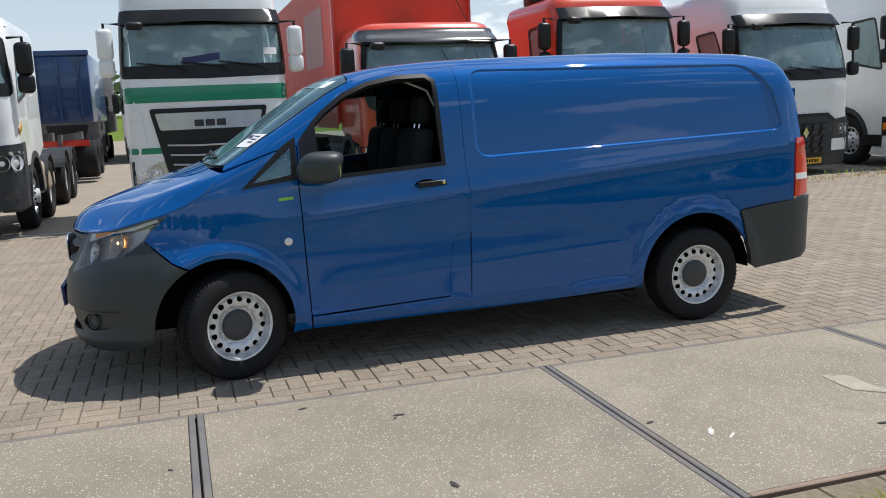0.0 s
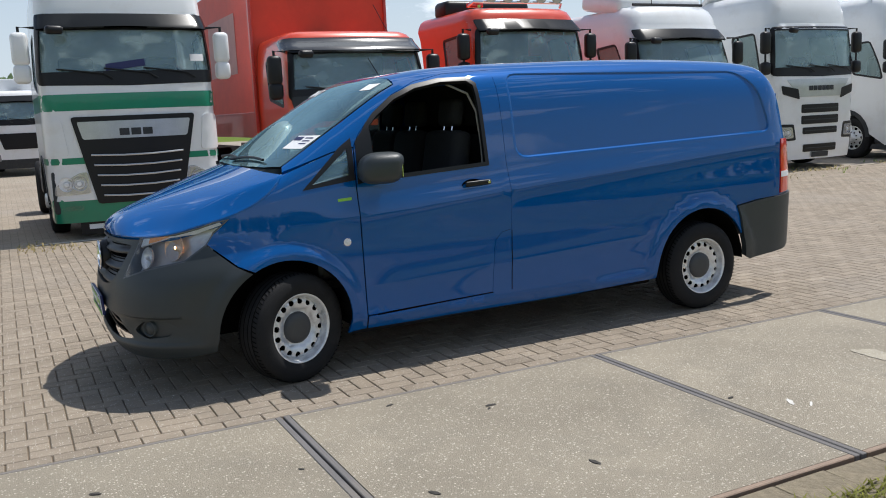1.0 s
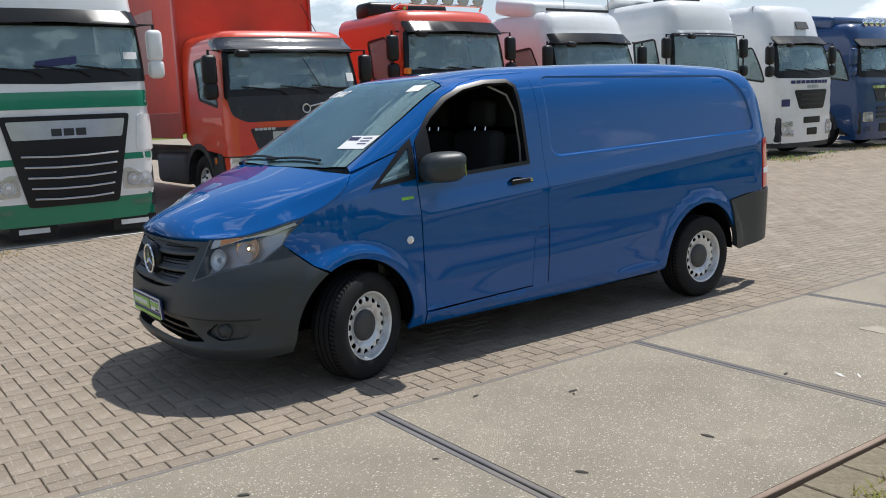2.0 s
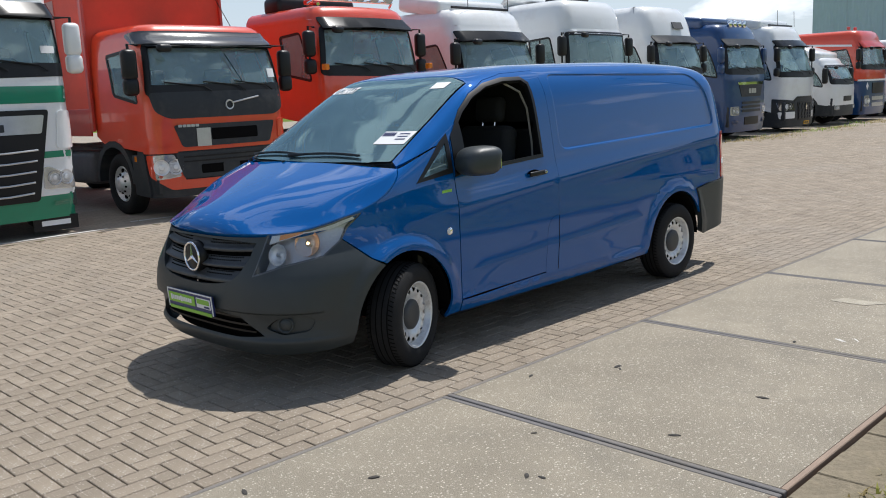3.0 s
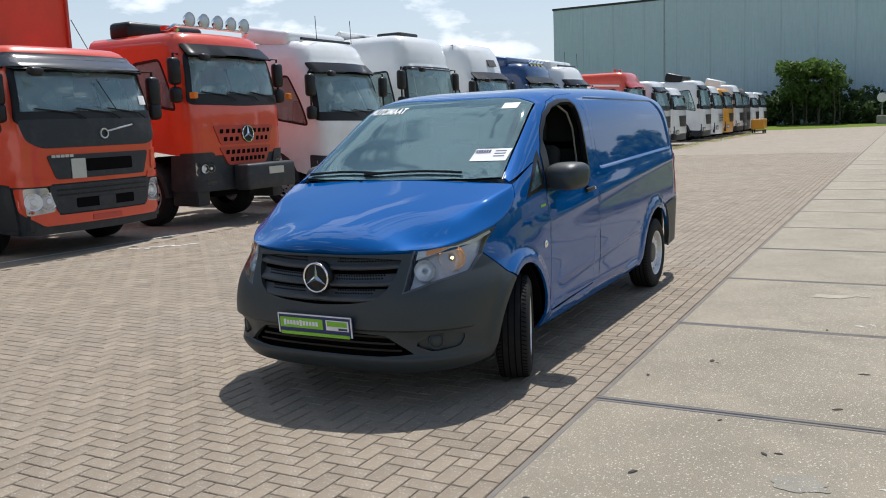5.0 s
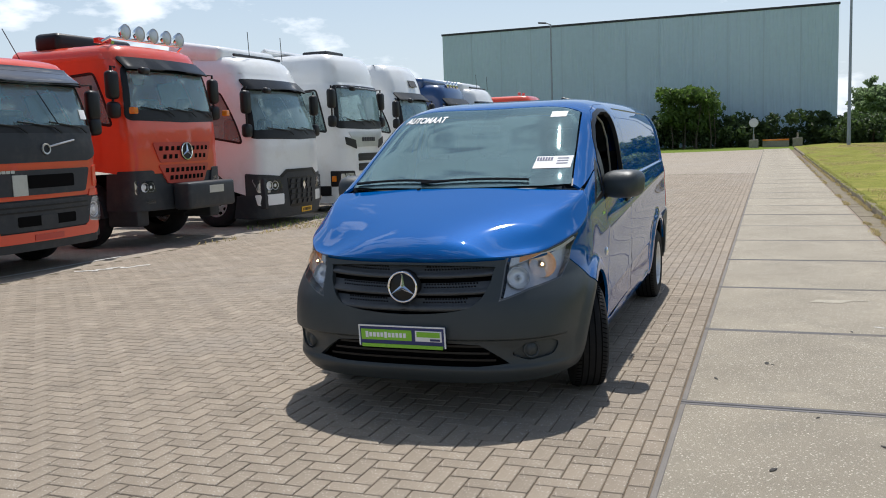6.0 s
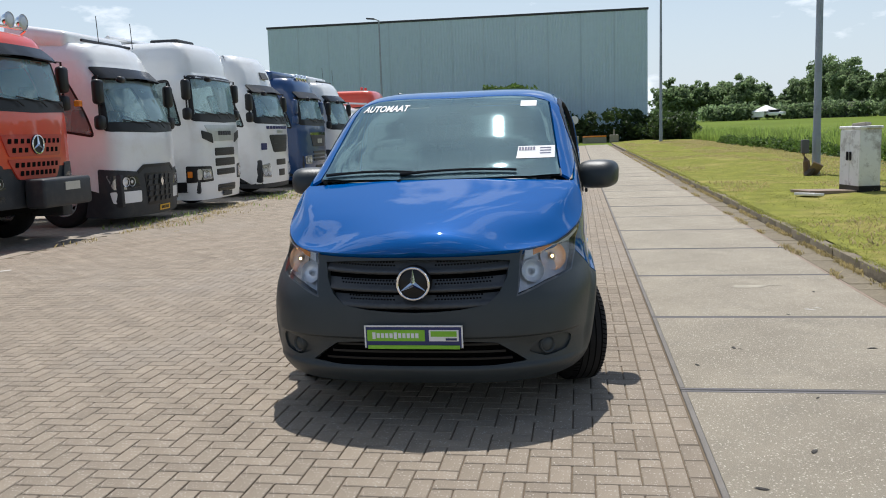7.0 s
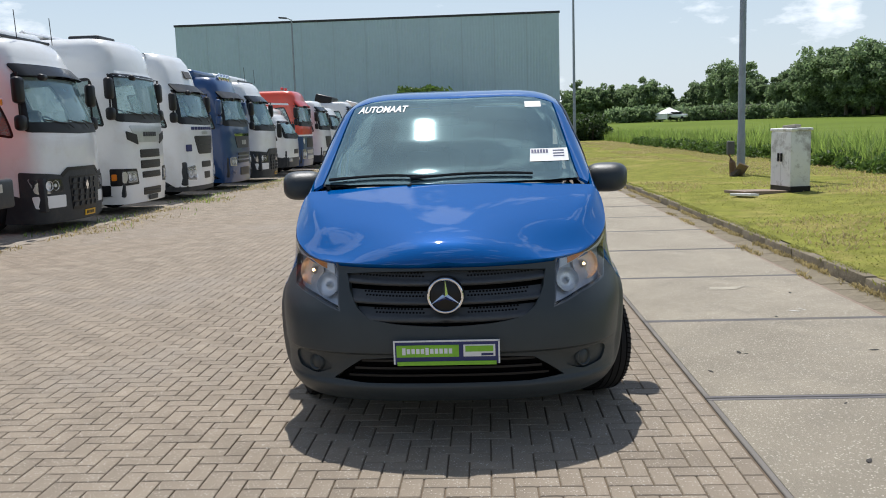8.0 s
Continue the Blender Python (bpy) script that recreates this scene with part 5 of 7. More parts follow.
def truck_wheel(parent, x, y, out, radius=0.5, double=False, rim=STEEL):
    key = (radius, double, rim.name)
    if key not in WHEEL_MESH:
        wd = 0.30 if not double else 0.60
        k = radius / 0.5
        b = lathe([(0.285 * k, -0.10), (0.31 * k, -0.135), (0.40 * k, -0.15), (0.47 * k, -0.138), (0.495 * k, -0.11), (0.5 * k, -0.06), (0.5 * k, wd - 0.2), (0.3 * k, wd - 0.15)], 36)
        t = part("tyre", b, RUBBER, parent, smooth=40)
        if double:
            prof = [(0.29 * k, -0.10), (0.28 * k, -0.02), (0.27 * k, 0.10), (0.15 * k, 0.12), (0.13 * k, 0.02), (0.10 * k, -0.02), (0.0, -0.02)]
        else:
            prof = [(0.29 * k, -0.11), (0.275 * k, -0.125), (0.265 * k, -0.10), (0.255 * k, -0.04), (0.20 * k, -0.06), (0.165 * k, -0.13), (0.12 * k, -0.145), (0.11 * k, -0.19), (0.05 * k, -0.2), (0.0, -0.2)]
        b = lathe(prof, 30)
        rm = part("wheel_rim", b, rim, t, smooth=35)
        b = bmesh.new()
        for q in range(10):
            a = 2 * math.pi * q / 10
            lathe([(0.0, -0.014), (0.036 * k, -0.012), (0.038 * k, 0.01)], 8, pose(0.225 * k * math.cos(a), -0.058 if not double else 0.105, 0.225 * k * math.sin(a)), b)
        for q in range(10):
            a = 2 * math.pi * (q + 0.5) / 10
            if not double:
                lathe([(0.0, -0.02), (0.016 * k, -0.018), (0.018 * k, 0.01)], 6, pose(0.145 * k * math.cos(a), -0.137, 0.145 * k * math.sin(a)), b)
        hl = part("rim_hole", b, VOID, t)
        hl["kind"] = "stuff"
        WHEEL_MESH[key] = (t.data, rm.data, hl.data)
    else:
        t = new("tyre", WHEEL_MESH[key][0])
        t.parent = parent
        for nm, me in zip(("wheel_rim", "rim_hole"), WHEEL_MESH[key][1:]):
            o = new(nm, me)
            o.parent = t
            if nm == "rim_hole":
                o["kind"] = "stuff"
    t.name = "wheel"
    t.matrix_basis = pose(x, y, radius, 0, 0, 90 if out else -90) @ pose(0, 0, 0, 0, 37 * x, 0)
    return t


def truck(x, label, paint, hw=1.22, z0=0.75, z1=2.95, top=3.1, cabin=2.25, ws=(1.95, 2.75), wsu=(1.20, 1.12), lean=0.16, bow=0.10, r=0.16, front=13.2, visor=None, lower=GREYTRIM, mirrors=BLACK, wheel_y=1.40, chassis=5.8, axle2=(5.2,), group=True, roof_back=None, dz=0.0, side_window=True, seats=True, radius=0.5, frame_mat=DULL, lower_z=0.28, lower_f=0.0, name="truck"):
    """A cab-over truck: shell with its openings, panes, cabin, bumper, wheels and chassis. Returns the thing and the surface for its details."""
    t = thing(name, label, "truck", pose(x, front, dz), "row of parked trucks")
    prof = [(0.2, 0.03), (0.6, 0.0), (ws[0] - 0.25, 0.0), (ws[0], 0.02), (ws[1], 0.02 + lean), (z1, 0.04 + lean * 1.35 + 0.04), (top + 0.1, 0.3 + lean)]
    wid = [(0.2, 0.985), (1.0, 1.0), (ws[0], 1.0), (ws[1], 0.975), (z1, 0.955), (top + 0.1, 0.93)]
    f = cab_surface(hw, r, bow, prof, wid)
    quarter = hw - r + r * math.pi / 2
    side = quarter + cabin
    zw0, zw1 = ws
    screen = quad((-wsu[0], zw0), (0, zw0 - 0.03), (wsu[0], zw0), (wsu[1], zw1), (-wsu[1], zw1), r=0.06)
    holes = [screen]
    wins = []
    if side_window:
        for s in (1, -1):
            o = quad((quarter + 0.16, zw0 - 0.12), (quarter + 0.92, zw0 + 0.02), (quarter + 0.92, zw1 - 0.10), (quarter + 0.30, zw1 - 0.06), r=0.06)
            wins.append(o if s > 0 else flip_u(o))
    arch = [(quarter + wheel_y - 0.25 + 0.64 * math.cos(radians(a)), 0.5 + 0.64 * math.sin(radians(a))) for a in range(168, 10, -14)]
    outline = [(-side, z1), (-side, z0 + 0.25)] + [(-u, z) for u, z in arch[::-1] if z > z0 + 0.02 and u < side - 0.02] + [(-quarter - 0.02, z0), (quarter + 0.02, z0)] + [(u, z) for u, z in arch if z > z0 + 0.02 and u < side - 0.02] + [(side, z0 + 0.25), (side, z1)]
    shell = part("cab", sheet(outline, f, 0.16, holes + wins, thick=0.05), paint, t, smooth=40)
    # roof
    bm = bmesh.new()
    us = [-side + 2 * side * k / 48 for k in range(49)]
    rings = []
    for k, (sc, zz) in enumerate(((1.0, z1), (0.985, z1 + 0.35 * (top - z1)), (0.94, z1 + 0.7 * (top - z1)), (0.86, z1 + 0.92 * (top - z1)), (0.6, top), (0.2, top + 0.015))):
        ring = []
        for u in us:
            p = f(u, z1)
            c = Vector((0, cabin * 0.55 + 0.3, 0))
            q = c + (p - c) * sc
            q.y = q.y + (lean * 0.9 * (zz - z1) if p.y < 1.0 else 0) if p.y < cabin else p.y
            ring.append(bm.verts.new((q.x, q.y, zz)))
        rings.append(ring)
    for a, b in zip(rings, rings[1:]):
        for k in range(48):
            bm.faces.new((a[k], a[k + 1], b[k + 1], b[k]))
    part("cab_roof", bm, paint, t, smooth=50)
    part("cab_rear_wall", box(2 * hw * 0.93, 0.05, z1 - z0 - 0.2, pose(0, cabin + 0.32, (z0 + z1) / 2 + 0.1)), CREAM if paint is WHITE else GREYTRIM, t)
    # panes
    part("windscreen", sheet(shrink(screen, -0.006), f, 0.2, thick=0.0, offset=-0.008), TEAL, t, "tinted cab windscreen", 40)
    part("screen_surround", sheet(shrink(screen, -0.05), f, 0.12, holes=[shrink(screen, 0.03)], thick=0.02, offset=0.006), BLACK, t)
    part("wiper_panel", sheet(quad((-wsu[0] + 0.02, zw0 - 0.02), (0, zw0 - 0.05), (wsu[0] - 0.02, zw0 - 0.02), (wsu[0] - 0.03, zw0 + 0.13), (-wsu[0] + 0.03, zw0 + 0.13), r=0.03), f, 0.12, thick=0.02, offset=0.008), BLACK, t)
    for c in (-0.62, 0.0, 0.55):
        part("wiper", tube([f(c + 0.38, zw0 + 0.02) + Vector((0, -0.05, 0)), f(c + 0.25, zw0 + 0.10) + Vector((0, -0.045, 0)), f(c - 0.35, zw0 + 0.17) + Vector((0, -0.03, 0))], 0.012, 5), BLACK, t)
    for o in wins:
        part("side_window", sheet(shrink(o, -0.006), f, 0.2, thick=0.0, offset=-0.01), TEAL, t)
        part("window_frame", sheet(shrink(o, -0.03), f, 0.12, holes=[shrink(o, 0.015)], thick=0.02, offset=0.004), BLACK, t)
    # cabin
    part("dashboard", box(2 * hw - 0.35, 0.5, 0.22, pose(0, 0.48 + bow, zw0 - 0.06), 0.06, 2), BLACK, t, smooth=40)
    part("cabin_floor", box(2 * hw - 0.2, cabin - 0.3, 0.06, pose(0, cabin / 2 + 0.25, zw0 - 0.75)), BLACK, t)
    part("bunk_wall", box(2 * hw - 0.25, 0.06, z1 - zw0 + 0.6, pose(0, cabin + 0.15, (z1 + zw0) / 2 - 0.3)), CREAM, t)
    for sx in (-0.62, 0.62):
        part("cab_seat", box(0.5, 0.16, 0.85, pose(sx, 1.25, zw0 - 0.02, 8), 0.07, 3), SEAT, t, smooth=40)
    ring = [(0.23 + 0.018 * math.cos(2 * math.pi * j / 6), 0.018 * math.sin(2 * math.pi * j / 6)) for j in range(6)]
    part("steering_wheel", lathe(ring, 20, pose(0.62, 0.80, zw0 + 0.12, -48), close=True), BLACK, t)
    if visor is not None:
        v = sheet(quad((-wsu[1] - 0.05, zw1 - 0.02), (0, zw1 + 0.01), (wsu[1] + 0.05, zw1 - 0.02), (wsu[1] + 0.02, zw1 + 0.20), (-wsu[1] - 0.02, zw1 + 0.20), r=0.04), lambda u, z: f(u, z) + Vector((0, -0.11 * (1 - (z - zw1) / 0.24), 0)), 0.12, thick=0.03, offset=0.01)
        bmesh.ops.recalc_face_normals(v, faces=v.faces)
        part("sun_visor", v, visor, t, smooth=40)
    # lower front
    g = lambda u, z: f(u, z) + Vector((0, lower_f, 0))
    low = part("bumper", sheet([(-quarter - 0.42, lower_z + 0.02), (-quarter, lower_z), (quarter, lower_z), (quarter + 0.42, lower_z + 0.02), (quarter + 0.36, z0 + 0.02), (-quarter - 0.36, z0 + 0.02)], g, 0.14, thick=0.06, offset=-0.012), lower, t, smooth=40)
    # chassis and wheels
    for sx in (-0.42, 0.42):
        part("frame_rail", box(0.09, chassis, 0.26, pose(sx, 0.5 + chassis / 2, 0.88)), frame_mat, t)
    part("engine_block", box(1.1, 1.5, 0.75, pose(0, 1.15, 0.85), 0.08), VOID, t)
    for sx in (-1, 1):
        truck_wheel(t, sx * (hw - 0.17), wheel_y, sx > 0, radius)
        for ay in axle2:
            truck_wheel(t, sx * (hw - 0.15), ay, sx > 0, radius, True)
        part("wheel_arch", sheet([(quarter + wheel_y - 0.25 + 0.60 * math.cos(radians(a)), 0.5 + 0.60 * math.sin(radians(a))) for a in range(178, 1, -16)] + [(quarter + wheel_y - 0.25 + 0.70 * math.cos(radians(a)), 0.5 + 0.70 * math.sin(radians(a))) for a in range(2, 179, 16)], (lambda u, z: f(u, z)) if sx > 0 else (lambda u, z: Vector((-f(u, z).x, f(u, z).y, f(u, z).z))), 0.15, thick=0.3, offset=0.015, flip=sx < 0), GREYTRIM, t)
        part("step_box", box(0.30, 0.62, 0.62, pose(sx * (hw - 0.19), 0.48, 0.68), 0.04), GREYTRIM, t, smooth=40)
        part("side_tank", box(0.55, 1.5, 0.55, pose(sx * (hw - 0.30), 3.15, 0.72), 0.10, 3), frame_mat, t, smooth=40)
    if mirrors is not None:
        for sx in (-1, 1):
            mx, my = sx * (hw + 0.17), 0.22 + lean * 0.5
            arm = part("mirror_arm", tube([(sx * hw * 0.97, my + 0.1, zw1 + 0.02), (mx, my, zw1 + 0.02), (mx, my, zw0 + 0.12)], 0.022, 6), BLACK, t)
            part("mirror", box(0.23, 0.17, 0.46, pose(mx, my, zw1 - 0.28), 0.07, 3), mirrors, t, smooth=50)
            part("mirror", box(0.23, 0.17, 0.27, pose(mx, my, zw0 + 0.12), 0.07, 3), mirrors, t, smooth=50)
    part("kerb_mirror", box(0.24, 0.13, 0.12, pose(-0.78 * hw, -0.16 + lean, zw1 - 0.05, 10, 0, 10), 0.05, 3), BLACK, t, smooth=50)
    return t, f, quarter


def patch(t, name, f, outline, mat, offset=0.012, thick=0.03, step=0.12, both=False, label="", holes=()):
    ob = None
    for o, hs in ((outline, holes),) + (((flip_u(outline), [flip_u(h) for h in holes]),) if both else ()):
        ob = part(name, sheet(o, f, step, hs, thick, offset), mat, t, label, 40)
    return ob


def headlamp(t, f, outline, both=True):
    for o in (outline, flip_u(outline)):
        h = part("headlamp", sheet(o, f, 0.1, thick=0.03, offset=0.014), LAMPGREY, t, "clear glass headlamp", 40)
        part("lamp_glass", sheet(shrink(o, 0.012), f, 0.1, thick=0.0, offset=0.022), LENS, h)
        us, zs = [p[0] for p in o], [p[1] for p in o]
        cu, cz = (min(us) + max(us)) / 2, (min(zs) + max(zs)) / 2
        rr = 0.33 * min(max(us) - min(us), max(zs) - min(zs))
        for d in (-0.45, 0.55):
            p = f(cu + d * rr * 1.6, cz)
            q = f(cu + d * rr * 1.6 + 0.01, cz) - p
            n = Vector((q.y, -q.x, 0)).normalized()
            part("reflector", lathe([(rr, -0.004), (rr * 0.8, 0.004), (rr * 0.4, 0.002), (rr * 0.3, -0.006), (0, -0.008)], 16, Matrix.Translation(p + n * 0.017) @ pose(0, 0, 0, 0, 0, math.degrees(math.atan2(-n.x, -n.y)) * -1)), LAMPBRIGHT, h)


def letter_bars(t, f, u0, u1, z0, z1, n, mat, offset=0.03, name="lettering"):
    w = (u1 - u0) / n
    for k in range(n):
        part(name, sheet(rect(u0 + k * w + w * 0.08, u0 + (k + 1) * w - w * 0.08, z0, z1, 0.01), f, 0.2, thick=0.004, offset=offset), mat, t)


# white cab with green stripes
t, f, q = truck(0.74, "white tractor truck with green stripes and black slatted grille", WHITE, z0=0.56, z1=3.2, top=3.95, ws=(2.24, 2.98), wsu=(1.22, 1.17), lean=0.10, visor=VISOR, lower=GREENC, mirrors=WHITE, front=13.25, lower_z=0.24)
patch(t, "stripe", f, [(-q - 2.0, 1.83), (q + 2.0, 1.83), (q + 2.0, 2.06), (-q - 2.0, 2.06)], GREENC, 0.004, 0.006)
patch(t, "stripe", f, [(0.62, 1.08), (q + 0.6, 1.08), (q + 0.6, 1.17), (0.60, 1.17)], GREENC, 0.004, 0.006, both=True)
patch(t, "grille", f, quad((-0.60, 0.50), (0.60, 0.50), (0.86, 1.74), (-0.86, 1.74), r=0.05), BLACK, 0.02, 0.04, label="black slatted grille")
patch(t, "badge_panel", f, quad((-0.72, 1.42), (0.72, 1.42), (0.78, 1.67), (-0.78, 1.67), r=0.03), SILVER, 0.035, 0.03)
letter_bars(t, f, -0.24, 0.24, 1.46, 1.56, 3, GREYTRIM, 0.042)
for k in range(5):
    z = 0.62 + 0.145 * k
    part("grille_slat", tube([f(-0.52 - 0.03 * k, z) + Vector((0, -0.05, 0)), f(-0.2, z - 0.02) + Vector((0, -0.06, 0)), f(0.2, z - 0.02) + Vector((0, -0.06, 0)), f(0.52 + 0.03 * k, z) + Vector((0, -0.05, 0))], 0.014, 6), SILVER, t)
patch(t, "corner_panel", f, quad((0.92, 1.2), (1.22, 1.2), (1.20, 1.72), (0.98, 1.72), r=0.06), WHITE, 0.02, 0.03, both=True)
headlamp(t, f, quad((0.68, 0.66), (1.16, 0.64), (1.14, 0.78), (0.80, 0.96), (0.70, 0.96)))
patch(t, "fog_lamp", f, rect(0.80, 1.08, 0.42, 0.49, 0.02), LENS, 0.02, 0.02, both=True)
for sx in (-0.5, 0.75):
    flap = part("mud_flap", box(0.62, 0.03, 0.20, pose(sx * 1.1, 0.15, 0.16)), BLACK, t)
    part("flap_mark", box(0.40, 0.006, 0.07, pose(sx * 1.1, 0.13, 0.17)), PAPER, t)
patch(t, "price_card", f, quad((-0.32, 2.37), (0.22, 2.44), (0.22, 2.54), (-0.32, 2.47), r=0.01), INK, 0.004, 0.004)
patch(t, "label_card", f, rect(0.88, 1.08, 2.5, 2.6, 0.01), PAPER, 0.004, 0.004)

# red rigid truck with curtain body
t, f, q = truck(4.33, "orange-red rigid truck with dark grey screen panel and red box body", RED, z0=1.02, z1=2.78, top=2.98, ws=(1.90, 2.62), wsu=(1.19, 1.10), lean=0.20, cabin=1.7, visor=VISOR, mirrors=BLACK, lower=GREYTRIM, lower_z=0.32, front=13.2, chassis=9.5, axle2=(6.9,))
patch(t, "screen_panel", f, quad((-1.14, 1.62), (-0.95, 1.52), (0.95, 1.52), (1.14, 1.62), (1.20, 1.92), (-1.20, 1.92), r=0.08), GREYTRIM, 0.012, 0.03)
part("round_badge", lathe([(0.055, -0.004), (0.075, -0.006), (0.08, 0.01)], 20, pose(0.05, -0.035, 1.70)), SILVER, t)
part("badge_bar", tube([f(0.10, 1.73) + Vector((0, -0.03, 0)), f(0.62, 1.82) + Vector((0, -0.03, 0))], 0.014, 6), SILVER, t)
patch(t, "visor_wing", lambda u, z: f(u, z) + Vector((0, -0.10 * smoothstep(2.84, 2.58, z), 0)), quad((-1.34, 2.64), (0, 2.60), (1.34, 2.64), (1.36, 2.80), (1.10, 2.84), (-1.10, 2.84), (-1.36, 2.80), r=0.05), SMOKE, 0.03, 0.05, 0.06, label="glossy smoked visor")
for sx in (-1, 1):
    patch(t, "corner_step", f, quad((sx * 1.30, 0.34), (sx * 1.78, 0.36), (sx * 1.80, 0.98), (sx * 1.40, 1.0), r=0.04)[:: sx], GREYTRIM, 0.02, 0.05, label="dark grey step panel")
    part("marker_lamp", box(0.03, 0.07, 0.09, pose(sx * 1.235, 0.72, 0.92), 0.01), AMBER, t)
patch(t, "red_sill", f, quad((0.86, 1.0), (1.42, 1.0), (1.42, 1.10), (0.90, 1.10), r=0.02), RED, 0.012, 0.03, both=True)
patch(t, "grab_panel", f, quad((-1.22, 1.13), (-0.96, 1.13), (-0.98, 1.44), (-1.20, 1.46), r=0.05), RED, 0.016, 0.03)
patch(t, "grab_panel", f, quad((0.98, 1.13), (1.24, 1.13), (1.22, 1.46), (1.0, 1.44), r=0.05), RED, 0.016, 0.03)
for z in (0.86, 0.93):
    patch(t, "grille_rib", f, rect(-0.80, 0.80, z - 0.012, z + 0.012, 0.01), BLACK, 0.03, 0.02)
part("aerial", tube([(1.0, 1.2, 2.95), (0.75, 1.3, 3.5)], 0.007, 5), BLACK, t)
part("screen_aerial", tube([f(0.35, 2.05) + Vector((0, -0.04, 0)), f(0.12, 2.5) + Vector((0, -0.05, 0))], 0.008, 5), BLACK, t)
patch(t, "upper_grille", f, quad((-0.78, 1.08), (0.80, 1.08), (0.92, 1.42), (-0.90, 1.42), r=0.05), GREYTRIM, 0.016, 0.04)
patch(t, "grille_mouth", f, rect(-0.30, 0.55, 1.17, 1.35, 0.03), VOID, 0.02, 0.01)
patch(t, "blank_plate", f, rect(-0.55, -0.32, 1.08, 1.36, 0.01), SILVER, 0.03, 0.01)
letter_bars(t, f, -0.84, -0.50, 1.385, 1.425, 5, SILVER, 0.03)
patch(t, "lower_grille", f, quad((-0.80, 0.60), (0.80, 0.60), (0.92, 1.0), (-0.92, 1.0), r=0.06), GREYTRIM, 0.022, 0.05)
patch(t, "grille_mouth", f, rect(-0.52, 0.52, 0.66, 0.80, 0.03), VOID, 0.026, 0.01)
patch(t, "tow_box", f, rect(-0.15, 0.15, 0.66, 0.80, 0.02), GREYTRIM, 0.034, 0.02)
patch(t, "red_corner", f, quad((0.72, 0.44), (1.0, 0.44), (1.30, 0.66), (1.36, 0.98), (0.94, 0.98), r=0.05), RED, 0.008, 0.03, both=True)
patch(t, "red_lip", f, rect(-0.85, 0.85, 0.44, 0.58, 0.03), RED, 0.010, 0.03)
headlamp(t, f, quad((0.84, 0.64), (1.20, 0.60), (1.22, 0.98), (0.93, 0.98)))
patch(t, "plate_mark", f, rect(-0.26, 0.26, 0.46, 0.54, 0.01), REDDARK, 0.02, 0.01)
patch(t, "label_card", f, rect(0.92, 1.06, 2.12, 2.26, 0.01), PAPER, 0.004, 0.004)
body = part("box_body", box(2.55, 8.2, 2.75, pose(0, 6.15, 2.75), 0.02), TARP, t, "red tarpaulin body")
for k in range(14):
    part("strap", box(0.012, 0.045, 0.34, pose(-1.285, 2.4 + 0.58 * k, 1.55)), REDDARK, t)
for sx in (-1, 1):
    part("body_post", box(0.05, 0.10, 2.8, pose(sx * 1.275, 2.04, 2.75), 0.01), REDDARK, t)
    part("lower_board", box(0.03, 8.1, 0.45, pose(sx * 1.28, 6.15, 1.50), 0.008), REDDARK, t)
part("body_mark", box(0.006, 2.2, 1.1, pose(-1.281, 4.2, 3.0)), shader("faded_white_print", (0.55, 0.30, 0.27), 0.6), t)

# red construction truck with roof lamps
t, f, q = truck(7.82, "red construction truck with roof lamp bar and slotted red grille", RED, hw=1.2, z0=1.24, z1=3.15, top=3.42, ws=(2.18, 2.98), wsu=(1.16, 1.06), lean=0.16, visor=VISOR, mirrors=BLACK, lower_z=0.62, cabin=1.9, front=13.45, radius=0.56, axle2=(5.4, 6.8), chassis=7.5)
part("air_deflector", box(1.9, 0.55, 0.34, pose(0, 2.0, 3.52), 0.10, 3), BLACK, t, smooth=40)
bar = part("lamp_bar", tube([(-1.0, 0.75, 3.45), (-0.95, 0.62, 3.52), (0.95, 0.62, 3.52), (1.0, 0.75, 3.45)], 0.025, 8), CHROME, t)
for k in range(5):
    lm = part("roof_lamp", lathe([(0.0, 0.10), (0.09, 0.07), (0.125, 0.0), (0.13, -0.02)], 20, pose(-0.62 + 0.36 * k, 0.58, 3.63)), CHROME, t, "round chrome roof lamp", 40)
    part("lamp_glass", lathe([(0.0, -0.03), (0.08, -0.026), (0.125, -0.012)], 20, pose(-0.62 + 0.36 * k, 0.58, 3.63)), SILVER, lm)
part("beacon", box(0.3, 0.14, 0.09, pose(-0.75, 0.95, 3.50), 0.02), TAILRED, t)
patch(t, "grille", f, quad((-0.66, 1.42), (0.66, 1.42), (0.80, 1.76), (-0.80, 1.76), r=0.05), REDDARK, 0.02, 0.04, label="red slotted upper grille")
patch(t, "grille", f, quad((-0.50, 1.06), (0.50, 1.06), (0.70, 1.38), (-0.70, 1.38), r=0.05), REDDARK, 0.02, 0.04, label="red slotted lower grille")
for row, (z, n, hwid) in enumerate(((1.66, 10, 0.70), (1.52, 9, 0.62), (1.29, 9, 0.58), (1.16, 8, 0.48))):
    for k in range(n):
        u = -hwid + 2 * hwid * (k + 0.5) / n
        if row < 2 and abs(u) < 0.16:
            continue
        part("grille_slot", sheet(quad((u - 0.045, z - 0.04), (u + 0.035, z - 0.04), (u + 0.045, z + 0.035), (u - 0.03, z + 0.035), r=0.01), f, 0.2, thick=0.004, offset=0.025), VOID, t)
part("round_badge", lathe([(0.0, -0.006), (0.12, -0.006), (0.145, -0.012), (0.155, 0.02)], 28, pose(0, -0.03, 1.60)), BLACK, t)
ring = [(0.145 + 0.012 * math.cos(2 * math.pi * j / 6), 0.012 * math.sin(2 * math.pi * j / 6)) for j in range(6)]
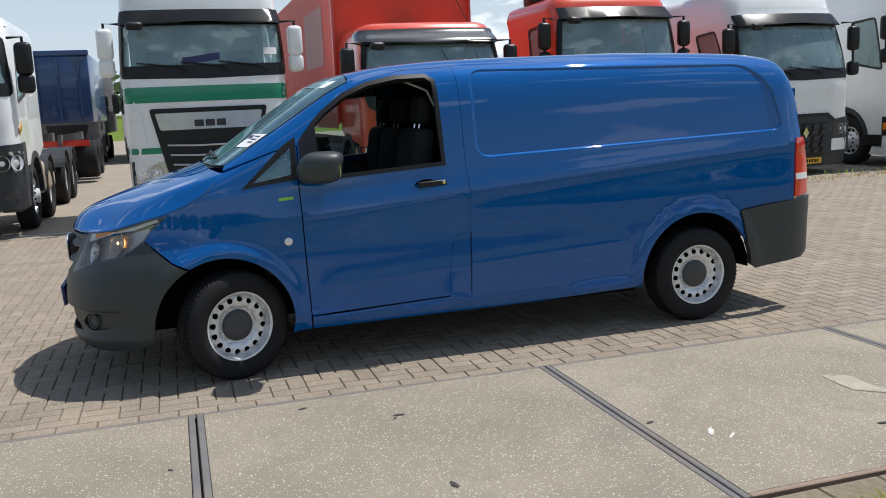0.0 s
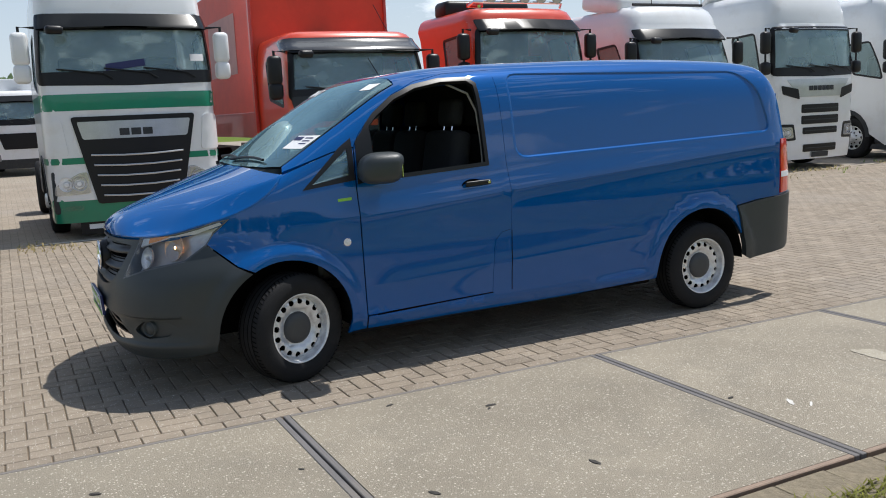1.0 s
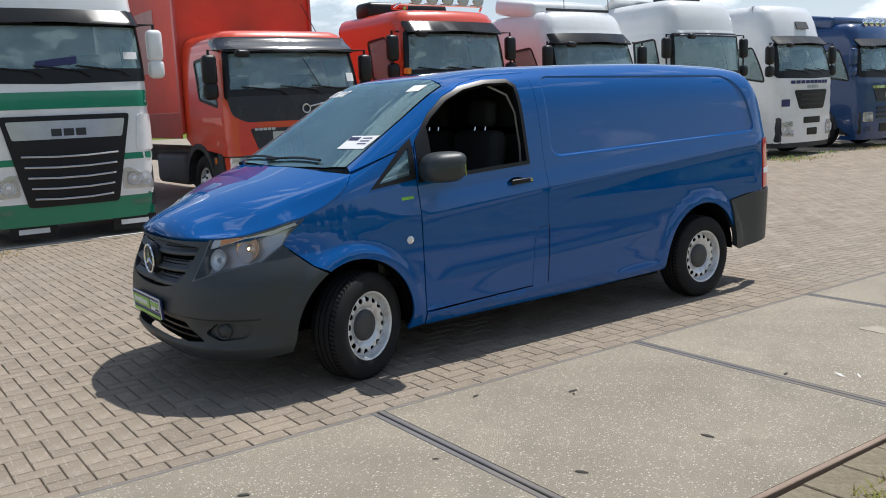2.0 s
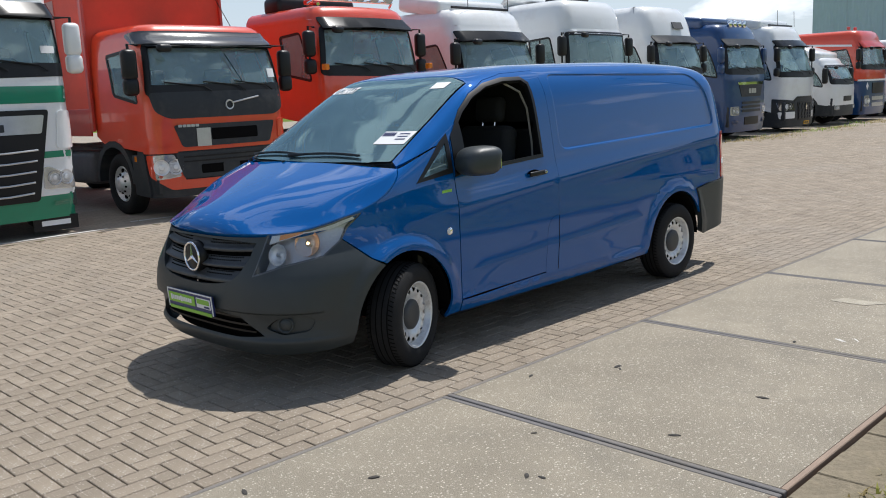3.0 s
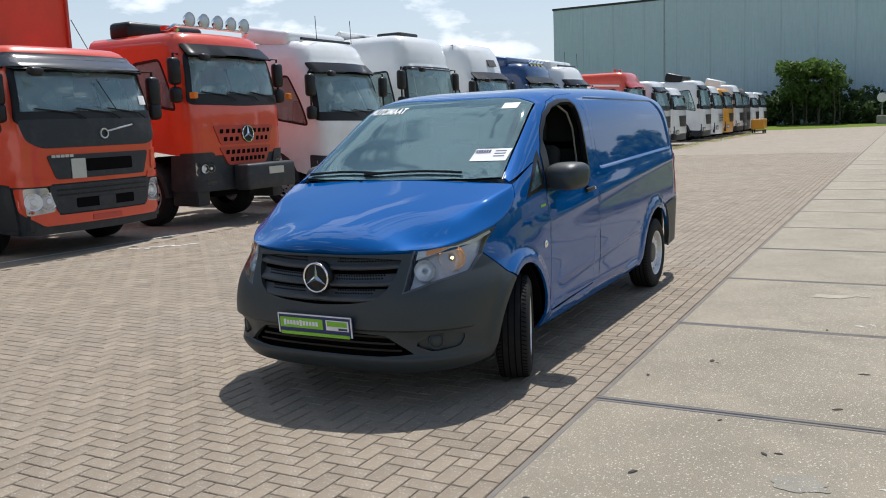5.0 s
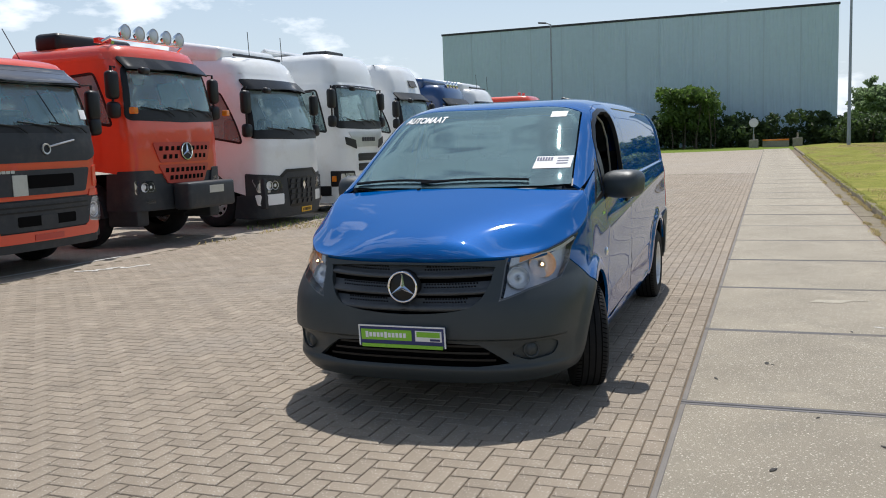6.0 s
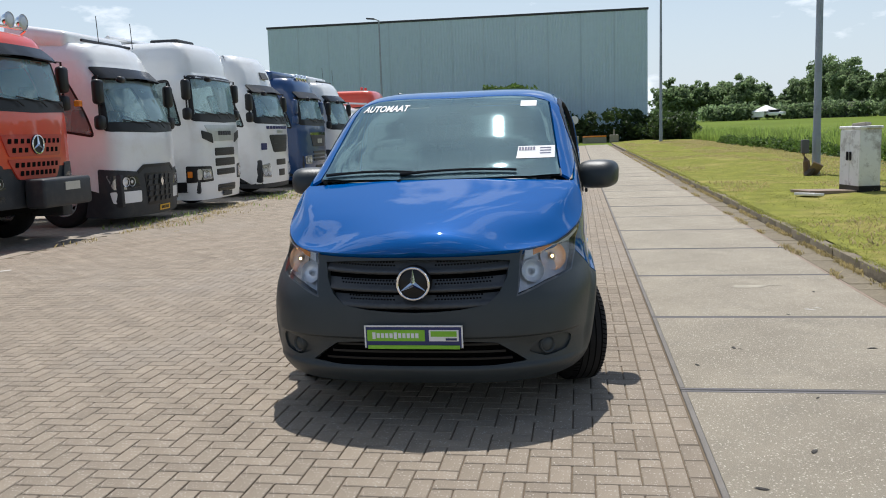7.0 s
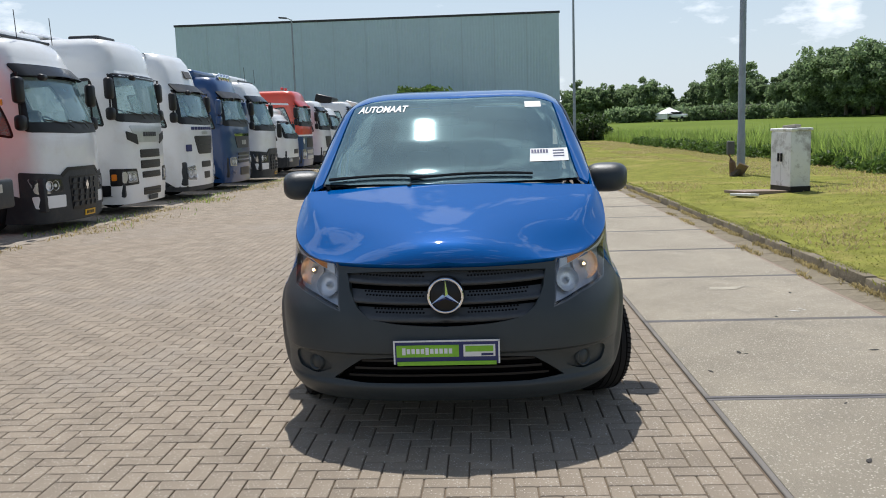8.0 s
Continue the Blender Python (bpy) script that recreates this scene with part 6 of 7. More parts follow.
part("badge_ring", lathe(ring, 28, pose(0, -0.045, 1.60), close=True), CHROME, t)
for k in range(3):
    a = radians(90 + 120 * k)
    part("badge_arm", tube([(0, -0.05, 1.60), (0.14 * math.cos(a), -0.045, 1.60 + 0.14 * math.sin(a))], 0.02, 4, radii=[0.026, 0.006]), CHROME, t)
patch(t, "corner_bumper", f, quad((0.62, 0.66), (1.36, 0.62), (1.42, 1.30), (0.82, 1.30), r=0.05), GREYTRIM, 0.02, 0.05, both=True)
headlamp(t, f, quad((0.78, 0.92), (1.16, 0.90), (1.16, 1.14), (0.84, 1.14)))
patch(t, "fog_lamp", f, rect(0.82, 1.02, 0.74, 0.82, 0.02), LENS, 0.03, 0.01, both=True)
part("front_bumper_beam", box(1.35, 0.35, 0.46, pose(0.25, -0.18, 0.83), 0.05, 3), GREYTRIM, t, "grey steel plough mount", 40)
part("beam_plate", box(0.42, 0.01, 0.13, pose(0.35, -0.36, 0.92)), SILVER, t)
for sx in (-1, 1):
    part("amber_marker", box(0.10, 0.12, 0.11, pose(sx * 1.28, -0.02, 2.28), 0.02), AMBER, t)
part("air_horn", tube([(-0.8, 0.7, 3.45), (-0.4, 1.3, 3.5)], 0.03, 8), CHROME, t)


def renault_like(x, label, front=13.2, top=3.5, paint=WHITE, dz=0.0, lamp_extra=False, deflector=True):
    t, f, q = truck(x, label, paint, z0=0.62, z1=3.12, top=top, ws=(1.84, 2.80), wsu=(1.24, 1.12), lean=0.30, bow=0.16, visor=VISOR, mirrors=BLACK, lower_z=0.16, front=front, dz=dz)
    patch(t, "lower_mask", f, quad((-1.44, 0.20), (1.44, 0.20), (1.44, 1.10), (0.72, 1.02), (0.55, 1.14), (-0.55, 1.14), (-0.72, 1.02), (-1.44, 1.10), r=0.05), GREYTRIM, 0.016, 0.05, label="grey plastic lower mask")
    patch(t, "mask_trim", f, quad((-0.74, 1.03), (-0.55, 1.15), (0.55, 1.15), (0.74, 1.03), (0.70, 0.98), (0.52, 1.09), (-0.52, 1.09), (-0.70, 0.98), r=0.01), BLACK, 0.024, 0.02)
    patch(t, "grille", f, quad((-0.46, 0.36), (0.46, 0.36), (0.54, 0.98), (-0.54, 0.98), r=0.05), BLACK, 0.024, 0.03)
    for r_ in range(5):
        for c in range(5):
            u = -0.42 + 0.21 * c + (0.0 if r_ % 2 else 0.03)
            part("grille_cell", sheet(quad((u - 0.07, 0.42 + 0.11 * r_), (u + 0.05, 0.42 + 0.11 * r_), (u + 0.08, 0.50 + 0.11 * r_), (u - 0.04, 0.50 + 0.11 * r_), r=0.015), f, 0.2, thick=0.02, offset=0.045), GREYTRIM, t)
    part("diamond_badge", sheet([(0.0, 0.70), (0.06, 0.80), (0.0, 0.90), (-0.06, 0.80)], f, 0.2, thick=0.01, offset=0.065), CHROME, t)
    headlamp(t, f, quad((0.66, 0.70), (1.22, 0.70), (1.30, 0.98), (0.74, 0.96)))
    patch(t, "lamp_lower", f, quad((0.66, 0.44), (1.22, 0.44), (1.26, 0.66), (0.66, 0.66), r=0.03), paint, 0.022, 0.03, both=True)
    patch(t, "plate", f, rect(-0.05, 0.42, 0.22, 0.33, 0.01), PLATEYEL, 0.03, 0.01)
    for c in range(6):
        part("plate_mark", sheet(rect(0.0 + 0.06 * c, 0.04 + 0.06 * c, 0.245, 0.305, 0.005), f, 0.2, thick=0.002, offset=0.034), BLACK, t)
    for sx in (-0.55, 0.75):
        part("antenna", tube([(sx, 0.75, top - 0.02), (sx + 0.02, 0.78, top + 0.5)], 0.008, 5), BLACK, t)
    part("roof_rail", tube([(-0.9, 0.9, top + 0.02), (0.9, 0.9, top + 0.02)], 0.03, 6), BLACK, t)
    if deflector:
        part("air_deflector", box(2.2, 1.3, 0.35, pose(0, 1.75, top + 0.12, 10), 0.12, 3), paint, t, smooth=50)
    part("horn_lamp", lathe([(0, -0.03), (0.05, -0.02), (0.06, 0.03)], 14, pose(-1.06, 0.95, top - 0.22, 0, 0, -60)), BLACK, t)
    return t, f, q


renault_like(11.4, "white tractor truck with grey lower mask and dark visor")

# white tractor with black louvres
def scania_like(x, label, front=13.2):
    t, f, q = truck(x, label, WHITE, z0=0.38, z1=3.1, top=3.82, ws=(2.05, 2.98), wsu=(1.20, 1.16), lean=0.08, bow=0.10, mirrors=BLACK, lower=WHITE, lower_z=0.22, front=front)
    patch(t, "badge_panel", f, quad((-0.62, 1.55), (0.62, 1.55), (0.95, 1.92), (-0.95, 1.92), r=0.05), SILVER, 0.01, 0.02)
    letter_bars(t, f, -0.38, 0.38, 1.68, 1.78, 6, GREYTRIM, 0.018)
    patch(t, "black_wing", f, quad((0.62, 1.50), (1.05, 1.62), (1.08, 1.80), (0.66, 1.72), r=0.03), BLACK, 0.016, 0.02, both=True)
    for z, h, w in ((1.30, 0.09, 0.56), (1.06, 0.09, 0.56), (0.83, 0.07, 0.52), (0.46, 0.08, 0.5)):
        patch(t, "louvre", f, rect(-w, w, z - h, z + h, 0.03), BLACK, 0.014, 0.03)
        patch(t, "louvre_blade", f, rect(-w + 0.04, w - 0.04, z - 0.01, z + 0.01, 0.008), GREYTRIM, 0.03, 0.02)
    patch(t, "lamp_frame", f, quad((0.70, 0.64), (1.42, 0.62), (1.42, 1.0), (0.76, 0.98), r=0.04), BLACK, 0.010, 0.03, both=True)
    headlamp(t, f, quad((0.76, 0.69), (1.20, 0.68), (1.20, 0.93), (0.80, 0.92)))
    patch(t, "marker", f, rect(1.28, 1.38, 0.74, 0.88, 0.02), AMBER, 0.02, 0.02, both=True)
    patch(t, "step_panel", f, rect(q + 0.1, q + 0.62, 0.42, 0.64, 0.03), BLACK, 0.02, 0.03, both=True)
    patch(t, "plate", f, rect(-0.25, 0.25, 0.26, 0.37, 0.01), GREYTRIM, 0.024, 0.01)
    part("roof_hatch", box(0.9, 0.7, 0.10, pose(0.1, 1.2, 3.88), 0.04), GREYTRIM, t)
    part("air_deflector", box(2.1, 0.10, 0.45, pose(0, 2.35, 3.85, 55), 0.03), WHITE, t)
    return t, f, q


scania_like(14.85, "tall white tractor truck with black louvres and silver badge panel")

# white tractor with arched roof and dark trapezium grille
t, f, q = truck(18.8, "white tractor truck with arched roof and small dark grille", WHITE, z0=0.34, z1=3.05, top=3.85, ws=(2.02, 2.82), wsu=(1.18, 1.06), lean=0.22, bow=0.14, visor=GREYTRIM, mirrors=BLACK, lower=GREYTRIM, lower_z=0.22)
patch(t, "grille", f, quad((-0.52, 1.18), (0.52, 1.18), (0.72, 1.66), (-0.72, 1.66), r=0.08), BLACK, 0.016, 0.03)
for z in (1.30, 1.42, 1.54):
    patch(t, "grille_slat", f, rect(-0.52, 0.52, z - 0.015, z + 0.015, 0.01), GREYTRIM, 0.03, 0.02)
letter_bars(t, f, -0.85, 0.75, 1.82, 1.90, 9, INK, 0.012)
letter_bars(t, f, -0.25, 0.25, 1.70, 1.78, 5, SILVER, 0.012)
patch(t, "number_mark", f, rect(-1.10, -0.86, 1.26, 1.44, 0.02), INK, 0.008, 0.006)
patch(t, "mouth", f, rect(-0.36, 0.36, 0.82, 0.98, 0.03), BLACK, 0.012, 0.02)
patch(t, "mouth", f, rect(-0.22, 0.22, 0.52, 0.70, 0.03), BLACK, 0.012, 0.02)
headlamp(t, f, quad((0.70, 0.50), (1.08, 0.52), (1.10, 0.86), (0.76, 0.90)))
part("roof_badge", box(0.5, 0.02, 0.2, pose(0.1, 0.42, 3.30, -25)), DULL, t)

# navy tractor with roof lamps
t, f, q = truck(22.6, "dark blue tractor truck with chrome roof lamp bar", NAVY, z0=0.32, z1=3.0, top=3.45, ws=(1.98, 2.78), wsu=(1.2, 1.1), lean=0.18, visor=GREYTRIM, mirrors=NAVY, lower=NAVY, lower_z=0.22)
patch(t, "badge_panel", f, quad((-0.62, 1.26), (0.62, 1.26), (0.78, 1.66), (-0.78, 1.66), r=0.04), GREYTRIM, 0.014, 0.03)
patch(t, "chrome_strip", f, quad((-0.80, 1.62), (0.80, 1.62), (0.84, 1.70), (-0.84, 1.70), r=0.02), CHROME, 0.022, 0.02)
letter_bars(t, f, -0.25, 0.25, 1.36, 1.50, 3, SILVER, 0.022)
for z in (0.84, 0.96, 1.08):
    patch(t, "grille_slat", f, rect(-0.6, 0.6, z - 0.035, z + 0.035, 0.02), GREYTRIM, 0.02, 0.03)
patch(t, "mouth", f, rect(-0.45, 0.45, 0.42, 0.66, 0.04), BLACK, 0.014, 0.02)
headlamp(t, f, quad((0.74, 0.72), (1.12, 0.72), (1.12, 0.98), (0.76, 0.98)))
patch(t, "fog_lamp", f, rect(0.78, 1.08, 0.46, 0.58, 0.03), LENS, 0.02, 0.01, both=True)
part("lamp_bar", tube([(-0.85, 0.72, 3.2), (-0.8, 0.55, 3.32), (0.8, 0.55, 3.32), (0.85, 0.72, 3.2)], 0.025, 8), CHROME, t)
for k in range(4):
    part("roof_lamp", lathe([(0.0, -0.02), (0.10, -0.015), (0.12, 0.0), (0.09, 0.08), (0, 0.1)], 18, pose(-0.45 + 0.3 * k, 0.5, 3.44)), CHROME, t, smooth=40)
part("air_deflector", box(2.2, 1.2, 0.35, pose(0, 1.7, 3.55, 8), 0.1, 3), NAVY, t, smooth=50)

renault_like(26.5, "white tractor truck with grey mask and round spotlight", deflector=True)

# small white truck
t, f, q = truck(30.3, "small white box truck with short cab", WHITE, hw=1.05, z0=0.72, z1=2.25, top=2.45, ws=(1.52, 2.12), wsu=(1.02, 0.94), lean=0.30, cabin=1.5, lower_z=0.34, radius=0.4, wheel_y=1.2)
patch(t, "grille", f, rect(-0.36, 0.36, 0.86, 1.04, 0.03), BLACK, 0.014, 0.02)
headlamp(t, f, quad((0.62, 0.56), (0.92, 0.56), (0.92, 0.72), (0.62, 0.72)))
part("box_body", box(2.2, 5.0, 2.1, pose(0, 4.6, 1.95), 0.03), WHITE, t)
part("air_deflector", box(1.8, 1.2, 0.5, pose(0, 1.35, 2.55, 18), 0.12, 3), WHITE, t, smooth=50)

# red and blue truck
t, f, q = truck(33.7, "red over blue tractor truck with cream stripe", RED, z0=1.55, z1=3.1, top=3.5, ws=(2.02, 2.82), wsu=(1.2, 1.12), lean=0.14, visor=REDDARK, lower=NAVY, lower_z=0.25, front=13.3)
patch(t, "blue_front", f, [(-q - 1.9, 0.4), (q + 1.9, 0.4), (q + 1.9, 1.52), (-q - 1.9, 1.52)], NAVY, 0.004, 0.03)
patch(t, "stripe", f, [(q + 0.05, 2.86), (q + 1.9, 2.98), (q + 1.9, 3.06), (q + 0.05, 2.94)], PAPER, 0.006, 0.006, both=True)
patch(t, "stripe", f, [(-q, 1.53), (q, 1.53), (q, 1.60), (-q, 1.60)], PAPER, 0.008, 0.006)
patch(t, "grille", f, rect(-0.6, 0.6, 1.05, 1.46, 0.05), BLACK, 0.02, 0.03)
for z in (0.62, 0.86):
    patch(t, "grille_slat", f, rect(-0.6, 0.6, z - 0.07, z + 0.07, 0.04), SILVER, 0.02, 0.03)
patch(t, "diamond_badge", f, [(-0.98, 1.2), (-0.90, 1.34), (-0.98, 1.48), (-1.06, 1.34)], PAPER, 0.02, 0.01)
headlamp(t, f, quad((0.80, 0.56), (1.12, 0.56), (1.12, 0.98), (0.84, 0.98)))
for sx in (-0.6, 0.1):
    part("beacon", lathe([(0.0, -0.0), (0.07, 0.02), (0.07, 0.12), (0, 0.14)], 12, pose(sx, 1.0, 3.66, -90)), TAILRED, t)

# plainer trucks at the far end of the row
far = [
    (37.9, "white day-cab truck with dark screen panel", WHITE, 2.95, 3.2, GREYTRIM),
    (41.2, "white low-roof truck with grey bumper", WHITE, 2.75, 2.95, GREYTRIM),
    (47.6, "white tractor truck with black air deflector", WHITE, 3.2, 3.45, GREYTRIM),
    (51.3, "white tractor truck with silver grille", WHITE, 2.95, 3.2, WHITE),
    (54.8, "yellow truck with dark screen", YELLOW, 2.9, 3.1, YELLOW),
    (58.6, "white truck with roof fairing and black bumper", WHITE, 3.1, 3.4, GREYTRIM),
    (61.5, "dark grey tractor truck in the row", DULL, 2.9, 3.2, GREYTRIM),
    (65.5, "white truck at the end of the row", WHITE, 2.75, 3.0, WHITE),
    (69.5, "white truck with low bumper", WHITE, 2.85, 3.0, GREYTRIM),
]
for k, (x, label, paint, z1, top, low) in enumerate(far):
    t, f, q = truck(x, label, paint, z0=0.6, z1=z1, top=top, ws=(1.85, z1 - 0.25), wsu=(1.2, 1.1), lean=0.2, lower=low, visor=VISOR if k % 2 == 0 else None)
    patch(t, "grille", f, quad((-0.6, 0.95), (0.6, 0.95), (0.75, 1.5), (-0.75, 1.5), r=0.05), BLACK if k != 3 else SILVER, 0.016, 0.03)
    for z in (1.1, 1.25, 1.4):
        patch(t, "grille_slat", f, rect(-0.58, 0.58, z - 0.02, z + 0.02, 0.01), GREYTRIM, 0.03, 0.02)
    headlamp(t, f, quad((0.72, 0.55), (1.12, 0.55), (1.12, 0.80), (0.74, 0.80)))
    if k in (2, 5):
        part("air_deflector", box(2.2, 1.0, 0.5, pose(0, 1.8, top + 0.15, 15), 0.1, 3), BLACK if k == 2 else WHITE, t, smooth=50)

# white tipper chassis beside the striped truck, and a navy body behind
t, f, q = truck(-3.12, "white heavy truck with grey bumper and tan four-axle chassis", WHITE, hw=1.22, z0=0.98, z1=3.0, top=3.2, ws=(2.05, 2.8), wsu=(1.2, 1.1), lean=0.22, lower=GREYTRIM, mirrors=BLACK, axle2=(3.1, 5.6, 6.9), chassis=7.6, frame_mat=TAN, lower_z=0.40, front=13.0)
patch(t, "corner_bumper", f, quad((0.5, 0.42), (1.55, 0.42), (1.60, 1.36), (0.62, 1.30), r=0.06), GREYTRIM, 0.02, 0.05, both=True)
patch(t, "grille", f, quad((-0.5, 0.8), (0.5, 0.8), (0.75, 1.5), (-0.75, 1.5), r=0.05), BLACK, 0.016, 0.03)
headlamp(t, f, quad((0.78, 0.92), (1.30, 0.90), (1.34, 1.24), (0.86, 1.22)))
patch(t, "fog_lamp", f, rect(0.9, 1.15, 0.56, 0.68, 0.03), LENS, 0.026, 0.01, both=True)
patch(t, "corner_stripe", f, quad((1.30, 1.46), (q + 0.2, 1.52), (q + 0.2, 1.64), (1.30, 1.54), r=0.01), AMBER, 0.006, 0.006, both=True)
for y in (3.1, 5.6, 6.9):
    for sx in (-1, 1):
        bm = bmesh.new()
        rims = [[bm.verts.new((sx * xx, y + rad * math.cos(radians(a)), 0.5 + rad * math.sin(radians(a)))) for xx, rad in ((0.78, 0.57), (1.24, 0.57), (1.24, 0.60), (0.78, 0.60))] for a in range(25, 156, 10)]
        for a, b in zip(rims, rims[1:]):
            for i in range(4):
                bm.faces.new((a[i], a[(i + 1) % 4], b[(i + 1) % 4], b[i]))
        bmesh.ops.recalc_face_normals(bm, faces=bm.faces)
        part("mud_wing", bm, GREYTRIM, t)
rear = thing("tipper_truck", "navy blue tipper truck parked in the back row", "truck", pose(-2.95, 24.0, 0.12), "back row of trucks")
part("tipper_body", box(2.5, 5.0, 1.75, pose(0, 2.5, 2.35), 0.05), NAVY, rear, "navy steel body", 40)
part("body_rim", box(2.56, 0.12, 0.14, pose(0, -0.02, 3.22), 0.03), NAVY, rear)
for k in range(5):
    part("body_rib", box(0.06, 0.08, 1.6, pose(-1.0 + 0.5 * k, -0.03, 2.3), 0.01), NAVY, rear)
for sx in (-0.42, 0.42):
    part("frame_rail", box(0.09, 6.0, 0.26, pose(sx, 2.5, 1.05)), DULL, rear)
part("tail_light_bar", box(2.2, 0.08, 0.16, pose(0, -0.2, 0.95)), TAILRED, rear)
for sx in (-1, 1):
    for y in (0.9, 2.3):
        truck_wheel(rear, sx * 1.05, y, sx > 0, 0.5, True)


# plain trucks of the back row
for x, y, label, paint, body in ((-6.6, 33.0, "white box truck in the back row", WHITE, WHITE), (-0.3, 34.0, "white box truck parked in the back row", WHITE, WHITE), (-3.5, 35.0, "dark grey truck in the back row", DULL, DULL)):
    t, f, q = truck(x, label, paint, z0=0.6, z1=2.8, top=3.0, front=y, ws=(1.85, 2.6), lean=0.2, visor=VISOR)
    patch(t, "grille", f, quad((-0.6, 0.95), (0.6, 0.95), (0.75, 1.5), (-0.75, 1.5), r=0.05), BLACK, 0.016, 0.03)
    headlamp(t, f, quad((0.72, 0.55), (1.12, 0.55), (1.12, 0.80), (0.74, 0.80)))
    part("box_body", box(2.5, 7.0, 2.4, pose(0, 6.0, 2.3), 0.03), body, t)


# ---- greenery and street furniture ----
LEAF = leafy("hedge_leaves", (0.06, 0.10, 0.03), 0.6, vary=0.3, scale=1.0, island=0.35)
LEAFLIGHT = leafy("light_green_leaves", (0.10, 0.17, 0.035), 0.6, vary=0.3, scale=1.0, island=0.35)
# Far leaves: air haze put into the colour, paler than the near leaves.
LEAFHAZED = leafy("hazed_tree_leaves", (0.225, 0.305, 0.15), 0.7, through=0.6, vary=0.3, scale=0.2, island=0.35)
REED = leafy("green_reeds", (0.24, 0.335, 0.075), 0.6, through=0.6, vary=0.25, scale=0.7, island=0.35)
STRAW = leafy("dry_straw_grass", (0.42, 0.34, 0.16), 0.8, vary=0.25, scale=2.0, island=0.3)
BLADE = leafy("grass_blades", (0.30, 0.305, 0.07), 0.7, through=0.6, vary=0.3, scale=1.5, island=0.4)
BARK = shader("tree_bark", (0.10, 0.08, 0.06), 0.9, vary=0.3, bump=0.5, bump_scale=20.0)
rng = np.random.default_rng(7)


def stuff(name, verts, faces, material, label, category, smooth=False):
    me = bpy.data.meshes.new(name)
    me.from_pydata([tuple(v) for v in verts], [], [tuple(f) for f in faces])
    me.materials.append(material)
    return tagged(new(name, me), label, category, kind="stuff")


def blades(places, heights, width, lean=0.35):
    """Bent grass blades, two segments each."""
    n = len(places)
    a = rng.uniform(0, 2 * np.pi, n)
    side = np.stack([np.cos(a), np.sin(a), np.zeros(n)], 1)
    fwd = np.stack([-np.sin(a), np.cos(a), np.zeros(n)], 1)
    h = np.asarray(heights)[:, None]
    w = width * rng.uniform(0.7, 1.3, n)[:, None]
    bend = lean * rng.uniform(0.2, 1.3, n)[:, None]
    up = np.array([[0, 0, 1.0]])
    p = np.asarray(places)
    v = np.stack([p - side * w, p + side * w, p + up * h * 0.6 + fwd * h * bend * 0.35 + side * w * 0.8, p + up * h * 0.6 + fwd * h * bend * 0.35 - side * w * 0.8, p + up * h + fwd * h * bend], 1).reshape(-1, 3)
    k = np.arange(n)[:, None] * 5
    quads = (k + np.array([[0, 1, 2, 3]])).tolist()
    tris = (k + np.array([[3, 2, 4]])).tolist()
    return v, quads + tris


def leaves(points, size):
    """Small leaves turned every way at the points."""
    n = len(points)
    d = rng.normal(size=(n, 3))
    d /= np.linalg.norm(d, axis=1)[:, None]
    e = np.cross(d, rng.normal(size=(n, 3)))
    e /= np.linalg.norm(e, axis=1)[:, None]
    s = np.asarray(size) * rng.uniform(0.6, 1.4, n)
    s = s[:, None]
    p = np.asarray(points)
    c = np.cross(d, e) * s * 0.25
    v = np.stack([p - d * s, p - e * s * 0.55 + c, p + d * s, p + e * s * 0.55 + c], 1).reshape(-1, 3)
    k = np.arange(n)[:, None] * 4
    return v, (k + np.array([[0, 1, 2, 3]])).tolist()


def clumps(centres, radii, per, flat=0.8):
    """Points in the shells of many small clumps."""
    out = []
    for c, r in zip(centres, radii):
        d = rng.normal(size=(per, 3))
        d /= np.linalg.norm(d, axis=1)[:, None]
        out.append(np.asarray(c) + d * r * rng.uniform(0.55, 1.05, per)[:, None] * np.array([1, 1, flat]))
    return np.concatenate(out)


# mown verge: blades, straw and weeds along the kerb
n = 80000
px, py = rng.uniform(1.5, 60, n) ** 1.0, rng.uniform(-6.3, 1.84, n)
px = 1.0 + (px - 1.5) ** 1.35 / 58.5**0.35
keep = np.array([noise.noise((x * 0.35, y * 0.5, 3.0)) > -0.25 for x, y in zip(px, py)])
px, py = px[keep], py[keep]
pz = np.array([verge_height(x, y) for x, y in zip(px, py)])
v, f = blades(np.stack([px, py, pz - 0.005], 1), rng.uniform(0.008, 0.026, len(px)), 0.008, 2.4)
stuff("verge_grass", v, f, BLADE, "short mown grass on the verge", "grass")
n = 60000
px, py = rng.uniform(1.5, 70, n), rng.uniform(-5.8, 1.7, n)
keep = np.array([noise.noise((x * 0.22, y * 0.6, 9.0)) + 0.34 * smoothstep(-0.2, -1.8, y) + 0.55 * smoothstep(-2.2, -3.6, y) + 0.12 * smoothstep(1.0, 1.7, y) > 0.24 for x, y in zip(px, py)])
px, py = px[keep], py[keep]
pz = np.array([verge_height(x, y) for x, y in zip(px, py)])
v, f = blades(np.stack([px, py, pz], 1), rng.uniform(0.02, 0.06, len(px)), 0.008, 2.2)
stuff("straw", v, f, STRAW, "dry cut grass lying on the verge", "straw")
n = 30000
px = rng.uniform(-3, 50, n)
py = np.where(rng.random(n) < 0.6, 2.02, 2.31) + rng.normal(0, 0.03, n)
keep = np.array([noise.noise((x * 0.9, y * 3, 1.0)) > (-0.12 if y < 2.15 else 0.12 if x > 4 else 9) for x, y in zip(px, py)])
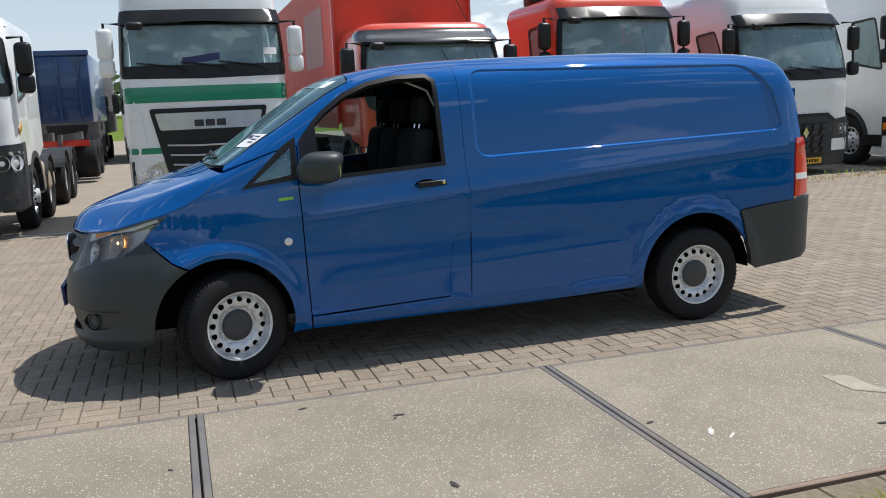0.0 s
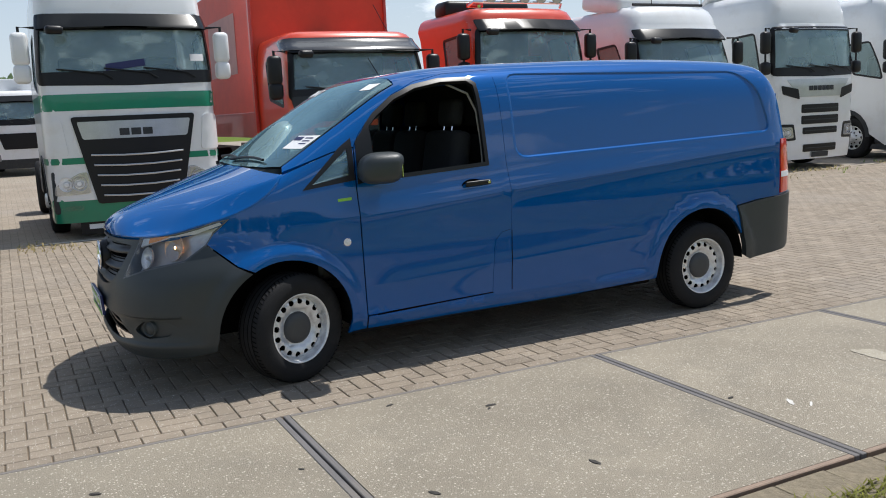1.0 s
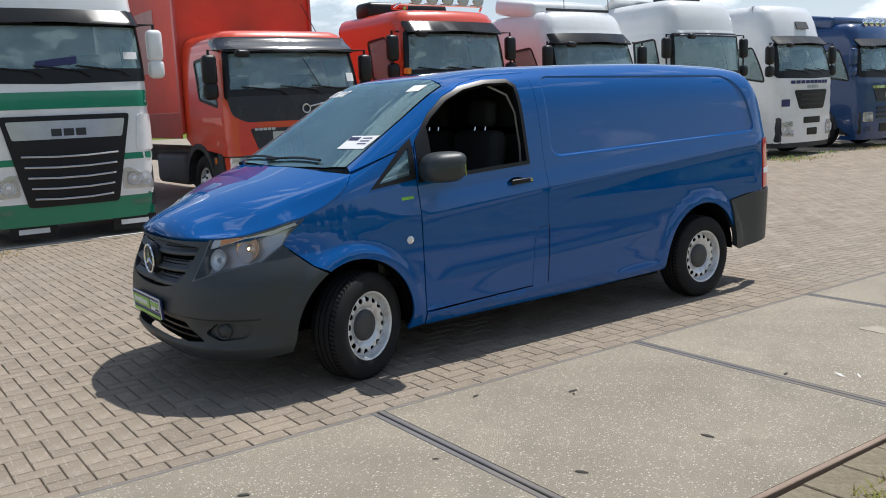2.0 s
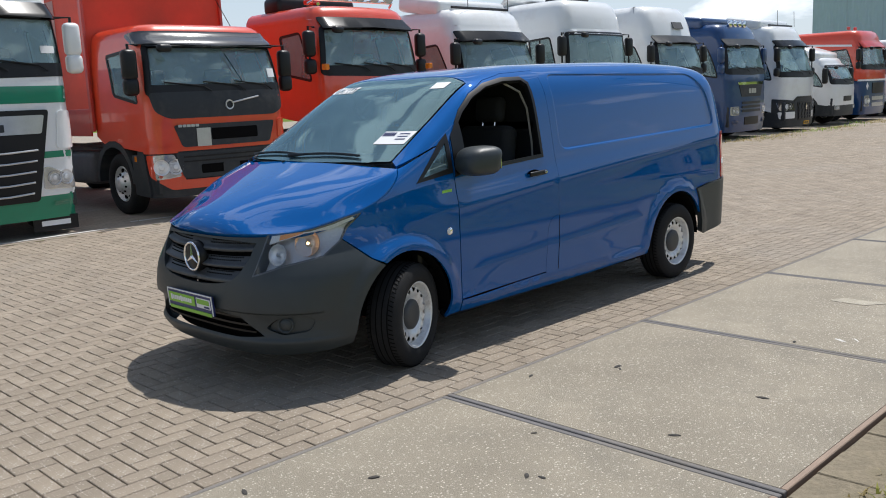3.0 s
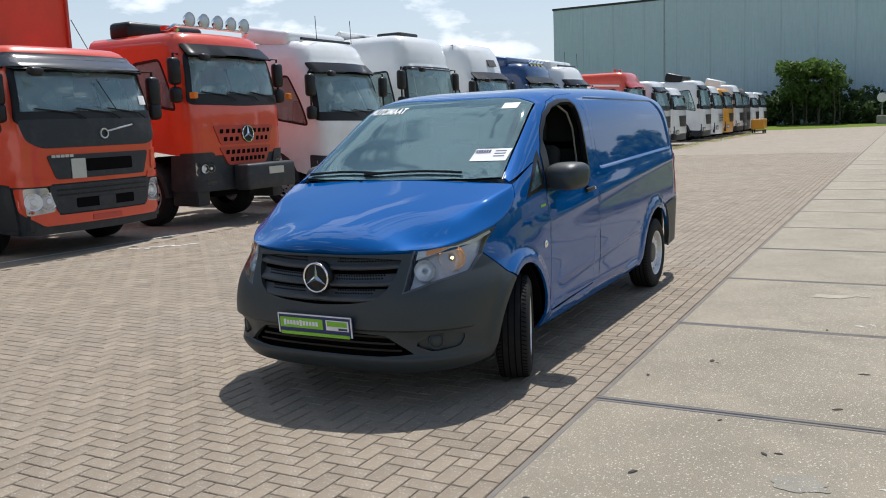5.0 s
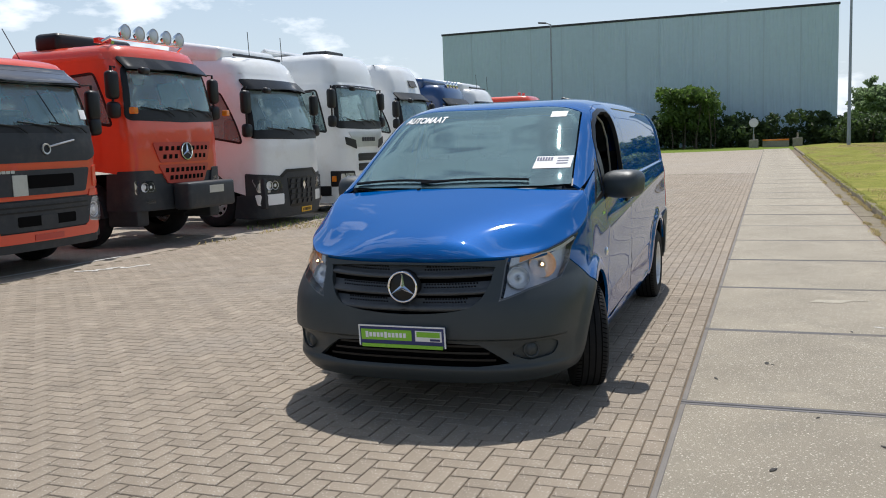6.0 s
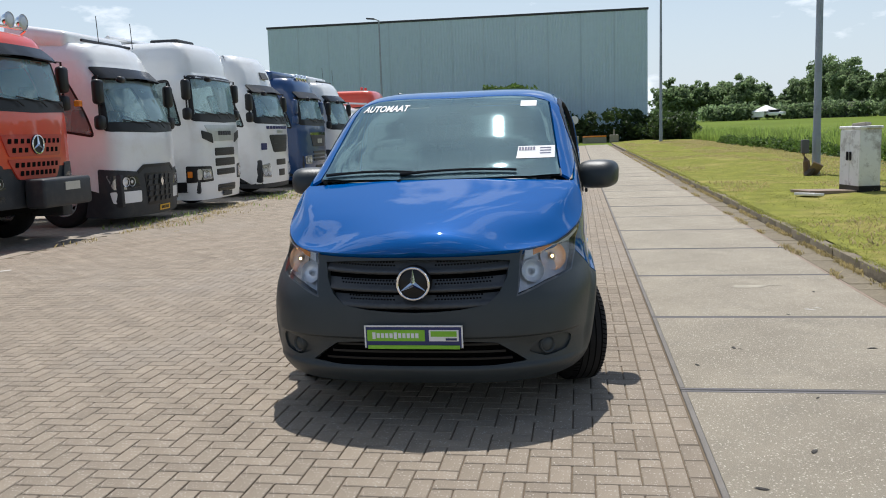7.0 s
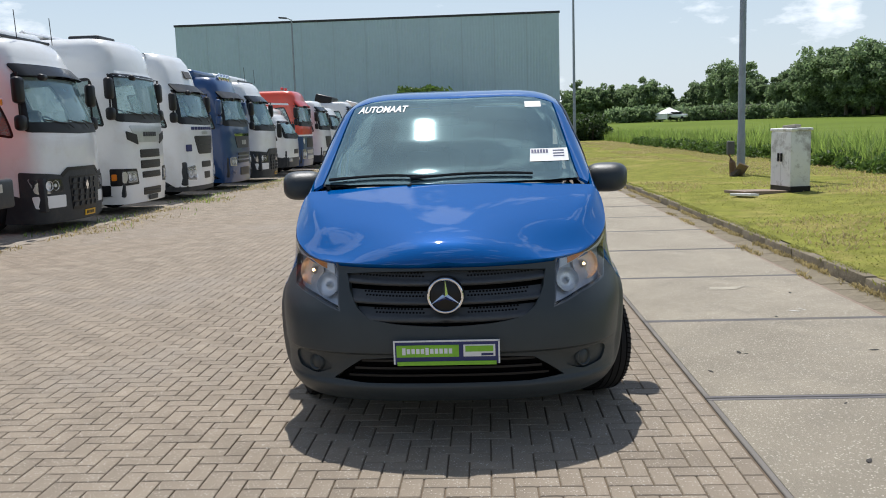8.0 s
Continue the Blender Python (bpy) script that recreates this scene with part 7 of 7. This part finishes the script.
v, f = blades(np.stack([px, py, np.zeros(n) - 0.01], 1)[keep], rng.uniform(0.015, 0.06, keep.sum()), 0.006, 1.1)
stuff("kerb_weeds", v, f, STRAW, "dry weeds growing along the kerb joint", "weeds")
n = 26000
px = rng.uniform(-3, 50, n)
py = 1.865 + np.abs(rng.normal(0, 0.05, n))
keep = np.array([noise.noise((x * 1.3, y * 2, 31.0)) > -0.2 for x, y in zip(px, py)])
v, f = blades(np.stack([px, py, np.full(n, 0.085)], 1)[keep], rng.uniform(0.02, 0.055, keep.sum()), 0.006, 1.6)
stuff("kerb_grass", v, f, BLADE, "grass hanging over the kerb edge", "grass")
n = 9000
px, py = rng.uniform(-1, 60, n), 12.75 + rng.normal(0, 0.35, n)
keep = np.array([noise.noise((x * 0.45, y, 5.0)) > (0.0 if x > 9 else 0.35) for x, y in zip(px, py)])
v, f = blades(np.stack([px, py, np.zeros(n) - 0.005], 1)[keep], rng.uniform(0.02, 0.075, keep.sum()), 0.009, 1.5)
stuff("yard_weeds", v, f, STRAW, "dry weeds between the paving in front of the trucks", "weeds")
n = 3500
px, py = rng.uniform(8, 60, n), 12.9 + rng.normal(0, 0.4, n)
keep = np.array([noise.noise((x * 0.6, y, 15.0)) > 0.1 for x, y in zip(px, py)])
v, f = blades(np.stack([px, py, np.zeros(n) - 0.005], 1)[keep], rng.uniform(0.03, 0.11, keep.sum()), 0.010, 1.0)
stuff("green_weeds", v, f, REED, "green weeds between the paving in front of the trucks", "weeds")

# tall reeds in the ditch beyond the verge
n = 26000
px = 6 + 80 * rng.random(n) ** 1.3
py = -4.3 - 0.01 * px - 3.2 * rng.random(n)
hz = 0.95 + 0.55 * np.array([noise.noise((x * 0.45, y * 0.6, 2.0)) + 0.6 * noise.noise((x * 1.4, y * 1.1, 8.0)) for x, y in zip(px, py)])
v, f = blades(np.stack([px, py, np.full(n, -0.1)], 1), hz * rng.uniform(0.6, 1.15, n) + 0.15, 0.022, 0.5)
stuff("reeds", v, f, REED, "tall green reeds along the ditch", "reeds")


# broad-leaved weeds at the foot of the reeds
cs = []
for _ in range(230):
    x = 7 + 50 * rng.random() ** 1.3
    cs.append((x, -4.0 - 0.01 * x - 0.9 * rng.random() ** 2, 0.15 + 0.45 * rng.random()))
v, f = leaves(clumps(cs, rng.uniform(0.16, 0.42, 230), 60), 0.075)
stuff("ditch_weeds", v, f, LEAFLIGHT, "broad-leaved green weeds along the ditch", "weeds")


def shrub(name, label, boxes, per, size, material, category="hedge"):
    h = thing(name, label, category)
    cs, rs = [], []
    for (x0, x1, y0, y1, z0, z1, k, r) in boxes:
        for _ in range(k):
            c = (rng.uniform(x0, x1), rng.uniform(y0, y1), rng.uniform(z0, z1) ** 1.0)
            cs.append(c)
            rs.append(r * rng.uniform(0.6, 1.3))
    v, f = leaves(clumps(cs, rs, per), size)
    me = bpy.data.meshes.new("crown")
    me.from_pydata([tuple(q) for q in v], [], f)
    me.materials.append(material)
    o = new("crown", me)
    o.parent = h
    bm = bmesh.new()
    for _ in range(14):
        x, y = rng.uniform(boxes[0][0], boxes[0][1]), rng.uniform(boxes[0][2], boxes[0][3])
        tube([(x, y, -0.1), (x + rng.normal(0, 0.15), y + rng.normal(0, 0.15), 1.0), (x + rng.normal(0, 0.3), y + rng.normal(0, 0.3), boxes[0][5] * 0.8)], 0.05, 5, bm, [0.07, 0.05, 0.02])
    part("stems", bm, BARK, h)
    return h


shrub("hedge", "dense dark green hedge in front of the warehouse", [(80.5, 83, -3.5, 40, 0.3, 2.7, 420, 0.75)], 60, 0.22, LEAF)
shrub("bush", "tall light green bush in the hedge", [(79.5, 82, 8.6, 13.2, 2.0, 5.4, 60, 0.8)], 80, 0.22, LEAFLIGHT, "bush")
shrub("bush", "dark green bush at the hedge corner", [(76, 80, -5.5, -2.0, 0.4, 2.2, 40, 0.8)], 70, 0.2, LEAF, "bush")


def tree(x, y, z, height, spread, material, per=60, clumps_n=70, size=0.42):
    t = thing("tree", "broad deciduous tree in full leaf, its green paled by painted haze", "tree", pose(x, y, z), "trees beyond the meadow")
    bm = bmesh.new()
    tube([(0, 0, -0.5), (0.1, 0.1, height * 0.25), (0.0, 0.2, height * 0.55)], 0.4, 7, bm, [height * 0.03, height * 0.022, height * 0.012])
    for _ in range(6):
        a = rng.uniform(0, 2 * np.pi)
        tube([(0.05, 0.1, height * rng.uniform(0.2, 0.4)), (math.cos(a) * spread * 0.35, math.sin(a) * spread * 0.35, height * 0.55), (math.cos(a) * spread * 0.6, math.sin(a) * spread * 0.6, height * 0.72)], 0.2, 5, bm, [height * 0.012, height * 0.008, height * 0.004])
    part("trunk", bm, BARK, t)
    d = rng.normal(size=(clumps_n, 3))
    d /= np.linalg.norm(d, axis=1)[:, None]
    rad = rng.uniform(0.35, 1.0, clumps_n)[:, None]
    cs = d * rad * np.array([spread, spread, height * 0.46]) + np.array([0, 0, height * 0.50])
    v, f = leaves(clumps(cs, spread * 0.26 * rng.uniform(0.6, 1.4, clumps_n), per), size)
    me = bpy.data.meshes.new("crown")
    me.from_pydata([tuple(q) for q in v], [], f)
    me.materials.append(material)
    o = new("crown", me)
    o.parent = t
    return t


def at_bearing(deg, dist):
    """A place on the meadow by its bearing from the yard's west end."""
    a = radians(deg)
    return -4.9 + dist * math.cos(a), 5.5 + dist * math.sin(a)


SKYLINE = [(-26, 10.5), (-24, 11.5), (-22, 13.0), (-19, 11.5), (-17.6, 8.0), (-16.8, 8.5), (-16, 12.0), (-14, 11.5), (-12.8, 5.5), (-12.0, 5.0), (-11.2, 9.0), (-9, 9.5), (-6, 10.0)]
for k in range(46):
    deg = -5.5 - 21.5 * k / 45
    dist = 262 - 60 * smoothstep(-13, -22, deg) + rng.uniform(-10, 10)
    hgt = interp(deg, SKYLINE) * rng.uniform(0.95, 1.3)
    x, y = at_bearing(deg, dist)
    tree(x, y, 2.6, hgt, hgt * rng.uniform(0.30, 0.44), LEAFHAZED)
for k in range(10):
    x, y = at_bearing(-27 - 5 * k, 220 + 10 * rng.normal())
    tree(x, y, 2.4, 14, 6.0, LEAFHAZED, 26, 50, 0.7)
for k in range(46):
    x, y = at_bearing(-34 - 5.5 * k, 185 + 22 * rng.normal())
    tree(x, y, 1.8, 10.5 * rng.uniform(0.9, 1.12), 10.5, LEAFHAZED, 26, 60, 0.9)
bx, by = at_bearing(-17, 225)
shrub("far_hedge", "low hedge line at the far edge of the meadow", [(bx - 30, bx + 30, by - 70, by + 60, 2.4, 5.0, 10, 1.0)], 10, 0.4, LEAFHAZED)
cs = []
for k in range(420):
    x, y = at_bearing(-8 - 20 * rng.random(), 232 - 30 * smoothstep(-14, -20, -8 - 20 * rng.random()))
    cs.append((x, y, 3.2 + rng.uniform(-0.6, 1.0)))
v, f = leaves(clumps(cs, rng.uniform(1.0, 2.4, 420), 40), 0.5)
stuff("undergrowth", v, f, LEAFHAZED, "undergrowth below the distant trees, paled by painted haze", "bushes")

# farm shed and white tent at the meadow's edge
x, y = at_bearing(-15.3, 205)
shed = thing("farm_shed", "low dark farm shed beyond the meadow", "shed", pose(x, y, 1.7, 0, 0, 70))
part("shed_wall", box(14, 6, 2.0, pose(0, 0, 1.0)), DULL, shed)
bm = bmesh.new()
pr = [(-7.3, -3.4, 1.9), (7.3, -3.4, 1.9), (7.3, 0, 3.4), (-7.3, 0, 3.4), (-7.3, 3.4, 1.9), (7.3, 3.4, 1.9)]
vs = [bm.verts.new(p) for p in pr]
for q in ((0, 1, 2, 3), (3, 2, 5, 4), (0, 3, 4), (1, 5, 2)):
    bm.faces.new([vs[k] for k in q])
part("shed_roof", bm, shader("dark_roof_sheeting", (0.07, 0.065, 0.06), 0.9, spec=0.1), shed)
x, y = at_bearing(-11.6, 200)
tent = thing("party_tent", "white party tent beyond the meadow", "tent", pose(x, y, 2.4, 0, 0, 20))
bm = bmesh.new()
vs = [bm.verts.new(p) for p in ((-2.5, -2, 1.2), (2.5, -2, 1.2), (2.5, 2, 1.2), (-2.5, 2, 1.2), (0, 0, 2.6))]
for q in ((0, 1, 4), (1, 2, 4), (2, 3, 4), (3, 0, 4)):
    bm.faces.new([vs[k] for k in q])
part("tent_roof", bm, PAPER, tent)
for sx in (-2.4, 2.4):
    for sy in (-1.9, 1.9):
        part("tent_pole", tube([(sx, sy, 0), (sx, sy, 1.25)], 0.06, 5), SILVER, tent)
part("tent_wall", box(4.8, 0.05, 1.1, pose(0, 1.9, 0.6)), PAPER, tent)
x, y = at_bearing(-12.1, 198)
car = thing("parked_car", "small white car parked at the meadow's far edge", "car", pose(x, y, 2.4, 0, 0, 60))
part("body", box(4.2, 1.7, 0.75, pose(0, 0, 0.65), 0.2, 3), WHITE, car, smooth=50)
part("cabin", box(2.3, 1.5, 0.6, pose(0.2, 0, 1.25), 0.2, 3), BLACK, car, smooth=50)
for sx in (-1.3, 1.3):
    for sy in (-0.8, 0.8):
        part("wheel", lathe([(0, -0.1), (0.3, -0.1), (0.3, 0.1), (0, 0.1)], 14, pose(sx, sy, 0.3)), RUBBER, car)

# lamp posts
POLE = shader("galvanised_steel", (0.30, 0.33, 0.36), 0.5, 0.4, vary=0.15, scale=1.0, dirt=(0.2, 0.21, 0.22), dirt_scale=2.0)


def lamp_post(x, y, h, r0, r1, arm=0.9, turn=90.0):
    t = thing("street_lamp", "tall tapered galvanised steel street lamp post", "street lamp", pose(x, y, 0.05), "street lamps")
    part("pole", tube([(0, 0, -0.3), (0, 0, 1.2), (0, 0, 1.25), (0, 0, h)], r0, 14, radii=[r0, r0, r0 * 0.9, r1]), POLE, t, smooth=40)
    a = radians(turn)
    part("arm", tube([(0, 0, h - 0.05), (0.3 * math.cos(a), 0.3 * math.sin(a), h + 0.1), (arm * math.cos(a), arm * math.sin(a), h + 0.18)], r1 * 0.7, 8), POLE, t)
    hd = part("lamp_head", box(0.8, 0.3, 0.14, pose(arm * math.cos(a), arm * math.sin(a), h + 0.18, 0, -6, turn), 0.05, 2), GREYTRIM, t, smooth=40)
    part("service_door", box(0.01, 0.1, 0.35, pose(-r0 - 0.002, 0, 0.9)), POLE, t)
    return t


lamp_post(18.5, -1.12, 10.5, 0.105, 0.065)
lamp_post(68.0, -1.75, 15.0, 0.14, 0.07)
lamp_post(78.0, 23.4, 12.2, 0.12, 0.07, 0.8)
stump = thing("broken_post", "broken brown wooden post leaning by the lamp post", "post", pose(18.1, -0.82, 0.20))
part("stump", tube([(0, 0, 0), (-0.05, 0.05, 0.35), (0.05, 0.10, 0.55)], 0.08, 7, radii=[0.10, 0.08, 0.04]), shader("rotten_wood", (0.16, 0.10, 0.06), 0.9, vary=0.4, bump=0.5, bump_scale=30.0), stump)
part("splinter", tube([(-0.1, 0.05, 0.0), (-0.25, -0.2, 0.28)], 0.06, 5, radii=[0.10, 0.03]), BARK, stump)
part("brown_lid", box(0.5, 0.25, 0.04, pose(-0.2, -0.12, 0.16, 30, 35, 10), 0.01), RUST, stump)
part("meter_box", box(0.14, 0.18, 0.34, pose(0.12, 0.05, 0.72), 0.02), DULL, stump)

# weathered utility cabinet
CABW = shader("weathered_white_paint", (0.80, 0.80, 0.78), 0.6, vary=0.08, scale=3.0, dirt=(0.15, 0.115, 0.09), dirt_scale=3.4)
cab_m = pose(13.03, -0.54, 0.12, 0, 0, 10)
cabinet = thing("utility_cabinet", "weathered white utility cabinet with peeling paint on the verge", "cabinet", cab_m)
part("plinth", box(0.81, 0.42, 0.24, pose(0, 0, 0.06), 0.01), BLACK, cabinet)
part("body", box(0.80, 0.40, 1.12, pose(0, 0, 0.70), 0.015), CABW, cabinet, "peeling white panels", 40)
part("lid", box(0.86, 0.46, 0.06, pose(0, 0, 1.285), 0.02), CABW, cabinet)
for sx in (-0.2, 0.2):
    d = part("door", box(0.385, 0.02, 1.06, pose(sx, 0.205, 0.70), 0.008), CABW, cabinet)
    part("handle", box(0.05, 0.03, 0.17, pose(sx * 0.3, 0.235, 0.74), 0.01), BLACK, d, "black handle")
part("lid_stone", box(0.3, 0.2, 0.06, pose(-0.05, 0.02, 1.345, 3, 5, 30), 0.02), KERB, cabinet)
lid = thing("cover_slab", "flat concrete cover slab lying in the grass", "slab", pose(13.1, 0.12, 0.17, 1, 2, 8))
part("slab_plate", box(1.0, 0.9, 0.07, None, 0.01), RUST, lid)
part("slab_edge", box(0.5, 0.25, 0.05, pose(-0.7, 0.55, -0.02, 2, 0, 25), 0.01), PAPER, lid)

# barrier and blocks where the strip ends
for y, h in ((5.2, 0.75), (1.55, 0.8)):
    b = thing("concrete_block", "grey concrete block closing the strip's end", "block", pose(78.5, y, 0), "concrete blocks")
    part("block", box(0.8, 0.8, h, pose(0, 0, h / 2), 0.04), KERB, b)
    part("post", tube([(0, 0, h), (0, 0, h + 0.5)], 0.08, 8), KERB, b)
bar = thing("road_barrier", "low barrier with orange top between concrete blocks", "barrier", pose(78.5, 3.35, 0))
part("barrier_body", box(0.4, 2.2, 0.6, pose(0, 0, 0.3), 0.03), KERB, bar)
part("barrier_top", box(0.42, 2.2, 0.14, pose(0, 0, 0.68), 0.02), AMBER, bar)
sign = thing("round_sign", "round grey road sign seen from behind", "sign", pose(78.2, 5.2, 0.75))
part("sign_post", tube([(0, 0, 0), (0, 0, 1.9)], 0.035, 8), POLE, sign)
part("sign_disc", lathe([(0, -0.01), (0.38, -0.01), (0.40, 0.0), (0.38, 0.015), (0, 0.015)], 24, pose(-0.05, 0, 1.5, 0, 0, -90)), SILVER, sign)
hopper = thing("yellow_skip", "small yellow wheeled container by the truck row", "container", pose(60.0, 12.3, 0))
part("tub", box(1.2, 0.9, 0.7, pose(0, 0, 0.65), 0.06), YELLOW, hopper)
for sx in (-0.45, 0.45):
    part("castor", lathe([(0, -0.04), (0.13, -0.04), (0.13, 0.04), (0, 0.04)], 12, pose(sx, -0.35, 0.13)), RUBBER, hopper)
    part("leg", box(0.08, 0.08, 0.25, pose(sx, 0.35, 0.17)), BLACK, hopper)

# paint marks and scraps on the ground
WORN = shader("worn_white_road_paint", (0.62, 0.60, 0.56), 0.8, vary=0.25, scale=9.0, bump_scale=60.0, dirt=(0.36, 0.32, 0.28), dirt_scale=7.0)
marks = thing("paint_marks", "worn white paint scrawl on the brick paving", "marking", kind="structure")
for pts in (((4.30, 12.80), (4.45, 12.55), (4.36, 12.50)), ((4.52, 12.62), (4.60, 12.40)), ((4.62, 12.52), (4.78, 12.42), (4.70, 12.28), (4.88, 12.22)), ((4.90, 12.26), (5.05, 12.12))):
    bm = bmesh.new()
    for a, b in zip(pts, pts[1:]):
        a, b = Vector((*a, 0.006)), Vector((*b, 0.006))
        s = (b - a).cross(Vector((0, 0, 1))).normalized() * 0.035
        bm.faces.new([bm.verts.new(p) for p in (a - s, b - s, b + s, a + s)])
    part("stroke", bm, WORN, marks)
for x0, y0, x1, y1 in ((-2.45, 13.30, -1.3, 13.32), (-0.75, 13.12, 2.2, 13.2), (2.75, 13.6, 5.8, 13.3)):
    bm = bmesh.new()
    a, b = Vector((x0, y0, 0.006)), Vector((x1, y1, 0.006))
    s = (b - a).cross(Vector((0, 0, 1))).normalized() * 0.04
    bm.faces.new([bm.verts.new(p) for p in (a - s, b - s, b + s, a + s)])
    part("bay_line", bm, WORN, marks)


def splat(name, x, y, rx, ry, seed, material, parent, turn=0.0):
    """A thin stain with an uneven edge, lying on the slabs."""
    bm = bmesh.new()
    ring = []
    for k in range(40):
        a = 2 * math.pi * k / 40
        r = 1 + 0.45 * noise.noise((1.6 * math.cos(a) + seed, 1.6 * math.sin(a), 0)) + 0.2 * noise.noise((5 * math.cos(a) + seed, 5 * math.sin(a), 3))
        ring.append(bm.verts.new((rx * r * math.cos(a), ry * r * math.sin(a), 0)))
    bm.faces.new(ring)
    return part(name, bm, material, parent, at=pose(x, y, 0.0062, 0, 0, turn))


STAIN = specked("oil_darkened_concrete", (0.245, 0.226, 0.185), 0.75, vary=0.3, scale=8.0, bump=0.6, bump_scale=130.0, specks=62.0, amount=0.35)
PALE = specked("scraped_pale_concrete", (0.38, 0.34, 0.265), 0.85, vary=0.3, scale=9.0, bump=0.6, bump_scale=130.0, specks=62.0, amount=0.5)
stains = thing("slab_stains", "old stains and pale scrapes on the concrete slabs", "stain", kind="structure")
splat("dark_stain", -0.69, 3.075, 0.085, 0.13, 2.0, STAIN, stains)
splat("pale_scrape", 3.60, 3.28, 0.07, 0.19, 5.0, PALE, stains, 8)
splat("pale_scrape", 3.66, 3.02, 0.02, 0.08, 9.0, PALE, stains, -12)
splat("white_scratch", -0.61, 2.60, 0.014, 0.17, 7.0, WORN, stains, 6)
splat("white_scratch", 2.56, 2.9, 0.045, 0.007, 3.0, WORN, stains, 40)
splat("white_scratch", 2.50, 2.98, 0.012, 0.05, 4.0, WORN, stains, -30)
CLODS = shader("dark_dropped_scrap", (0.05, 0.045, 0.04), 0.9, vary=0.3)
for k, (x, y, s) in enumerate(((1.175, 3.82, 0.035), (1.14, 3.78, 0.018), (1.178, 2.895, 0.036), (-0.84, 3.785, 0.032), (0.71, 4.13, 0.027), (-1.31, 4.12, 0.03), (0.425, 2.994, 0.034), (3.3, 2.75, 0.028), (-0.39, 3.263, 0.026), (-0.36, 3.20, 0.022), (0.02, 3.55, 0.016), (2.3, 3.2, 0.024))):
    sc = thing("dropped_scrap", "small dark flake lying on the concrete slab", "scrap", pose(x, y, 0.0, 0, 0, 50 * k), "scraps on the slabs")
    bm = bmesh.new()
    bmesh.ops.create_icosphere(bm, subdivisions=2, radius=1.0)
    for vv in bm.verts:
        vv.co = Vector((vv.co.x * s, vv.co.y * s * 0.4, max(vv.co.z, 0) * s * 0.14)) * (1 + 0.35 * noise.noise(vv.co * 1.7 + Vector((k, 0, 0))))
        vv.co.z += 0.006
    part("flake", bm, CLODS, sc)


# ---- paving bricks ----
U = 0.1045


def brick_shape(lx, ly, g=0.0036, b=0.004, h=0.018):
    """Corner places of one brick: foot, shoulder and top ring."""
    x, y = lx / 2 - g, ly / 2 - g
    return np.array([(-x, -y, -h), (x, -y, -h), (x, y, -h), (-x, y, -h), (-x, -y, -b), (x, -y, -b), (x, y, -b), (-x, y, -b), (-x + b, -y + b, 0), (x - b, -y + b, 0), (x - b, y - b, 0), (-x + b, y - b, 0)])


BRICK_FACES = [(8, 9, 10, 11)] + [(a + k, a + (k + 1) % 4, a + 4 + (k + 1) % 4, a + 4 + k) for a in (0, 4) for k in range(4)]
along_x, along_y = brick_shape(2 * U, U), brick_shape(U, 2 * U)
single = {}
for key, shape in (("x", along_x), ("y", along_y)):
    me = bpy.data.meshes.new("brick")
    me.from_pydata([tuple(p) for p in shape], [], BRICK_FACES)
    me.materials.append(BRICKS)
    single[key] = me
verts, faces, count = [], [], 0
NX, NY = int((BX1 - BX0) / U), int((BY1 - BY0 - U) / U)
placed = []
for i in range(NX):
    for j in range(NY):
        c = (i - j) % 4
        if c == 0 and i + 1 < NX and j > 0:
            placed.append((BX0 + (i + 1) * U, BY0 + U + (j + 0.5) * U, "x"))
        elif c == 3 and j == 0:
            placed.append((BX0 + (i + 0.5) * U, BY0 + U * 2.5, "h"))
        elif c == 3 and j + 1 < NY:
            placed.append((BX0 + (i + 0.5) * U, BY0 + U + (j + 1) * U, "y"))
half = brick_shape(U, U)
for i in range(int((BX1 - BX0) / (2 * U))):
    placed.append((BX0 + (2 * i + 1) * U, BY0 + 0.5 * U, "x"))
    placed.append((BX0 + (2 * i + 2) * U, BY0 + 1.5 * U, "x"))
for x, y, key in placed:
    dz = 0.0016 * noise.noise((x * 6.1, y * 5.7, 0)) + 0.012 * noise.noise((x * 0.5, y * 0.5, 4)) * smoothstep(4.6, 6.0, y) * 0.5
    tx, ty = 0.006 * noise.noise((x * 9, y * 9, 7)), 0.006 * noise.noise((x * 9, y * 9, 17))
    if -2.7 < x < -0.85 and 4.3 < y < 7.75 and key != "h" and count < 300:
        o = new("brick", single[key])
        o.parent = yard
        o.matrix_basis = Matrix.Translation((x, y, dz)) @ Euler((tx, ty, tx * 0.8)).to_matrix().to_4x4()
        count += 1
        continue
    s = {"x": along_x, "y": along_y, "h": half}[key]
    p = s + np.array((x, y, dz))
    p[:, 2] += s[:, 0] * -ty + s[:, 1] * tx
    k = len(verts) * 12
    verts.append(p)
    faces += [(a + k, b + k, c + k, d + k) for a, b, c, d in BRICK_FACES]
me = bpy.data.meshes.new("brick_field")
me.from_pydata(np.concatenate(verts).tolist(), [], faces)
me.materials.append(BRICK)
field = new("brick_field", me)
field.parent = yard
tagged(field, "brown herringbone paving bricks with open joints", kind="stuff")
